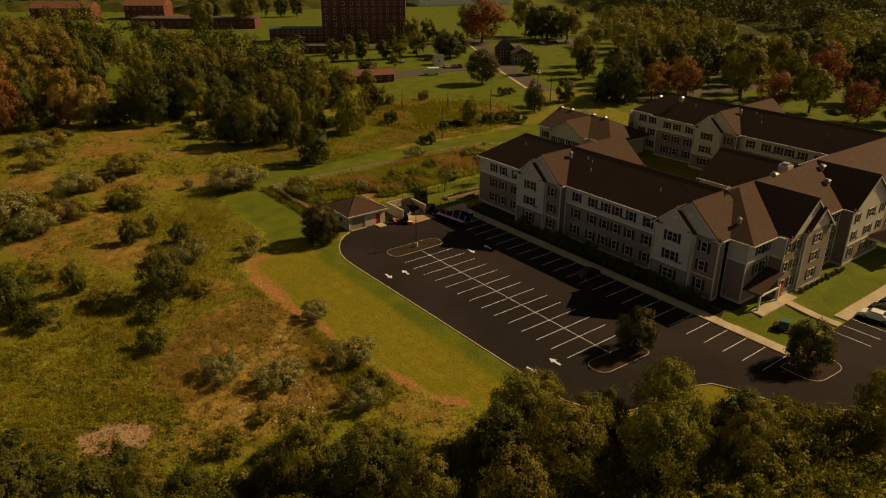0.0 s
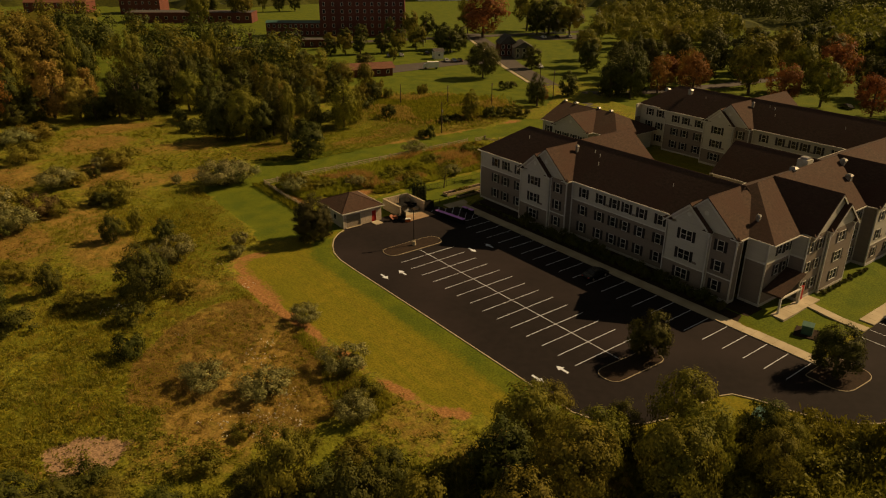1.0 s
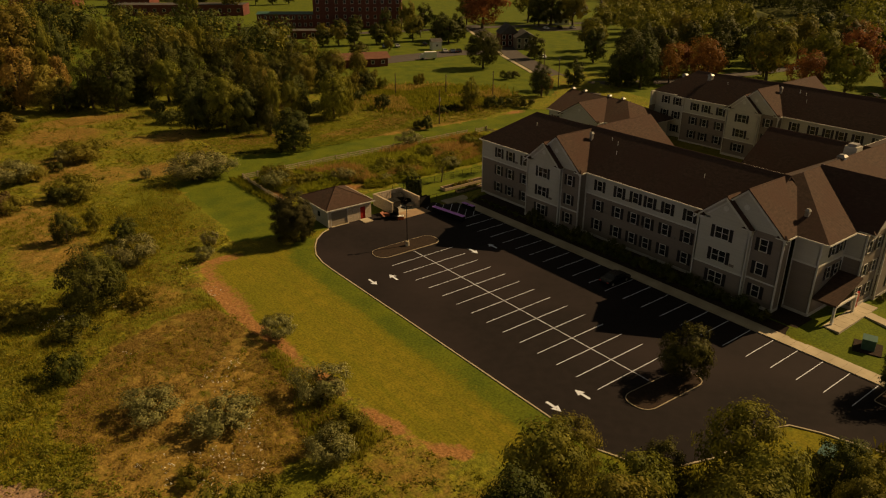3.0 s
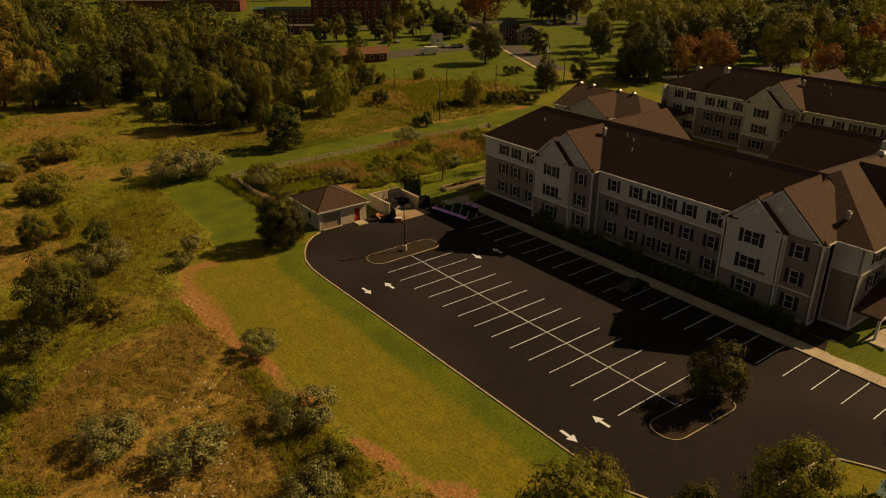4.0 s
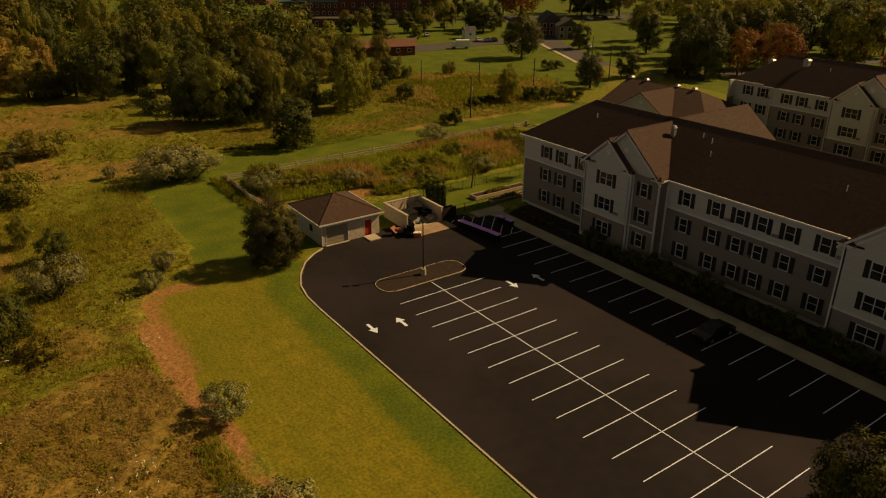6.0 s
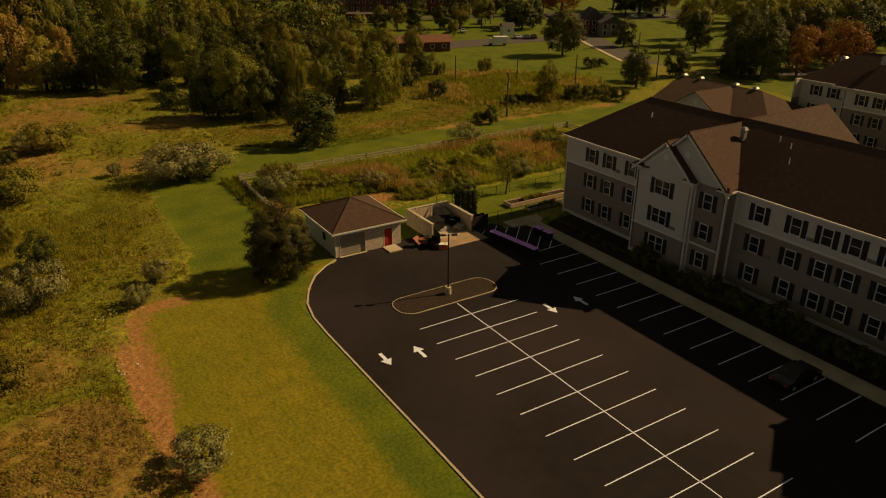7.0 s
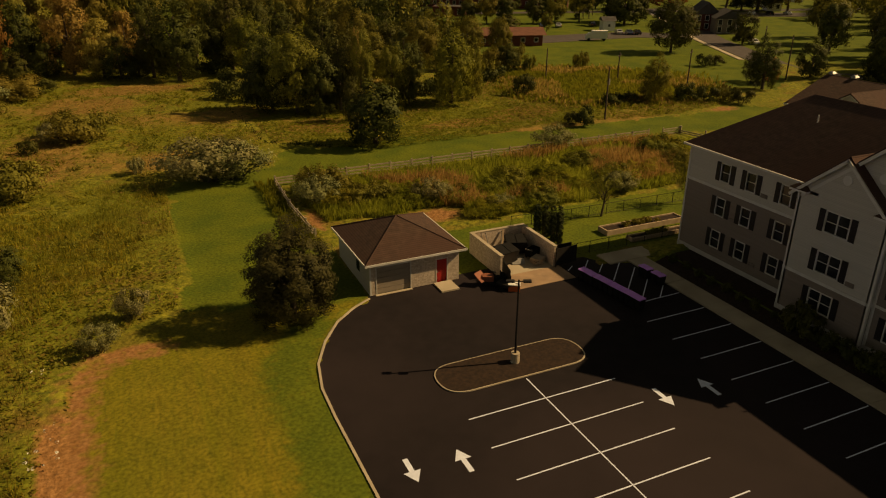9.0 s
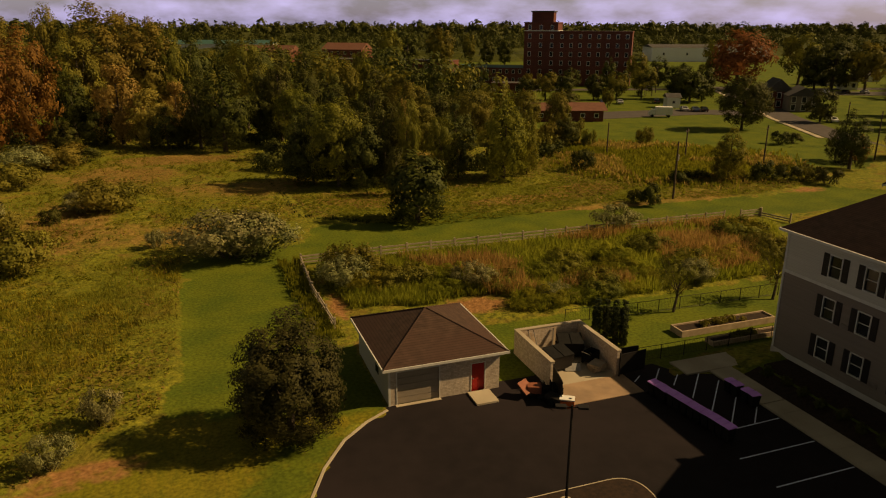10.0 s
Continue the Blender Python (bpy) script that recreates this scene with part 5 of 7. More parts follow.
for x, y, hgt, spread, kind in ((-2.1, 44.6, 3.6, 0.9, "green_shrub"), (-3.3, 42.1, 3, 1.0, "silver_shrub"), (0.4, 41.1, 2.4, 1.1, "green_shrub"), (8.5, 37.6, 2.6, 0.9, "silver_shrub"), (33.4, 51, 3.2, 1.0, "silver_shrub"), (19.2, 38.9, 2.4, 1.1, "green_shrub"), (45.7, 42.7, 2.8, 1.3, "green_shrub")):
    plant(kind, x, y, hgt, spread * 1.25)
reed_rng = random.Random(23)
for k in range(56):
    x = reed_rng.uniform(-3, 48)
    y = max(30.9 + 0.3 * max(0.0, 11 - x), 30.9 + 0.55 * (x - 38)) + (reed_rng.random() ** 1.5) * 11.0
    if math.hypot((x - 7.0) / 5.0, (y - 33.4) / 3.2) < 1.0:
        y += 5.0
    plant(reed_rng.choices(("reed_bush", "green_shrub", "silver_shrub"), (6, 2, 0.6))[0], x, y, reed_rng.uniform(1.1, 2.5), reed_rng.uniform(1.1, 1.6), "bushy wild shrub among the reeds")
plant("cedar", 11.0, 63.4, 10.6, 1.25, "dark cedar standing alone at the meadow's edge")
for x, y in ((12.9, 21.9), (13.65, 21.6), (14.4, 21.5), (15.1, 21.3)):
    plant("arborvitae", x, y, 4.6 - 0.12 * (x - 12), 0.95)
for x, y in ((23.6, 26.0), (34.6, 25.4)):
    plant("thin", x, y, 5.2, 1.0)

# the wood north of the meadow
for x, y, hgt, spread, kind in ((-46.8, 143.7, 24.4, 0.72, "rust"), (-54.6, 139.3, 23.2, 0.74, "rust"), (-45.8, 172.9, 29.8, 0.44, "giant"), (-33.7, 173.1, 30.1, 1.05, "giant"), (-24.7, 172.2, 26.7, 1.0, "giant"), (-39.3, 164.8, 23.5, 0.85, "giant"), (-54.6, 168.1, 26.5, 0.78, "giant"), (-29.5, 143.9, 18.2, 0.8, "yellowing"), (-23.7, 138.8, 13.1, 0.98, "yellowing"), (-18.1, 152.0, 13.5, 0.66, "yellowing"), (-34.8, 144.2, 12.1, 0.98, "broad_dark"), (-39.6, 154.0, 17.1, 0.87, "tall_dark"), (-40.2, 141.4, 7.1, 1.27, "broad_dark"), (-20.3, 134.7, 8.8, 1.12, "broad_dark"), (-9.4, 128.0, 18.2, 1.05, "tall_dark"), (-14.0, 134.0, 16.6, 0.8, "tall_dark"), (-16.9, 136.5, 7.3, 1.19, "broad_dark")):
    plant(kind, x, y, hgt, spread)
for x, y, hgt, spread, kind in ((-1.7, 162.3, 22.0, 0.61, "broad"), (-14.2, 175.5, 23.0, 0.68, "broad_dark"), (-19.1, 170.3, 23.8, 0.5, "broad"), (3.3, 137.7, 20.4, 0.67, "tall_dark"), (9.8, 142.5, 19.7, 0.71, "tall_dark"), (0.9, 149.2, 18.0, 0.52, "broad_dark"), (15.4, 144.3, 16.6, 0.86, "tall_dark"), (2.0, 91.0, 12.6, 0.87, "broad_dark"), (5.5, 87.5, 14.4, 0.86, "broad"), (8.7, 85.5, 13.3, 0.75, "broad_dark"), (0.1, 94.4, 11.0, 0.59, "broad_dark"), (13.1, 87.1, 15.7, 0.72, "tall_dark"), (16.1, 84.3, 14.4, 0.37, "broad"), (16.8, 88.7, 14.6, 0.19, "yellowing"), (12.7, 78.7, 8.8, 0.61, "broad_dark"), (22.9, 87.5, 11.3, 0.65, "broad"), (25.7, 86.5, 8.4, 0.59, "broad_dark"), (32.8, 84.1, 13.9, 0.83, "bright"), (38.2, 86.2, 11.8, 0.49, "bright")):
    plant(kind, x, y, hgt, spread)
for x, y, hgt, spread, kind in ((41.2, 159.2, 16.6, 0.72, "broad_dark"), (31.9, 162.3, 16.6, 0.72, "broad_dark"), (25.6, 168.2, 14.4, 0.64, "broad"), (31.3, 143.9, 11.4, 0.82, "broad_dark"), (37.6, 136.8, 10.5, 1.08, "tall_dark"), (61.6, 165.2, 10.9, 1.32, "town_dark"), (55.6, 169.9, 6.7, 0.9, "town_dark"), (32.2, 179.2, 18.0, 0.44, "town"), (83.7, 334.9, 22.1, 0.71, "town"), (118.7, 356.6, 23.1, 0.83, "town"), (110.7, 391.8, 24.5, 0.86, "town_dark"), (156.3, 409.1, 19.5, 0.53, "town"), (167.3, 405.7, 17.5, 0.78, "town_dark"), (177.9, 402.5, 18.2, 0.75, "town_dark"), (105.7, 222.3, 7.8, 1.08, "town"), (126.7, 244.1, 7.2, 1.48, "town_dark"), (134.5, 241.5, 8.8, 1.21, "town_dark"), (85.2, 157.3, 8.5, 1.34, "town_dark")):
    plant(kind, x, y, hgt, spread)
# the middle of the wood, behind the front clump
for x, y, hgt, spread, kind in ((-0.9, 138.4, 13.5, 1.0, "broad_dark"), (5.6, 130.6, 12.6, 1.05, "broad"), (13.6, 126.7, 12.2, 1.1, "broad_dark"), (21, 127.2, 13.8, 1.0, "broad_dark"), (28.7, 124.7, 13.6, 1.0, "broad"), (34.7, 120.2, 13.2, 1.0, "broad_dark"), (40.7, 116.8, 12.2, 0.95, "broad"), (48.9, 118.1, 10.6, 1.0, "broad_dark"), (57.1, 126.9, 11.0, 1.0, "broad"), (46.6, 134.2, 12.8, 1.0, "broad_dark"), (60.9, 140.1, 11.0, 1.0, "broad_dark"), (14.2, 109.5, 11.0, 1.1, "broad_dark"), (24.6, 108.2, 11.4, 1.1, "broad"), (32.5, 105.5, 10.6, 1.05, "broad_dark"), (6.2, 113.4, 12.0, 1.1, "broad_dark")):
    plant(kind, x, y, hgt, spread)
# trees before the brick tower and beside the shop
for x, y, hgt, spread, kind in ((95.5, 203.8, 8.7, 1.1, "town_dark"), (102, 201.6, 9.6, 1.0, "town"), (108.6, 199.5, 10, 1.0, "town_dark"), (118, 196.4, 10, 1.0, "town_dark"), (125.5, 193.9, 9.6, 0.95, "town"), (136.3, 194.5, 11.8, 0.95, "town"), (148.7, 190.4, 13.6, 0.95, "town_dark"), (62, 119.5, 11.2, 0.72, "broad"), (59.3, 110.5, 7.6, 1.1, "broad_dark")):
    plant(kind, x, y, hgt, spread)
# trees beyond the building and in the town
for x, y, hgt, kind in ((130.4, 62.7, 17.5, "tall_dark"), (133.7, 71.2, 17.5, "tall_dark"), (138.1, 65.2, 16.5, "tall_dark"), (126.3, 67.9, 14.4, "cedar"), (141.2, 75.5, 15.5, "tall_dark"), (149.7, 82.1, 14.5, "town_dark"), (158.3, 90.7, 15.6, "town_dark"), (167, 82.8, 16.6, "town_dark"), (156.4, 105.2, 13.5, "town_dark"), (167.2, 116.1, 14.6, "town"), (180.2, 127.1, 14.6, "town_dark"), (177.6, 99.6, 15.6, "tall_dark"), (144.4, 62.2, 12.4, "orange"), (162.6, 63.8, 13.5, "orange"), (156.1, 67.8, 11.4, "orange"), (167.5, 41.9, 19.7, "town"), (168.2, 17.5, 15.4, "town"), (177.9, 66.5, 14.6, "town_dark"), (154, 55.2, 13.5, "orange"), (186.5, 34.5, 16.5, "town"), (196.5, 15.9, 15.4, "town_dark"), (189.2, -12.7, 15.3, "town")):
    plant(kind, x, y, hgt, 0.95)
for x, y, hgt, kind in ((167.9, 1.6, 13.2, "orange"), (162.1, 26.8, 13.4, "orange"), (176, -5.5, 14.2, "orange"), (179.4, 49.6, 12.5, "orange"), (115.6, 77, 9.3, "town_dark"), (252.6, 70.2, 18.9, "town_dark"), (267.4, 37.3, 19.6, "town"), (222.6, 93.1, 15.8, "town_dark"), (237.4, 80.8, 15.8, "town_dark"), (210.2, 105.2, 14.7, "town"), (199.8, 77.8, 16.8, "town_dark"), (205.6, 67.1, 17.8, "town_dark"), (194.3, 90.1, 15.7, "town_dark"), (214.5, 56.6, 17.7, "town"), (229.1, 45.8, 17.6, "town_dark"), (188.3, 103.1, 12.5, "town_dark")):
    plant(kind, x, y, hgt, 0.95)
for x, y, hgt, spread, kind in ((140.6, 223.3, 13.5, 0.63, "town_dark"), (158.6, 230.9, 14.1, 0.74, "town"), (174.3, 237.5, 13.0, 0.97, "town_dark"), (139.2, 211.4, 9.9, 0.83, "town_dark"), (109.2, 173.4, 6.4, 0.75, "town"), (145.1, 179.5, 12.6, 1.2, "town_dark"), (151.6, 181.3, 13.6, 0.84, "town_dark"), (146.2, 187.1, 11.1, 0.7, "town_dark"), (193.9, 213.9, 22.9, 1.35, "orange"), (196.8, 230.2, 18.9, 0.77, "town"), (231.2, 219.1, 21.7, 0.95, "town"), (231.5, 201.8, 21.1, 1.3, "town_dark"), (224.8, 203.9, 17.6, 0.95, "town_dark"), (233.8, 187.9, 19.0, 1.03, "town"), (115.0, 120.7, 12.8, 1.01, "shade"), (144.5, 124.5, 10.1, 1.06, "town_dark"), (96.0, 71.7, 11.6, 1.0, "tall_dark"), (101.6, 79.9, 7.6, 0.77, "broad_dark"), (102.7, 76.4, 5.4, 0.94, "orange"), (68.0, 71.0, 9.3, 0.88, "bright")):
    plant(kind, x, y, hgt, spread)
for x, y, hgt, spread, kind in ((56.4, 111.5, 6.0, 0.74, "green_shrub"), (64.5, 116.9, 6.0, 0.64, "green_shrub"), (49.4, 86.6, 4.3, 0.77, "shrub"), (77.2, 107.6, 4.4, 0.6, "green_shrub"), (106.6, 99.2, 3.0, 0.99, "shrub"), (110.8, 99.5, 2.3, 1.17, "shrub"), (73.8, 69.0, 3.5, 0.85, "shrub"), (77.5, 67.7, 3.1, 0.97, "shrub"), (80.6, 66.6, 2.7, 0.81, "green_shrub"), (81.8, 63.4, 3.0, 1.0, "shrub"), (45.9, 61.1, 3.2, 0.76, "shrub"), (44.3, 62.4, 2.3, 0.8, "shrub"), (59.6, 72.0, 2.3, 1.32, "shrub"), (63.9, 72.4, 2.1, 1.03, "shrub"), (50.5, 104.0, 4.5, 0.58, "green_shrub"), (63.9, 109.0, 4.4, 0.51, "green_shrub"), (74.5, 172.3, 4.6, 0.68, "green_shrub"), (3.4, 104.7, 3.1, 0.54, "green_shrub")):
    plant(kind, x, y, hgt, spread)


# distant woods, each one body: a rolling canopy under loose leaf clumps
def far_wood(seed, outline, count, low, high, size, label, leaves_each=95, cell=9.0, canopy=True, under=0.62):
    rng = np.random.default_rng(seed)
    ax, ay = np.array([p[0] for p in outline]), np.array([p[1] for p in outline])
    parts = []
    while len(parts) < count:
        x, y = rng.uniform(ax.min(), ax.max()), rng.uniform(ay.min(), ay.max())
        if inside(np.array([x]), np.array([y]), outline)[0]:
            hgt = rng.uniform(low, high)
            c = crown_points(rng, 14, "round", hgt, hgt * 0.38, hgt * 0.12)
            parts.append(leaves(rng, c, hgt * 0.16, leaves_each, size * hgt / 14, 0.6) + np.array([x, y, 0]))
    quads = [np.concatenate(parts)]
    if canopy:
        qx, qy = np.meshgrid(np.arange(ax.min(), ax.max(), cell), np.arange(ay.min(), ay.max(), cell))
        h = under * low + 0.28 * (high - low) * (wobble(qx, qy, 0.11, seed * 0.37) + wobble(qx, qy, 0.03, seed * 0.7)) * 2
        edge = ~inside(qx, qy, outline)
        h = np.where(edge, 0.0, h)
        p = np.stack([qx, qy, h], -1)
        q = np.stack([p[:-1, :-1], p[:-1, 1:], p[1:, 1:], p[1:, :-1]], 2).reshape(-1, 4, 3)
        quads.append(q[q[:, :, 2].max(1) > 0.5])
    body = quads_mesh("woodland", np.concatenate(quads), leaf_green if seed % 2 else leaf_dark)
    return tagged(put("woodland", body), label, "woodland", kind="stuff")


BEHIND = [(-115.7, 188.4), (-39.3, 184.7), (20, 163.8), (56.9, 132.1), (61, 155), (75.6, 213.3), (52.6, 271.5), (9.4, 309.3), (-62.3, 315.7), (-150.7, 268)]
far_wood(36, BEHIND, 110, 12, 19, 0.5, "mixed green trees behind the meadow's wood", 480, canopy=False)
far_wood(37, BEHIND, 90, 12, 17, 0.5, "dark trees behind the meadow's wood", 480, canopy=False)
far_wood(31, [(-900, 330), (-88.5, 283.8), (9.3, 330.5), (40.3, 364), (29.9, 438.2), (-63.7, 448), (-703.2, 596.3)], 420, 12, 19, 0.6, "mixed green woodland behind the meadow", 260, under=0.3)
far_wood(32, [(135.1, 447.3), (326.3, 447.6), (591.1, 500), (768, 670.5), (-2.9, 973.2), (-172.9, 645.3), (61.1, 547.8)], 480, 13, 18, 0.7, "dark green woods behind the town", 260, under=0.3)
far_wood(42, [(323.5, 168.4), (438.6, 68.4), (686, 210.9), (693.1, 480.3), (442.9, 395.4), (368.4, 277.4)], 520, 13, 19, 0.6, "dark green woodland on the far side of the town", 300, under=0.3)
far_wood(35, [(239.7, 46), (338.9, 101.3), (488, 70.3), (564.6, -162.3), (269.7, -139.7)], 480, 12, 19, 0.6, "dark woodland beyond the park", 300, under=0.3)
far_wood(39, [(182.8, 97.6), (215.4, 119.8), (278.1, 112.8), (324.6, 147.5), (355.7, 222.7), (277.3, 207.7), (210.7, 151.4)], 110, 10, 16, 0.6, "mixed trees between road and houses", 500, canopy=False)
far_wood(44, [(-1600, 820), (798.8, 804), (1444.6, 508.2), (1994.7, 853.8), (1750.6, 1352.8), (-1792, 1904)], 1100, 20, 30, 1.3, "distant wooded horizon", 170, cell=24, under=0.3)

park_rng = random.Random(17)
park = []
while len(park) < 34:
    x, y = park_rng.uniform(150, 300), park_rng.uniform(-60, 130)
    if inside(np.array([x]), np.array([y]), [(172, 62), (190, 84), (255, 96), (300, 130), (300, -60), (180, -60), (176, 20)])[0] and near_line(np.array([x]), np.array([y]), [(165, 52), (194, 47), (240, 33), (330, -10)])[0] > 7 and all(math.hypot(x - a, y - b) > 9 for a, b in park):
        park.append((x, y))
for x, y in park:
    plant(park_rng.choices(("town_dark", "town", "orange"), (6, 3, 1))[0], x, y, park_rng.uniform(11, 18), 1.0)

# ---------------------------------------------------------------- small things round the car park
hedge_rng = random.Random(11)
for k in range(34):
    y = 12.6 - 1.66 * k
    plant("hedge", 21.9 + hedge_rng.uniform(-0.25, 0.25), y, hedge_rng.uniform(1.4, 2.3) * (0.4 if k < 8 else 1.0), 0.85, "clipped dark shrub in the bed along the facade", z=0.35)
for k in range(9):
    plant("hedge", 38.0 + 1.7 * k, -48.9, hedge_rng.uniform(0.7, 1.0), 0.9, "low clipped shrub under the sunlit facade", z=0.45)
bed = Shape()
for y0, y1 in ((-46.0, -26), (-26, -6), (-6, 13.8)):
    prof = [(20.72, 0.02), (21.4, 0.18), (22.2, 0.44), (23.0, 0.58), (26.3, 0.60)]
    for (xa, za), (xb, zb) in zip(prof, prof[1:]):
        bed.add([(xa, y0, za), (xb, y0, zb), (xb, y1, zb), (xa, y1, za), (xa, y0, za - 0.5), (xb, y0, zb - 0.5), (xb, y1, zb - 0.5), (xa, y1, za - 0.5)], [(0, 1, 2, 3), (7, 6, 5, 4), (0, 4, 5, 1), (1, 5, 6, 2), (2, 6, 7, 3), (3, 7, 4, 0)])
tagged(put("planting_bed", bed.mesh("planting_bed", mulch)), "dark mulched bank along the facade", "planting bed", kind="structure")


def rail_fence(points, rails, label):
    f = thing("rail_fence", label=label, category="fence")
    r = random.Random(5)
    for (x0, y0), (x1, y1) in zip(points, points[1:]):
        length = math.hypot(x1 - x0, y1 - y0)
        count = max(1, round(length / 3.0))
        ang = math.degrees(math.atan2(y1 - y0, x1 - x0))
        for i in range(count + 1):
            t = i / count
            put("post", Shape().box(-0.1, 0.1, -0.08, 0.08, -0.3, 1.35).mesh("post", pale_timber), f, pose(x0 + t * (x1 - x0), y0 + t * (y1 - y0), 0, r.uniform(-3, 3), r.uniform(-3, 3), ang))
            if i < count:
                for z in rails:
                    put("rail", Shape().box(-0.1, length / count + 0.1, -0.045, 0.045, -0.085, 0.085).mesh("rail", pale_timber), f, pose(x0 + t * (x1 - x0), y0 + t * (y1 - y0), z + r.uniform(-0.04, 0.04), 0, r.uniform(-0.9, 0.9), ang))
    return f


rail_fence([(-6.5, 50.5), (5.6, 50.7), (35.2, 50.9), (50.4, 50.9)], (0.35, 0.72, 1.08), "weathered grey split-rail fence along the mown lane")
rail_fence([(52.9, 50.6), (56.2, 50.7)], (0.35, 0.72, 1.08), "short end of weathered split-rail fence")
rail_fence([(-6.5, 50.5), (-6.9, 41.4), (-6.6, 31.8)], (0.35, 0.72, 1.08), "weathered grey split-rail fence overgrown with weeds")
rail_fence([(56.3, 50.5), (57.6, 46.6)], (0.3, 0.6), "fallen end of a rail fence")


def wire_fence(points, label, h=1.25, step=2.4):
    f = thing("wire_fence", label=label, category="fence")
    for (x0, y0), (x1, y1) in zip(points, points[1:]):
        length = math.hypot(x1 - x0, y1 - y0)
        count = max(1, round(length / step))
        for i in range(count + 1):
            t = i / count
            put("post", Shape().tube((0, 0, -0.2), (0, 0, h), 0.035, 0.035, 6).mesh("post", dark_metal), f, pose(x0 + t * (x1 - x0), y0 + t * (y1 - y0), 0))
        mesh = Shape().tube((x0, y0, h - 0.03), (x1, y1, h - 0.03), 0.025, 0.025, 5).tube((x0, y0, 0.1), (x1, y1, 0.1), 0.015, 0.015, 4)
        put("rail", mesh.mesh("rail", dark_metal), f)
        wires = Shape()
        d = Vector((x1 - x0, y1 - y0, 0)).normalized()
        k = int(length / 0.16)
        for i in range(k):
            a = Vector((x0, y0, 0.1)) + d * (length * i / k)
            wires.tube(a, a + Vector((0, 0, h - 0.13)), 0.006, 0.006, 3)
        tagged(put("wire_netting", wires.mesh("wire_netting", dark_metal), f), kind="stuff")
    return f


wire_fence([(13.0, 27.1), (20.0, 26.4), (36.0, 26.2)], "black wire fence at the garden's far side")
wire_fence([(14.4, 18.2), (27.6, 18.2)], "black wire fence beside the car park")
sol = thing("screen_panel", label="solid dark screen panel beside the bin store", category="fence")
put("panel", Shape().box(12.2, 14.4, 18.1, 18.22, 0.05, 1.5).mesh("panel", dark_metal), sol)


def raised_bed(x0, x1, y0, y1, h, seed, label):
    b = thing("raised_bed", label=label, category="raised bed")
    for a in ((x0, x1, y0, y0 + 0.14), (x0, x1, y1 - 0.14, y1), (x0, x0 + 0.14, y0 + 0.14, y1 - 0.14), (x1 - 0.14, x1, y0 + 0.14, y1 - 0.14)):
        put("board", Shape().box(*a, 0, h).mesh("board", timber), b)
    put("soil", Shape().box(x0 + 0.14, x1 - 0.14, y0 + 0.14, y1 - 0.14, 0, h - 0.12).mesh("soil", mulch), b)
    rng = np.random.default_rng(seed)
    c = np.stack([rng.uniform(x0 + 2.2, x1 - 3, 16), rng.uniform(y0 + 0.4, y1 - 0.4, 16), np.full(16, h + 0.05)], 1)
    crop = quads_mesh("crops", leaves(rng, c, 0.35, 900, 0.12), leaf_green)
    tagged(put("garden_crops", crop), "leafy green vegetables growing in the raised bed", "crops", kind="stuff")
    return b


raised_bed(20.7, 30.6, 20.9, 22.5, 0.55, 3, "long timber raised bed with vegetables")
raised_bed(22.0, 29.6, 18.6, 19.6, 0.4, 4, "low timber raised bed with green plants")


# a row of wheeled bins with purple lids
def wheeled_bin():
    b = thing("wheeled_bin", label="black wheeled bin with a closed purple lid", category="bin", group="wheeled bins in the car park")
    body = Shape().add([(-0.22, -0.26, 0.08), (0.22, -0.26, 0.08), (0.22, 0.26, 0.08), (-0.22, 0.26, 0.08), (-0.28, -0.33, 0.95), (0.28, -0.33, 0.95), (0.28, 0.33, 0.95), (-0.28, 0.33, 0.95)], [(3, 2, 1, 0), (4, 5, 6, 7), (0, 1, 5, 4), (1, 2, 6, 5), (2, 3, 7, 6), (3, 0, 4, 7)])
    put("body", body.mesh("body", black_rubber), b)
    lid = Shape().add([(-0.3, -0.37, 0.95), (0.3, -0.37, 0.95), (0.3, 0.37, 0.95), (-0.3, 0.37, 0.95), (-0.27, -0.33, 1.06), (0.27, -0.33, 1.06), (0.27, 0.33, 1.02), (-0.27, 0.33, 1.02)], [(3, 2, 1, 0), (4, 5, 6, 7), (0, 1, 5, 4), (1, 2, 6, 5), (2, 3, 7, 6), (3, 0, 4, 7)])
    put("lid", lid.mesh("lid", purple_cloth), b, None, "purple plastic lid")
    put("handle", Shape().tube((-0.24, 0.4, 0.95), (0.24, 0.4, 0.95), 0.02, 0.02, 6).mesh("handle", black_rubber), b)
    for s in (-1, 1):
        put("wheel", Shape().tube((s * 0.2, 0.3, 0.1), (s * 0.27, 0.3, 0.1), 0.1, 0.1, 10).mesh("wheel", black_rubber), b)
    return b


bin_rng = random.Random(2)
first_bin = wheeled_bin()
first_bin.matrix_world = pose(12.55, 13.5, 0.03, 0, 0, 98)
for k in range(1, 12):
    copy_thing(first_bin, pose(12.55 + 0.09 * k + bin_rng.uniform(-0.03, 0.03), 13.5 - 0.6 * k, 0.03, 0, 0, 98 + bin_rng.uniform(-4, 4)))
for x, y, a in ((17.9, 11.9, -86), (17.95, 11.28, -92), (18.0, 10.35, -84), (18.05, 9.72, -95)):
    copy_thing(first_bin, pose(x, y, 0.03, 0, 0, a))

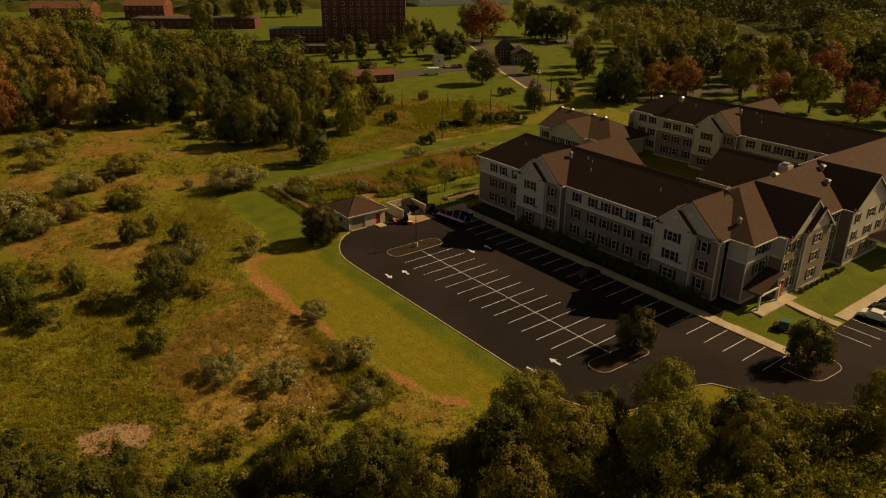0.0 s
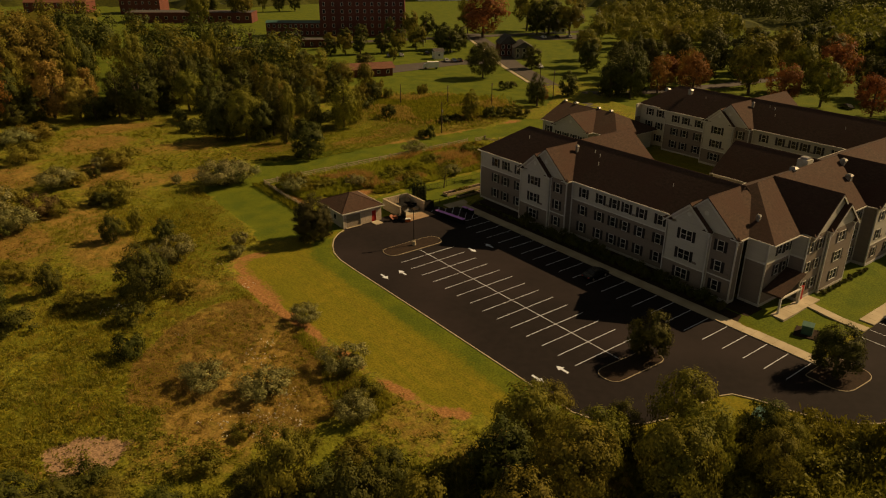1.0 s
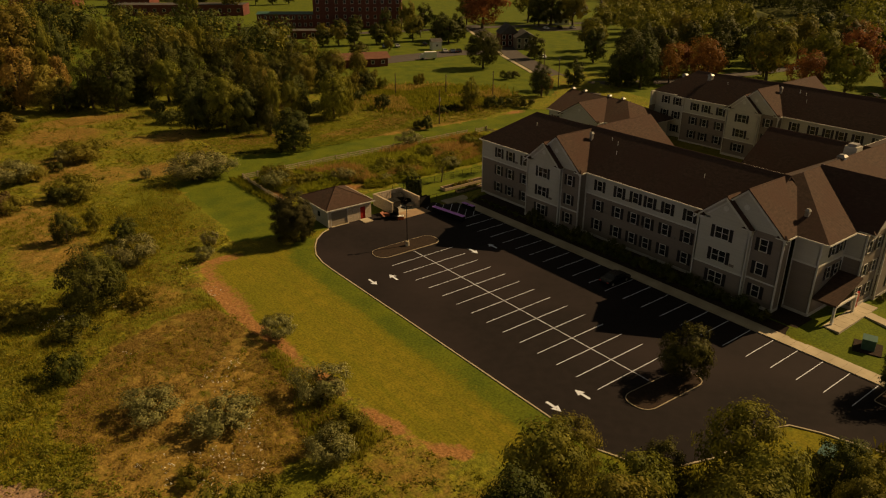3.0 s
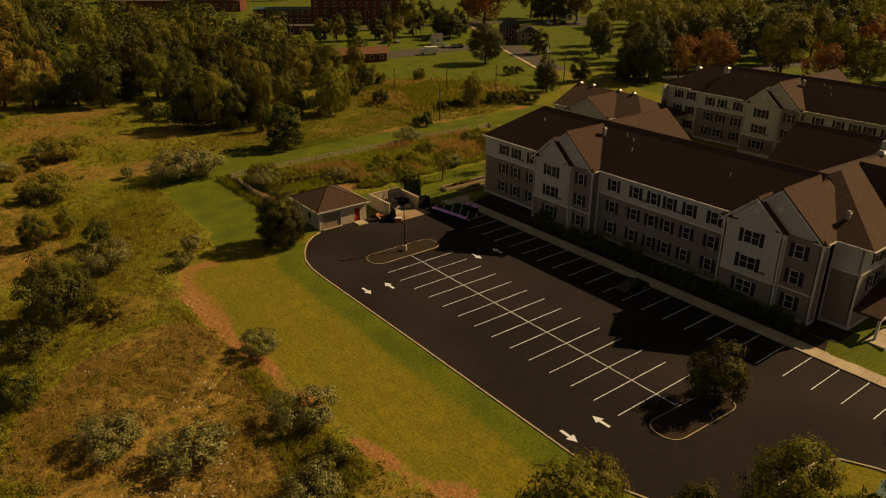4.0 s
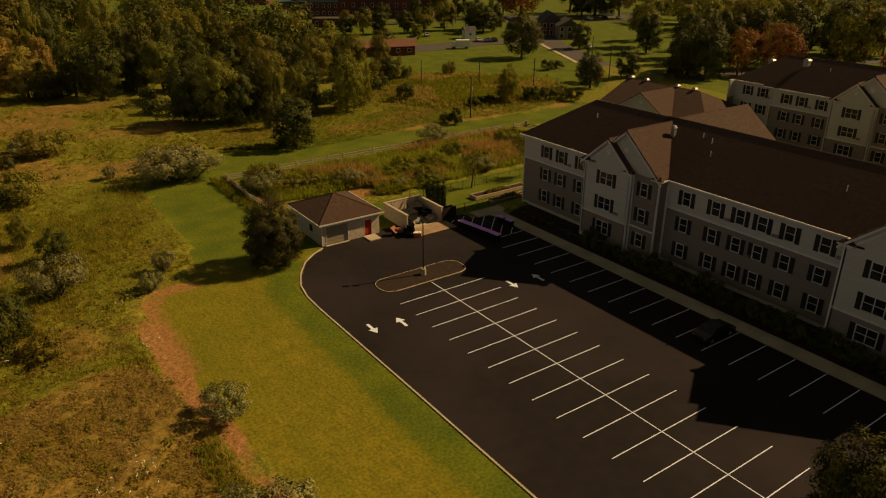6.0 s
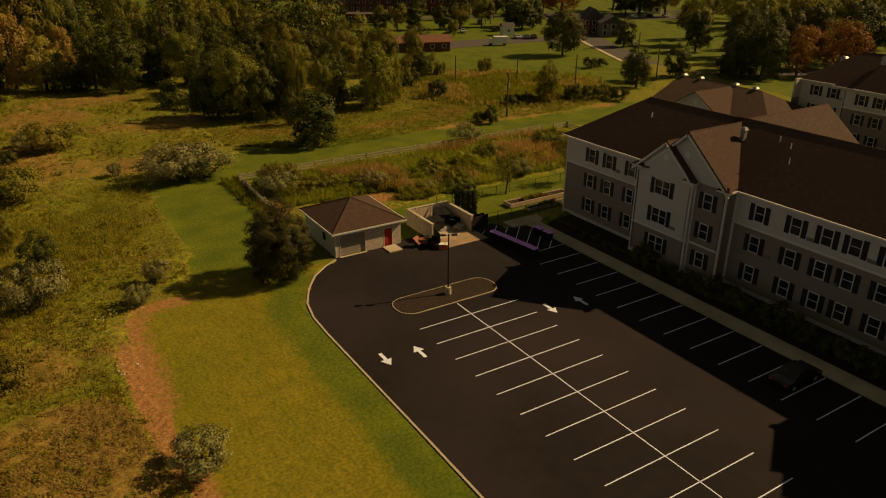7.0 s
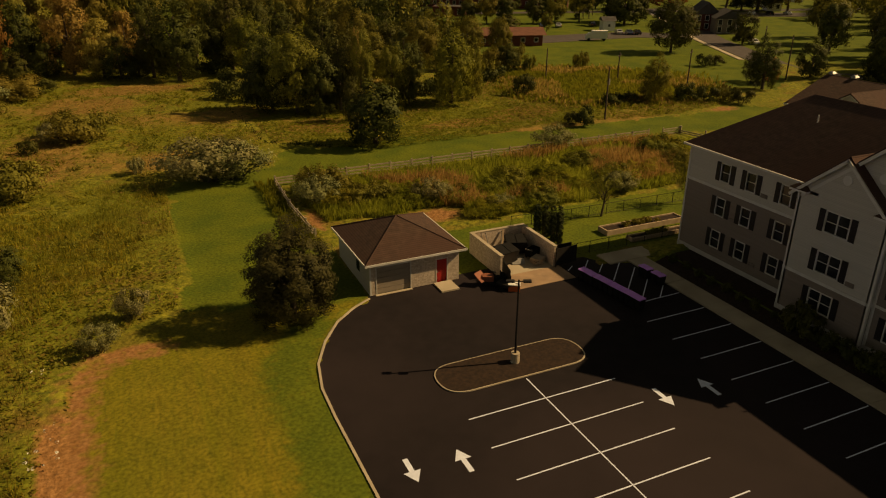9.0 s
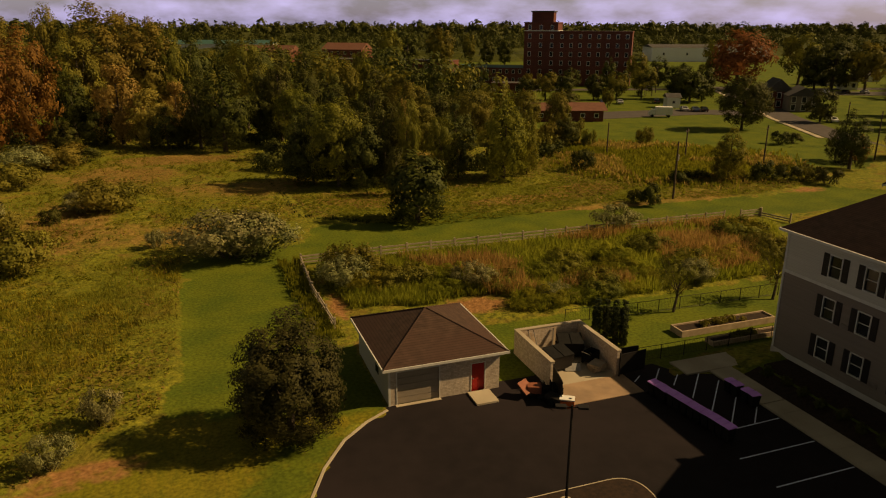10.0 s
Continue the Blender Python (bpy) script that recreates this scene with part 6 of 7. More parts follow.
# mowing machines before the bin store
mower = thing("ride_on_mower", (5.1, 15.9, 0.03), 70, "rusty red and black ride-on mower parked by the bin store", "mower")
put("deck", Shape().slab(rounded([(-0.7, -0.6), (0.7, -0.6), (0.7, 0.5), (-0.7, 0.5)], 0.2), 0.12, 0.32).mesh("deck", black_rubber), mower)
put("body", Shape().slab(rounded([(-0.4, 0.2), (0.4, 0.2), (0.35, 1.2), (-0.35, 1.2)], 0.15), 0.35, 0.85).mesh("body", rust_paint), mower)
put("seat", Shape().box(-0.25, 0.25, -0.45, 0.05, 0.6, 0.72).box(-0.25, 0.25, -0.5, -0.4, 0.7, 1.15).mesh("seat", black_rubber), mower)
put("steering_wheel", Shape().tube((0, 0.25, 0.85), (0, 0.15, 1.1), 0.02, 0.02, 6).tube((0, 0.14, 1.1), (0, 0.12, 1.14), 0.2, 0.2, 12).mesh("steering_wheel", black_rubber), mower)
for x, y, r in ((-0.5, -0.4, 0.28), (0.5, -0.4, 0.28), (-0.45, 0.95, 0.2), (0.45, 0.95, 0.2)):
    put("wheel", Shape().tube((x - 0.1, y, r), (x + 0.1, y, r), r, r, 14).mesh("wheel", black_rubber), mower)
put("grass_box", Shape().box(-0.45, 0.45, -1.3, -0.6, 0.3, 0.85).mesh("grass_box", black_rubber), mower)
chest = thing("equipment_box", (5.95, 14.1, 0.03), -32, "small orange box with a white lid", "box")
put("body", Shape().box(-0.5, 0.5, -0.32, 0.32, 0, 0.55).mesh("body", orange_paint), chest)
put("lid", Shape().box(-0.52, 0.52, -0.34, 0.34, 0.55, 0.63).mesh("lid", white_paint), chest)
cart = thing("hand_cart", (5.3, 14.7, 0.03), 30, "dark two-wheeled hand cart", "cart")
put("tray", Shape().slab(rounded([(-0.4, -0.6), (0.4, -0.6), (0.4, 0.6), (-0.4, 0.6)], 0.12), 0.3, 0.6).mesh("tray", dark_metal), cart)
for s in (-1, 1):
    put("wheel", Shape().tube((s * 0.42, 0, 0.22), (s * 0.5, 0, 0.22), 0.22, 0.22, 12).mesh("wheel", black_rubber), cart)
    put("handle", Shape().tube((s * 0.3, -0.55, 0.5), (s * 0.3, -1.2, 0.7), 0.025, 0.025, 6).mesh("handle", dark_metal), cart)
put("tailboard", Shape().add([(-0.5, 0.7, 0.1), (0.5, 0.7, 0.1), (0.5, 1.5, 0.75), (-0.5, 1.5, 0.75), (-0.5, 0.66, 0.16), (0.5, 0.66, 0.16), (0.5, 1.46, 0.81), (-0.5, 1.46, 0.81)], [(3, 2, 1, 0), (4, 5, 6, 7), (0, 1, 5, 4), (1, 2, 6, 5), (2, 3, 7, 6), (3, 0, 4, 7)]).mesh("tailboard", rust_paint), cart, pose(-0.5, 1.0, 0.3))
junk = thing("scrap_pile", label="loose boards and pipes leaning in the bin store", category="scrap")
for k, (x, y, a) in enumerate(((7.1, 22.0, 20), (7.7, 22.2, -15), (9.2, 22.1, 8))):
    put("board", Shape().box(-0.09, 0.09, -0.02, 0.02, 0, 1.5 + 0.2 * k).mesh("board", timber), junk, pose(x, y, 0.15, -12, a, 0))
def scrap_pole(x, y, dx, dy, length):
    ob = thing("scrap_pole", (x, y, 0.12), 0, "thin pale metal pole leaning in the bin store", "pole")
    put("tube", Shape().tube((0, 0, 0), (dx, dy, length), 0.045, 0.045, 8).mesh("tube", bright_metal), ob)
    put("end_cap", Shape().tube((dx, dy, length), (dx * 1.03, dy * 1.03, length * 1.03), 0.06, 0.05, 8).mesh("end_cap", black_rubber), ob)


for x, y, dx, dy, length in ((7.3, 21.6, -0.5, 0.4, 2.1), (7.7, 21.7, -0.3, 0.5, 1.9), (9.0, 22.0, 0.3, 0.5, 1.7)):
    scrap_pole(x, y, dx, dy, length)


def scrap_sheet(x, y, turn, tilt, w, h, material, label):
    """A bent sheet with a folded rim, leaning back."""
    ob = thing("scrap_sheet", (x, y, 0.12), turn, label, "scrap panel")
    m = pose(0, 0, 0, tilt, 0, 0)
    put("panel", Shape().box(-w / 2, w / 2, -0.015, 0.015, 0.0, h).mesh("panel", material), ob, m)
    put("rim", Shape().box(-w / 2, w / 2, -0.05, -0.018, h - 0.07, h).mesh("rim", dark_metal), ob, m)


scrap_sheet(11.2, 20.6, 25, -38, 1.3, 1.1, bright_metal, "dented grey metal sheet leaning in the bin store")
scrap_sheet(11.9, 19.9, 60, -48, 1.1, 0.9, grey_timber, "weathered board leaning in the bin store")
scrap_sheet(8.9, 18.4, -20, -62, 1.2, 0.8, bright_metal, "bent pale metal panel among the rubbish")
cart = thing("rubbish_cart", (10.9, 19.3, 0.12), 24, "black open rubbish cart on small wheels", "cart")
put("tub", Shape().box(-0.62, 0.62, -0.42, 0.42, 0.22, 0.30).box(-0.62, -0.57, -0.42, 0.42, 0.30, 0.95).box(0.57, 0.62, -0.42, 0.42, 0.30, 0.95).box(-0.57, 0.57, -0.42, -0.37, 0.30, 0.95).box(-0.57, 0.57, 0.37, 0.42, 0.30, 0.95).mesh("tub", black_rubber), cart)
for cx, cy in ((-0.5, -0.36), (0.5, -0.36), (-0.5, 0.36), (0.5, 0.36)):
    put("wheel", Shape().tube((cx, cy - 0.04, 0.11), (cx, cy + 0.04, 0.11), 0.11, 0.11, 12).mesh("wheel", dark_metal), cart)
put("handle", Shape().tube((-0.72, -0.36, 1.0), (-0.72, 0.36, 1.0), 0.025, 0.025, 8).tube((-0.62, -0.36, 0.88), (-0.72, -0.36, 1.0), 0.022, 0.022, 6).tube((-0.62, 0.36, 0.88), (-0.72, 0.36, 1.0), 0.022, 0.022, 6).mesh("handle", bright_metal), cart)
pallets = thing("discarded_pallet_stack", label="stack of grey timber pallets in the bin store", category="pallet")
for k in range(4):
    put("pallet", Shape().box(-0.6, 0.6, -0.5, 0.5, 0.02 + 0.14 * k, 0.13 + 0.14 * k).mesh("pallet", grey_timber), pallets, pose(10.7, 18.0, 0.15, 0, 0, 10 * k))
drain = thing("transformer_box", (25.6, -53.0, 0), 20, "square grey-green transformer box on a mulched pad", "utility box")
put("pad", Shape().box(-1.5, 1.5, -1.5, 1.5, -0.1, 0.12).mesh("pad", mulch), drain)
put("cabinet", Shape().slab(rounded([(-0.75, -0.7), (0.75, -0.7), (0.75, 0.7), (-0.75, 0.7)], 0.08, 2), 0.12, 1.35).mesh("cabinet", teal_metal), drain)
put("lid", Shape().box(-0.8, 0.8, -0.75, 0.75, 1.35, 1.43).mesh("lid", teal_metal), drain)
box2 = thing("utility_box", (2.4, -59.6, 0), 10, "low teal utility cabinet under the trees", "utility box")
put("cabinet", Shape().slab(rounded([(-1.2, -0.6), (1.2, -0.6), (1.2, 0.6), (-1.2, 0.6)], 0.1, 2), 0, 1.2).mesh("cabinet", teal_metal), box2)


# ---------------------------------------------------------------- cars
def car(x, y, turn, paint, label, tall=0.0, length=4.6):
    c = thing("car", (x, y, 0.03), turn, label, "car")
    L, W, H = length / 2, 0.9, 1.42 + tall
    prof = [(-L, 0.35), (-L, 0.75), (-L + 0.15, 0.92), (-1.55, 0.98), (-0.75, H), (0.75 - 0.2 * (tall > 0), H), (1.35, 1.0), (L - 0.25, 0.9), (L, 0.7), (L, 0.35)]
    if tall:
        prof[2:5] = [(-L + 0.08, 1.0), (-L + 0.15, 1.05), (-L + 0.5, H)]
    n_ = len(prof)
    v = [(s * (W if z < 1.05 else W - 0.17), y_, z) for s in (-1, 1) for y_, z in prof]
    put("body", mesh_of("body", v, [tuple(range(n_)), tuple(range(2 * n_ - 1, n_ - 1, -1))] + [(i, n_ + i, n_ + (i + 1) % n_, (i + 1) % n_) for i in range(n_)], paint), c)
    for a, b in ((prof[3], prof[4]), (prof[6], prof[5])):
        ym, zm = (a[0] + b[0]) / 2, (a[1] + b[1]) / 2
        dy, dz = b[0] - a[0], b[1] - a[1]
        q = [(-0.66, a[0] + 0.1 * dy, a[1] + 0.1 * dz + 0.02), (0.66, a[0] + 0.1 * dy, a[1] + 0.1 * dz + 0.02), (0.6, b[0] - 0.1 * dy, b[1] - 0.1 * dz + 0.02), (-0.6, b[0] - 0.1 * dy, b[1] - 0.1 * dz + 0.02)]
        if tall and a == prof[3] and dy < 0.5:
            q = [(p[0], p[1] - 0.03, p[2]) for p in q]
        put("windscreen", mesh_of("windscreen", q + [(p[0], p[1], p[2] - 0.015) for p in q], [(0, 1, 2, 3), (7, 6, 5, 4), (0, 4, 5, 1), (1, 5, 6, 2), (2, 6, 7, 3), (3, 7, 4, 0)], glass), c)
    for s in (-1, 1):
        put("side_window", Shape().box(*sorted((s * (W - 0.13), s * (W - 0.10))), -0.9, 0.85, 1.02, H - 0.1).mesh("side_window", glass), c)
        for yw in (-L + 0.9, L - 0.9):
            w = put("wheel", Shape().tube((s * (W - 0.2), yw, 0.32), (s * (W + 0.01), yw, 0.32), 0.32, 0.32, 14).mesh("wheel", black_rubber), c)
            put("rim", Shape().tube((s * (W + 0.01), yw, 0.32), (s * (W + 0.025), yw, 0.32), 0.2, 0.19, 12).mesh("rim", bright_metal), w)
        put("headlight", Shape().box(s * 0.6 - 0.18, s * 0.6 + 0.18, L - 0.06, L + 0.012, 0.62, 0.76).mesh("headlight", white_paint), c)
        put("tail_light", Shape().box(s * 0.65 - 0.15, s * 0.65 + 0.15, -L - 0.012, -L + 0.05, 0.66, 0.8).mesh("tail_light", red_paint), c)
    return c


car_black = surface("car_black", (0.008, 0.008, 0.009), (0.012, 0.012, 0.013), 2.0, 0.2, spec=0.6)
car_white = surface("car_white", (0.70, 0.70, 0.70), (0.74, 0.74, 0.74), 2.0, 0.25, spec=0.6)
car_silver = surface("car_silver", (0.30, 0.31, 0.32), (0.36, 0.37, 0.38), 2.0, 0.25, spec=0.6)
car_blue = surface("car_blue", (0.03, 0.05, 0.10), (0.04, 0.06, 0.12), 2.0, 0.25, spec=0.6)
car(15.9, -23.6, -90, car_black, "black saloon parked in the building's shade")
car(39.2, -59.9, 8, car_white, "white saloon parked by the entrance lawn")
car(42.3, -60.0, 3, car_black, "black saloon parked beside a white one")
car(45.4, -60.2, 0, car_black, "dark hatchback parked by the entrance lawn", 0.25)
car(48.6, -60.0, 0, car_silver, "silver saloon parked by the entrance lawn")
for x, y, p, text in ((127.3, 159.3, car_silver, "silver car parked by the far lawn"), (129.6, 157.0, car_blue, "dark blue car parked by the far lawn"), (132.1, 156.2, car_black, "black car parked by the far lawn"), (114.6, 184.8, car_blue, "dark car in the town car park"), (120, 183.1, car_silver, "silver car in the town car park"), (132.6, 180.9, car_black, "black car in the town car park"), (148.7, 124.3, car_white, "white car on the town road"), (217, 190.8, car_white, "white car parked beyond the road"), (223.7, 187.7, car_black, "black car parked beyond the road"), (230, 184.5, car_silver, "grey car parked beyond the road"), (173.3, 11.4, car_black, "dark car under the orange trees")):
    car(x, y, -25, p, text)
truck = thing("box_truck", (111.0, 148.7, 0.03), 62, "white box truck parked at the lawn's edge", "truck")
put("box", Shape().box(-1.1, 1.1, -3.2, 1.4, 0.7, 2.9).mesh("box", white_paint), truck)
put("cab", Shape().add([(-1, 1.5, 0.5), (1, 1.5, 0.5), (1, 3.2, 0.5), (-1, 3.2, 0.5), (-1, 1.5, 2.2), (1, 1.5, 2.2), (1, 2.4, 2.2), (-1, 2.4, 2.2), (-1, 3.2, 1.3), (1, 3.2, 1.3)], [(3, 2, 1, 0), (0, 1, 5, 4), (4, 5, 6, 7), (7, 6, 9, 8), (8, 9, 2, 3), (1, 2, 9, 6, 5), (0, 4, 7, 8, 3)]).mesh("cab", white_paint), truck)
for s in (-1, 1):
    for yw in (-2.2, 2.3):
        put("wheel", Shape().tube((s * 0.8, yw, 0.42), (s * 1.08, yw, 0.42), 0.42, 0.42, 12).mesh("wheel", black_rubber), truck)


# ---------------------------------------------------------------- poles
def utility_pole(x, y, h, arms, label):
    p = thing("utility_pole", (x, y, 0), 35, label, "utility pole", "wooden poles across the marsh")
    put("pole", Shape().tube((0, 0, -0.5), (0.05, 0, h), 0.17, 0.11, 9).mesh("pole", pole_wood), p)
    if arms:
        put("crossarm", Shape().box(-1.1, 1.1, -0.06, 0.06, h - 0.7, h - 0.58).mesh("crossarm", pole_wood), p)
        for s in (-0.9, 0.9):
            put("insulator", Shape().tube((s, 0, h - 0.58), (s, 0, h - 0.38), 0.06, 0.04, 6).mesh("insulator", bright_metal), p)
    return p


utility_pole(62.8, 99.8, 6.5, False, "plain dark wooden pole in the marsh")
tp = utility_pole(50.8, 62.4, 8.9, False, "dark wooden pole with a transformer can")
put("transformer_can", Shape().tube((0.35, 0, 6.0), (0.35, 0, 6.9), 0.22, 0.22, 10).mesh("transformer_can", bright_metal), tp)
utility_pole(75.8, 92.0, 5.9, True, "dark wooden pole with a crossarm in the marsh")
utility_pole(83.9, 79.8, 7.7, True, "dark wooden pole with a crossarm beside the lawn")
utility_pole(108.9, 77.4, 9.5, True, "dark wooden pole with a crossarm beside the road")
utility_pole(117.5, 92.5, 9.5, True, "dark wooden pole with a crossarm beside the road")
utility_pole(136.5, 138.0, 9.5, True, "dark wooden pole with a crossarm beside the road")
utility_pole(155.7, 213.4, 10, True, "dark wooden pole with a crossarm beside the cross road")

# ---------------------------------------------------------------- roads and the town
def road_strip(name, line, width, material, label, z=0.06):
    return tagged(put(name, Shape().strip(line, width, -0.1, z).mesh(name, material)), label, "road", kind="structure")


road_strip("road", [(198, 228), (166, 171), (145, 137), (128, 102), (118, 81), (108, 62)], 8.0, old_asphalt, "grey town road running past the marsh")
road_strip("road", [(119, 80), (143, 66), (172.4, 57.9), (202.7, 53.1), (250.1, 38.8), (339.8, -3.3)], 6.5, old_asphalt, "grey lane through the park", 0.07)
road_strip("road", [(40.3, 258.5), (100.6, 243), (156.2, 228.8), (228.3, 206.5), (358.1, 170)], 8.0, old_asphalt, "grey cross road before the brick tower", 0.08)
tagged(put("town_car_park", Shape().slab([(88, 150), (127, 150), (141, 141), (148, 150), (133, 163), (95, 165)], -0.1, 0.05).mesh("town_car_park", old_asphalt)), "worn grey town car park", "parking lot", kind="structure")
tagged(put("town_car_park", Shape().slab([(209.2, 186.2), (238.2, 173.8), (246.2, 187.1), (216.9, 201.8)], -0.1, 0.05).mesh("town_car_park", old_asphalt)), "small grey car park by the houses", "parking lot", kind="structure")
road_strip("pavement", [(192, 228), (160, 171), (139.5, 137), (122.5, 103)], 1.4, concrete, "pale pavement beside the town road", 0.12)
road_strip("pavement", [(60.9, 255), (73.5, 241.3), (81.8, 231.6)], 2.0, concrete, "pale path across the town green", 0.12)


def block(name, x, y, turn, w, d, h, wall, roof_material, storeys, columns, label, category="building", pitched=0.0, win=(1.1, 1.6), over=0.4):
    """A plain building from its front left corner; its front runs w along its own x."""
    b = thing(name, (x, y, 0), turn, label, category)
    put("wall", Shape().box(0, w, 0, d, -0.5, h).mesh("wall", wall), b)
    if pitched:
        v = [(-over, -over, h), (w + over, -over, h), (w + over, d + over, h), (-over, d + over, h)]
        if w >= d:
            v += [(-over, d / 2, h + pitched), (w + over, d / 2, h + pitched)]
            f = [(0, 1, 5, 4), (1, 2, 5), (2, 3, 4, 5), (3, 0, 4), (3, 2, 1, 0)]
        else:
            v += [(w / 2, -over, h + pitched), (w / 2, d + over, h + pitched)]
            f = [(0, 1, 4), (1, 2, 5, 4), (2, 3, 5), (3, 0, 4, 5), (3, 2, 1, 0)]
        put("roof", mesh_of("roof", v, f, roof_material), b)
    else:
        put("parapet", Shape().box(-0.2, w + 0.2, -0.2, d + 0.2, h, h + 0.5).mesh("parapet", wall), b)
        put("roof", Shape().box(0.2, w - 0.2, 0.2, d - 0.2, h + 0.5, h + 0.56).mesh("roof", roof_material), b)
    fr = ring(Shape(), win[0], win[1], 0.14, -0.08, 0.02).mesh("window", trim_white)
    pn = Shape().box(-win[0] / 2, win[0] / 2, -0.03, 0.02, -win[1] / 2, win[1] / 2).mesh("pane", glass)
    step = h / max(1, storeys)
    for s in range(storeys):
        for k in range(columns):
            wob = put("window", fr, b, pose((k + 0.5) * w / columns, 0, s * step + step * 0.55))
            put("pane", pn, wob)
    return b


TURN_T = -36.0
tower = block("brick_tower", 124.5, 266.0, TURN_T, 14.3, 15, 25.5, brick_red, roof_grey, 7, 3, "tall dark red brick tower block with pale window frames", win=(1.1, 1.7))
put("penthouse", Shape().box(2.5, 11.8, 3.5, 11.5, 25.5, 30.1).mesh("penthouse", brick_red), tower)
put("penthouse_roof", Shape().box(2.1, 12.2, 3.1, 11.9, 30.1, 30.6).mesh("penthouse_roof", roof_grey), tower)
put("cornice", Shape().box(-0.3, 14.6, -0.3, 15.3, 22.3, 22.7).mesh("cornice", trim_white), tower)
c_, s_ = math.cos(radians(TURN_T)), math.sin(radians(TURN_T))
block("brick_block", 124.5 + 14.3 * c_, 266.0 + 14.3 * s_, TURN_T, 30.8, 14, 21.9, brick_red, roof_grey, 6, 8, "long six-storey red brick block beside the tower", win=(1.1, 1.6))
block("brick_wing", 124.5 - 28.9 * c_, 266.0 - 28.9 * s_, TURN_T, 28.9, 10, 6.9, brick_red, teal_metal, 2, 10, "low two-storey brick wing with a greenish roof edge", pitched=1.0, win=(1.0, 1.4))
block("shop_building", 72.3, 151.2, -18.5, 18.8, 9, 3.0, brick_red, roof_red, 1, 5, "low brown building with a rusty shingle roof", pitched=1.7, win=(1.0, 1.0), over=1.0)
block("flat_shop", 95.9, 235.3, -35, 12.4, 8.2, 3.1, brick_red, roof_grey, 1, 3, "low flat-roofed building among trees")
block("shed", 127.1, 167.5, -20, 4.1, 4.1, 3.3, white_paint, roof_grey, 1, 1, "small white shed with a dark roof", "shed", pitched=1.2, win=(0.7, 0.7))
block("house", 156.6, 157.7, -30, 8.0, 10, 5.2, brick_red, roof_grey, 2, 3, "dark red gabled house with white trim", "house", pitched=3.8)
block("house", 156.5, 148.1, -34, 8.6, 11, 4.6, siding_tan, roof_grey, 2, 3, "weathered grey two-storey house beside the road", "house", pitched=2.6)
block("house", 235.5, 200.5, -34, 6, 7, 3.4, white_paint, roof_grey, 1, 2, "small white cottage among the trees", "house", pitched=2.2)
block("brick_chimney_stack", 68.5, 229.8, -20, 1.4, 1.4, 8.5, brick_red, roof_grey, 1, 1, "freestanding square red brick stack", "chimney", win=(0.3, 0.3))
block("bungalow", 240.7, 223.3, -35, 14.9, 8.5, 3.2, white_paint, roof_grey, 1, 4, "small white bungalow with grey roof", "house", pitched=2.0)
block("bungalow", 322.6, 244.5, -35, 12.9, 9.7, 3.4, white_paint, roof_grey, 1, 3, "white bungalow with a pale roof", "house", pitched=2.0)
block("bungalow", 280.7, 234.4, -35, 10.7, 8.6, 3.2, white_paint, roof_grey, 1, 3, "small pale house by the wood", "house", pitched=2.0)
block("white_warehouse", 300, 420, -22, 82, 30, 9.6, white_paint, roof_grey, 1, 5, "large white warehouse behind the trees", "warehouse", pitched=2.0)
block("brick_hall", 58.9, 392.5, -36, 76.8, 16.6, 5.7, brick_red, roof_grey, 1, 14, "long low flat-roofed brick hall", win=(1.6, 1.6))
block("brick_hall", 71.4, 450.9, -36, 27.1, 18.8, 9.4, brick_red, roof_red, 2, 6, "brick hall with a red roof", pitched=4.0)
block("brick_hall", 19.4, 491.3, -36, 41.7, 16.7, 7.3, brick_red, roof_red, 2, 8, "brick hall with a rust-red roof", pitched=4.0)
block("white_warehouse", -26.8, 656.7, -15, 92.2, 30.7, 8.2, white_paint, teal_metal, 1, 8, "far white building with a green roof", "warehouse", pitched=3.0)
gz_ = thing("gazebo", (144.3, 203.7, 0), 0, "dark open park gazebo", "gazebo")
for k in range(6):
    a = k * math.pi / 3
    put("post", Shape().tube((2.6 * math.cos(a), 2.6 * math.sin(a), 0), (2.6 * math.cos(a), 2.6 * math.sin(a), 2.6), 0.1, 0.1, 6).mesh("post", pole_wood), gz_)
put("roof", Shape().tube((0, 0, 2.6), (0, 0, 4.6), 3.4, 0.1, 6).mesh("roof", roof_grey), gz_)

# ---------------------------------------------------------------- meadow growth
def blades(rng, x, y, z, count, low, high, width):
    """Upright leaning blades in tufts at given places."""
    k = len(x)
    ids = np.repeat(np.arange(k), count)
    m = len(ids)
    px = x[ids] + rng.normal(scale=0.16, size=m)
    py = y[ids] + rng.normal(scale=0.16, size=m)
    hgt = rng.uniform(low, high, m) * np.repeat(rng.uniform(0.6, 1.25, k), count)
    ang = rng.uniform(0, 2 * np.pi, m)
    lean = rng.uniform(0.05, 0.5, m) * hgt
    la = rng.uniform(0, 2 * np.pi, m)
    w = rng.uniform(0.6, 1.3, m) * width
    dx, dy = np.cos(ang) * w, np.sin(ang) * w
    base = np.stack([px, py, z[ids] - 0.05], 1)
    tip = base + np.stack([np.cos(la) * lean, np.sin(la) * lean, hgt], 1)
    mid = base * 0.45 + tip * 0.55 + np.stack([np.zeros(m), np.zeros(m), 0.08 * hgt], 1)
    side = np.stack([dx, dy, np.zeros(m)], 1)
    return np.stack([base - side * 0.4, mid + side, tip, mid - side], 1)


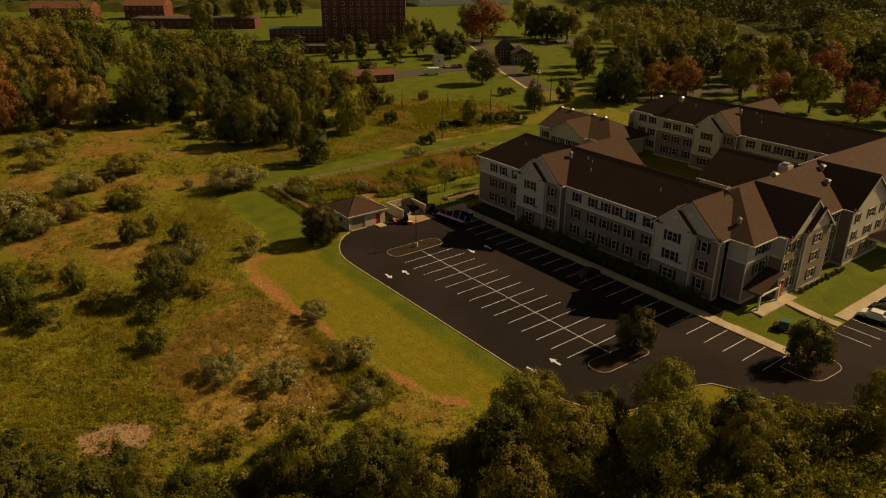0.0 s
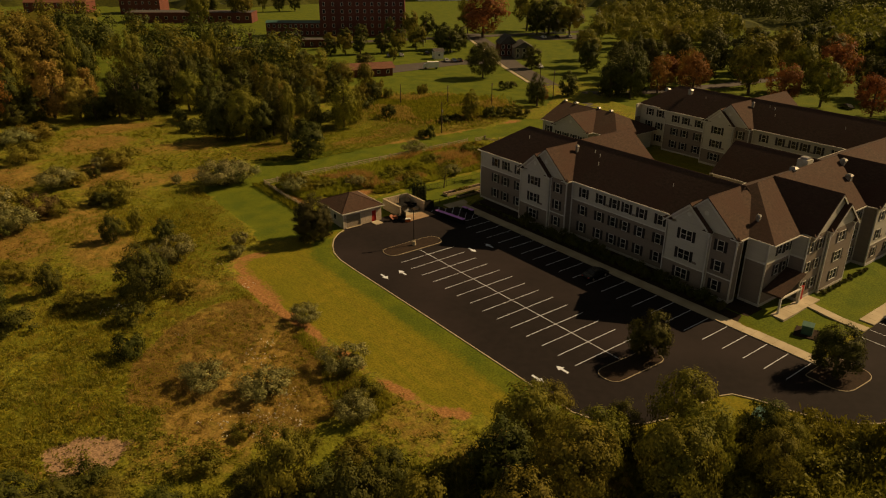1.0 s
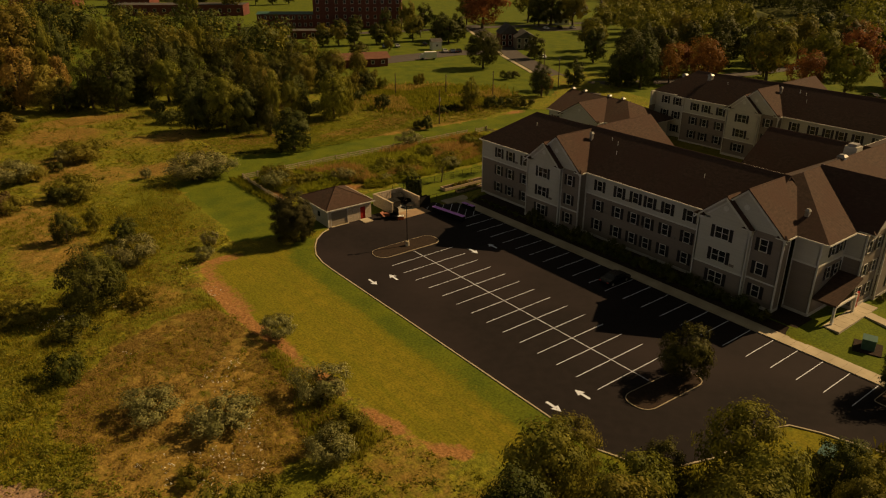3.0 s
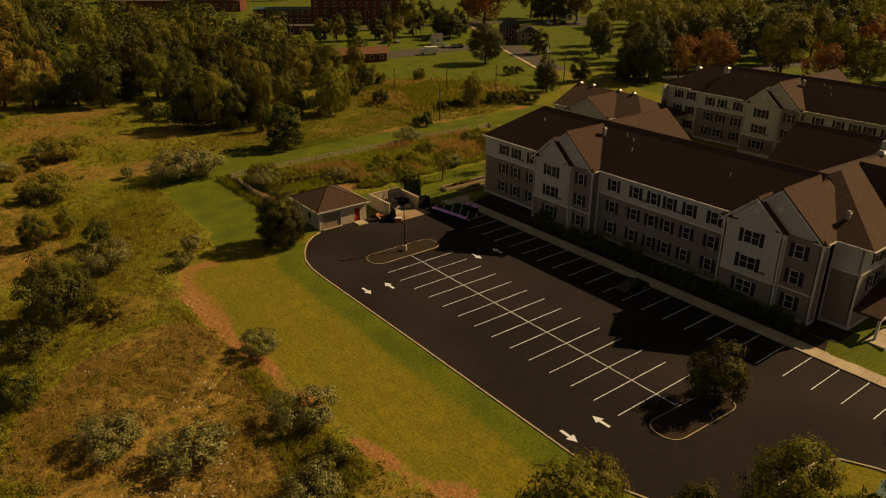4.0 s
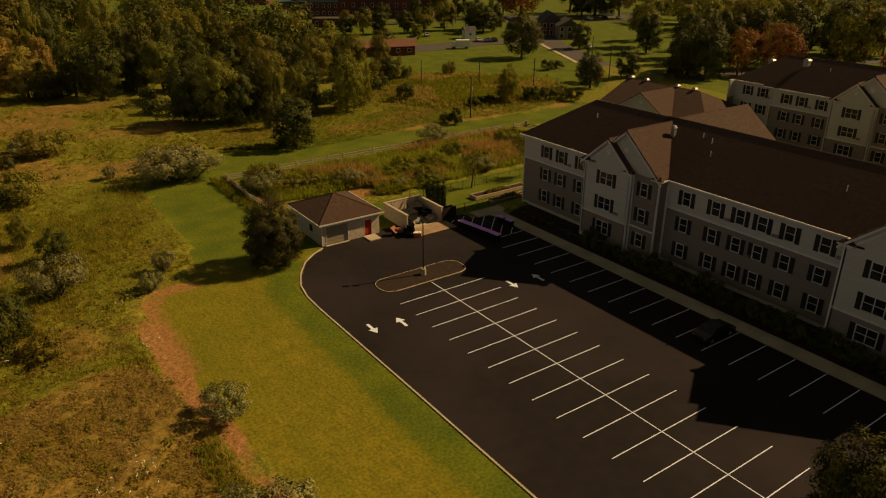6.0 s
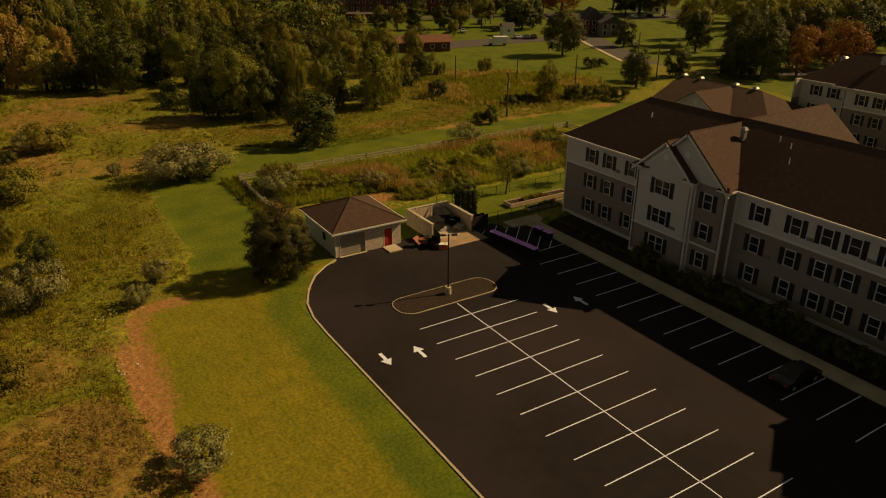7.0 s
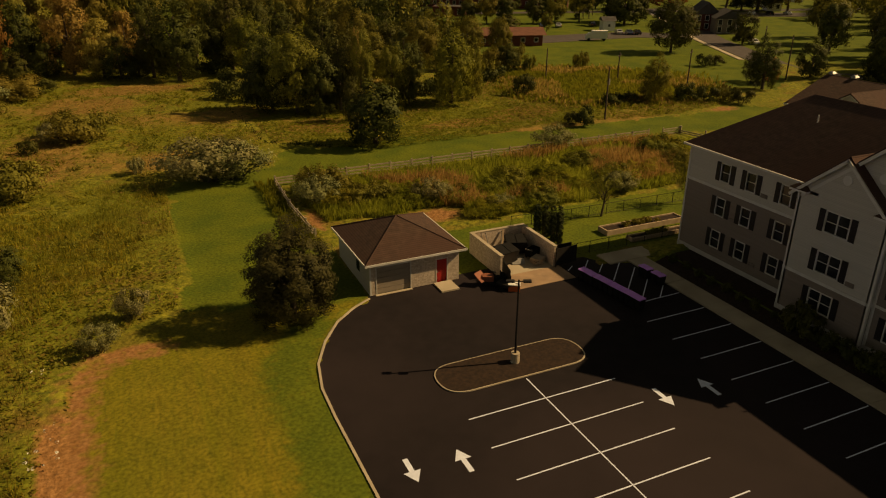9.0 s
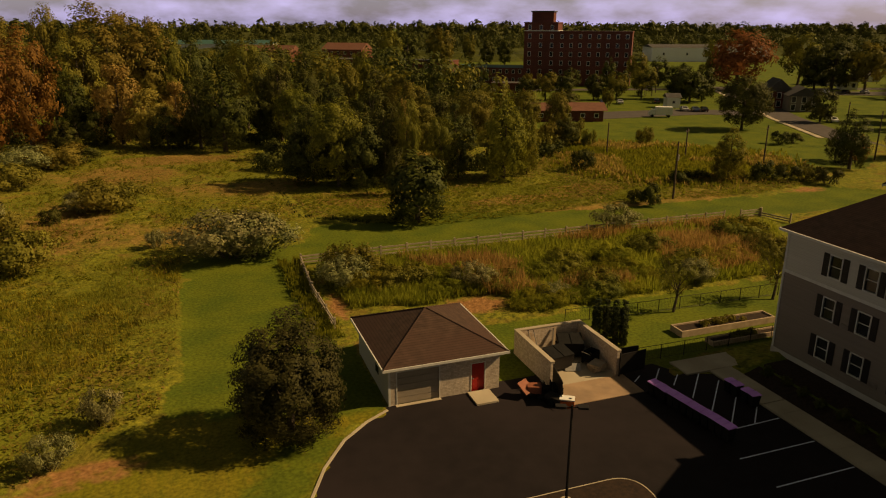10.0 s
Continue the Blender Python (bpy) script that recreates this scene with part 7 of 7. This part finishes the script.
def scatter(rng, outline, count):
    ax, ay = np.array([p[0] for p in outline]), np.array([p[1] for p in outline])
    x, y = rng.uniform(ax.min(), ax.max(), count * 3), rng.uniform(ay.min(), ay.max(), count * 3)
    ok = inside(x, y, outline)
    return x[ok][:count], y[ok][:count]


def patchy(x, y, s, k, level):
    v = np.array([noise.noise((a * s + k, b * s, k * 1.7)) for a, b in zip(x, y)])
    return v > level


MEADOW = [(-94.8, -60.9), (-19.9, -60.2), (-24.5, -39.3), (-27.8, -26.3), (-28.2, -12.4), (-28.9, 5.5), (-27.6, 17.7), (-20.6, 22.9), (-19.4, 32.0), (-18.8, 57.4), (-8.2, 63.9), (-3.7, 70.1), (-5.4, 105.6), (-3.5, 140.4), (-41.1, 157.1), (-92.7, 158.2)]
NORTH_STRIP = [(-2.2, 70.6), (4.9, 63.9), (12, 60.9), (33.4, 62.4), (65.3, 61.1), (86, 65.6), (75.7, 73.3), (61, 89.3), (52.8, 105.2), (34.4, 89.4), (11.9, 89.6), (-3.3, 103.6)]
g_rng = np.random.default_rng(21)


def growth(name, outline, count, per, low, high, width, material, label, s=0.0, k=0.0, level=0.0, dry=None, fray=0.0):
    x, y = scatter(g_rng, outline, count)
    x, y = x + g_rng.normal(scale=fray, size=len(x)), y + g_rng.normal(scale=fray, size=len(y))
    bare = inside(x, y, TRACK) | (near_line(x, y, DIRT_EDGE) < 1.2) | (np.hypot((x - 7.0) / 4.0, (y - 33.4) / 2.2) < 1.0) | (np.hypot((x + 5.4) / 1.2, (y - 37.0) / 4.2) < 1.0)
    x, y = x[~bare], y[~bare]
    if s:
        keep = patchy(x, y, s, k, level)
        x, y = x[keep], y[keep]
    if dry is not None:
        keep = parched(x, y) == dry
        x, y = x[keep], y[keep]
    body = quads_mesh(name, blades(g_rng, x, y, np.full(len(x), 0.1), per, low, high, width), material)
    return tagged(put(name, body), label, "grass", kind="stuff")


def mounds(x, y):
    return np.array([noise.noise((a * 0.9, b * 0.9, 2.0)) + 0.6 * noise.noise((a * 0.25, b * 0.25, 7.0)) for a, b in zip(x, y)])


def parched(x, y):
    """How dry the meadow stands: high over the open dry ground, with ragged edges."""
    ragged = np.array([noise.noise((a * 0.16 + 3.0, b * 0.16, 4.0)) + 0.5 * noise.noise((a * 0.5, b * 0.5, 9.0)) for a, b in zip(x, y)])
    out = inside(x + 2.5 * ragged, y + 2.5 * ragged, DRY)
    for cx, cy, rx, ry in RUST:
        out |= np.hypot((x - cx) / rx, (y - cy) / ry) < 1.0 + 0.5 * ragged
    return out


def canopy(name, outline, count, size, material, label, s=0.0, k=0.0, level=0.0, lift=0.0, dry=None):
    """The closed, uneven top of low growth: small leaves that mostly face upwards. dry: only on or off the dry ground."""
    x, y = scatter(g_rng, outline, count)
    bare = inside(x, y, TRACK) | (near_line(x, y, DIRT_EDGE) < 0.8)
    x, y = x[~bare], y[~bare]
    if s:
        keep = patchy(x, y, s, k, level)
        x, y = x[keep], y[keep]
    if dry is not None:
        keep = parched(x, y) == dry
        x, y = x[keep], y[keep]
    m = len(x)
    p = np.stack([x, y, 0.20 + lift + 0.26 * mounds(x, y) + g_rng.uniform(-0.05, 0.07, m)], 1)
    up = g_rng.normal(scale=0.34, size=(m, 3)) + np.array([0, 0, 1.0])
    up /= np.linalg.norm(up, axis=1)[:, None]
    a = np.cross(up, g_rng.normal(size=(m, 3)))
    a /= np.linalg.norm(a, axis=1)[:, None] + 1e-9
    b = np.cross(up, a)
    w = size * g_rng.uniform(0.5, 1.4, m)[:, None]
    quads = np.stack([p - a * w, p + b * w * 0.4, p + a * w, p - b * w * 0.4], 1)
    return tagged(put(name, quads_mesh(name, quads, material)), label, "grass", kind="stuff")


NEAR_MEADOW = [(-84.0, -45.8), (-22.9, -45.2), (-27.8, -26.3), (-28.2, -12.4), (-28.9, 5.5), (-27.6, 17.7), (-20.6, 22.9), (-19.4, 32.0), (-18.8, 57.4), (-36.3, 60.1), (-62.5, 39.9), (-84.0, 20.0)]
canopy("meadow_grass", MEADOW, 70000, 0.17, weed, "tall green and olive meadow grass")
canopy("meadow_grass", NEAR_MEADOW, 70000, 0.10, weed, "olive meadow grass beside the lawn", lift=0.03, dry=False)
canopy("meadow_grass", MEADOW, 60000, 0.16, weed_green, "rank green weeds in the meadow", 0.09, 3.0, 0.05, 0.06, False)
canopy("dry_grass", [(-78, 20), (-58, 20), (-14, 60), (-3, 130), (-60, 130)], 60000, 0.14, reed, "rusty patches of dry meadow grass", lift=0.05, dry=True)
canopy("goldenrod", MEADOW, 60000, 0.15, goldenrod, "yellow goldenrod patches in the meadow", 0.06, 9.0, 0.06, 0.08, False)
canopy("dry_grass", MEADOW, 50000, 0.14, reed, "rusty dry grass in the meadow", 0.11, 15.0, 0.12, 0.05)
canopy("dry_grass", DRY, 60000, 0.10, reed, "rusty dry grass in the open meadow", lift=0.02, dry=True)
canopy("dry_grass", DRY, 22000, 0.10, goldenrod, "straw-coloured grass in the open meadow", 0.2, 2.0, 0.0, 0.04, True)
growth("meadow_grass", NEAR_MEADOW, 22000, 4, 0.3, 0.75, 0.028, weed, "slender upright stems in the meadow", 0.07, 5.0, -0.05, False)
growth("goldenrod", NEAR_MEADOW, 14000, 4, 0.35, 0.8, 0.03, goldenrod, "upright yellow stems in the meadow", 0.06, 9.0, 0.02, False)
growth("meadow_grass", [(-31, -12), (-28.8, -12), (-28.4, -24), (-28, -33), (-34, -34), (-34, -26), (-31, -20)], 1300, 5, 0.35, 0.8, 0.04, weed, "tall green weeds beside the earth edge")
growth("reeds", [(9, 34.5), (20, 32.5), (40, 33), (51, 46), (46, 49.2), (4, 48.5)], 9000, 6, 0.9, 1.8, 0.032, reed_gold, "tall golden-brown reeds between fence and garden", 0.10, 2.0, -0.14)
growth("reeds", REEDS, 17000, 5, 0.4, 1.1, 0.036, weed_bright, "green growth among the reeds")
growth("reeds", REEDS, 7000, 5, 0.4, 1.2, 0.045, weed_bright, "leafy green weeds among the reeds")
growth("reeds", MARSH, 6000, 5, 0.6, 1.2, 0.11, reed_gold, "tan reeds in the far marsh", 0.07, 7.0, -0.02, fray=2.2)
growth("reeds", MARSH, 9000, 5, 0.4, 1.0, 0.09, weed_green, "green growth in the far marsh", fray=3.5)
canopy("meadow_grass", NORTH_STRIP, 26000, 0.2, weed_green, "tall grass between lane and wood", lift=0.1)
canopy("dry_grass", NORTH_STRIP, 16000, 0.2, reed, "dry grass between lane and wood", 0.06, 4.0, 0.16, 0.14)
canopy("meadow_grass", NORTH_STRIP, 16000, 0.2, weed_green, "green weeds between lane and wood", 0.08, 11.0, -0.25, 0.12)
growth("meadow_grass", [(-5, 100.5), (-3.6, 70.5), (4.4, 64.5), (11, 62.3), (11.2, 63.2), (4.9, 65.5), (-2.8, 71.1), (-4.1, 100.6)], 900, 5, 0.2, 0.45, 0.06, leaf_dark, "dark rank growth along a ditch")
growth("meadow_grass", [(-8.6, 30.3), (-6.2, 30.3), (-6.4, 51.7), (-8.8, 51.6)], 420, 6, 0.4, 0.9, 0.06, weed_green, "weeds grown through the rail fence")
growth("meadow_grass", [(-60.1, -62.6), (20.4, -81.7), (8.2, -62), (-3.9, -55.1), (-12.9, -52.2), (-19.9, -48.2), (-45, -36.4), (-66.1, -28.5)], 9000, 5, 0.4, 1.0, 0.10, leaf_green, "rank undergrowth beneath the trees")
# white flower heads
fx, fy = scatter(g_rng, [(-50, -40.4), (-28, -30.3), (-29, 15.7), (-50.3, 19.7)], 2600)
keep = patchy(fx, fy, 0.12, 6.0, 0.28)
flower = surface("flower_white", (0.55, 0.53, 0.45), (0.68, 0.66, 0.58), 2.0, 0.8)
fl = leaves(g_rng, np.stack([fx[keep], fy[keep], np.full(keep.sum(), 0.8)], 1), 0.12, 5 * int(keep.sum()), 0.07)
tagged(put("wild_flowers", quads_mesh("wild_flowers", fl, flower)), "small white wild flowers in the meadow", "flowers", kind="stuff")
# leafy weeds
wx, wy = scatter(g_rng, MEADOW, 9000)
keep = patchy(wx, wy, 0.10, 12.0, -0.05)
wc = np.stack([wx[keep], wy[keep], np.full(keep.sum(), 0.08)], 1)
tagged(put("leafy_weeds", quads_mesh("leafy_weeds", leaves(g_rng, wc, 0.5, 22 * len(wc), 0.13), weed_green)), "knee-high leafy weeds", "weeds", kind="stuff")
wx, wy = scatter(g_rng, MEADOW, 5200)
keep = patchy(wx, wy, 0.14, 17.0, 0.16) & ~parched(wx, wy)
wc = np.stack([wx[keep], wy[keep], np.full(keep.sum(), 0.1)], 1)
tagged(put("leafy_weeds", quads_mesh("leafy_weeds", leaves(g_rng, wc, 0.75, 36 * len(wc), 0.14), leaf_green)), "waist-high dark green weed clumps", "weeds", kind="stuff")
wx, wy = scatter(g_rng, [(-86, -34), (-40, -40), (-48, -20), (-50, -2), (-46, 4), (-86, 14)], 2600)
keep = patchy(wx, wy, 0.16, 27.0, -0.08) & ~inside(wx, wy, TRACK) & ~parched(wx, wy)
wc = np.stack([wx[keep], wy[keep], np.full(keep.sum(), 0.12)], 1)
tagged(put("leafy_weeds", quads_mesh("leafy_weeds", leaves(g_rng, wc, 0.62, 40 * len(wc), 0.12), leaf_olive)), "tangled olive weed clumps beside the bare track", "weeds", kind="stuff")
ux, uy = scatter(g_rng, [(-64, -64.6), (20.3, -83.6), (8.2, -64), (-5.9, -56.1), (-17.9, -50.2), (-45, -38.4), (-66.1, -30.5)], 420)
uc = np.stack([ux, uy, np.full(len(ux), 1.0)], 1)
tagged(put("undergrowth", quads_mesh("undergrowth", leaves(g_rng, uc, 1.1, 45000, 0.22), leaf_green)), "dense leafy undergrowth below the trees", "undergrowth", kind="stuff")
ux, uy = scatter(g_rng, [(-78.6, 149.7), (-39.1, 152), (-3.5, 138.3), (-5.4, 105.6), (12, 88.6), (36.4, 87.4), (54.8, 103.3), (50.7, 111.3), (34.4, 94.5), (14, 95.7), (-0.3, 111.8), (1.6, 144.5), (-39.1, 160.2), (-78.6, 162.2)], 260)
uc = np.stack([ux, uy, np.full(len(ux), 1.4)], 1)
tagged(put("undergrowth", quads_mesh("undergrowth", leaves(g_rng, uc, 2.0, 45000, 0.26), leaf_dark)), "leafy fringe along the wood's edge", "undergrowth", kind="stuff")
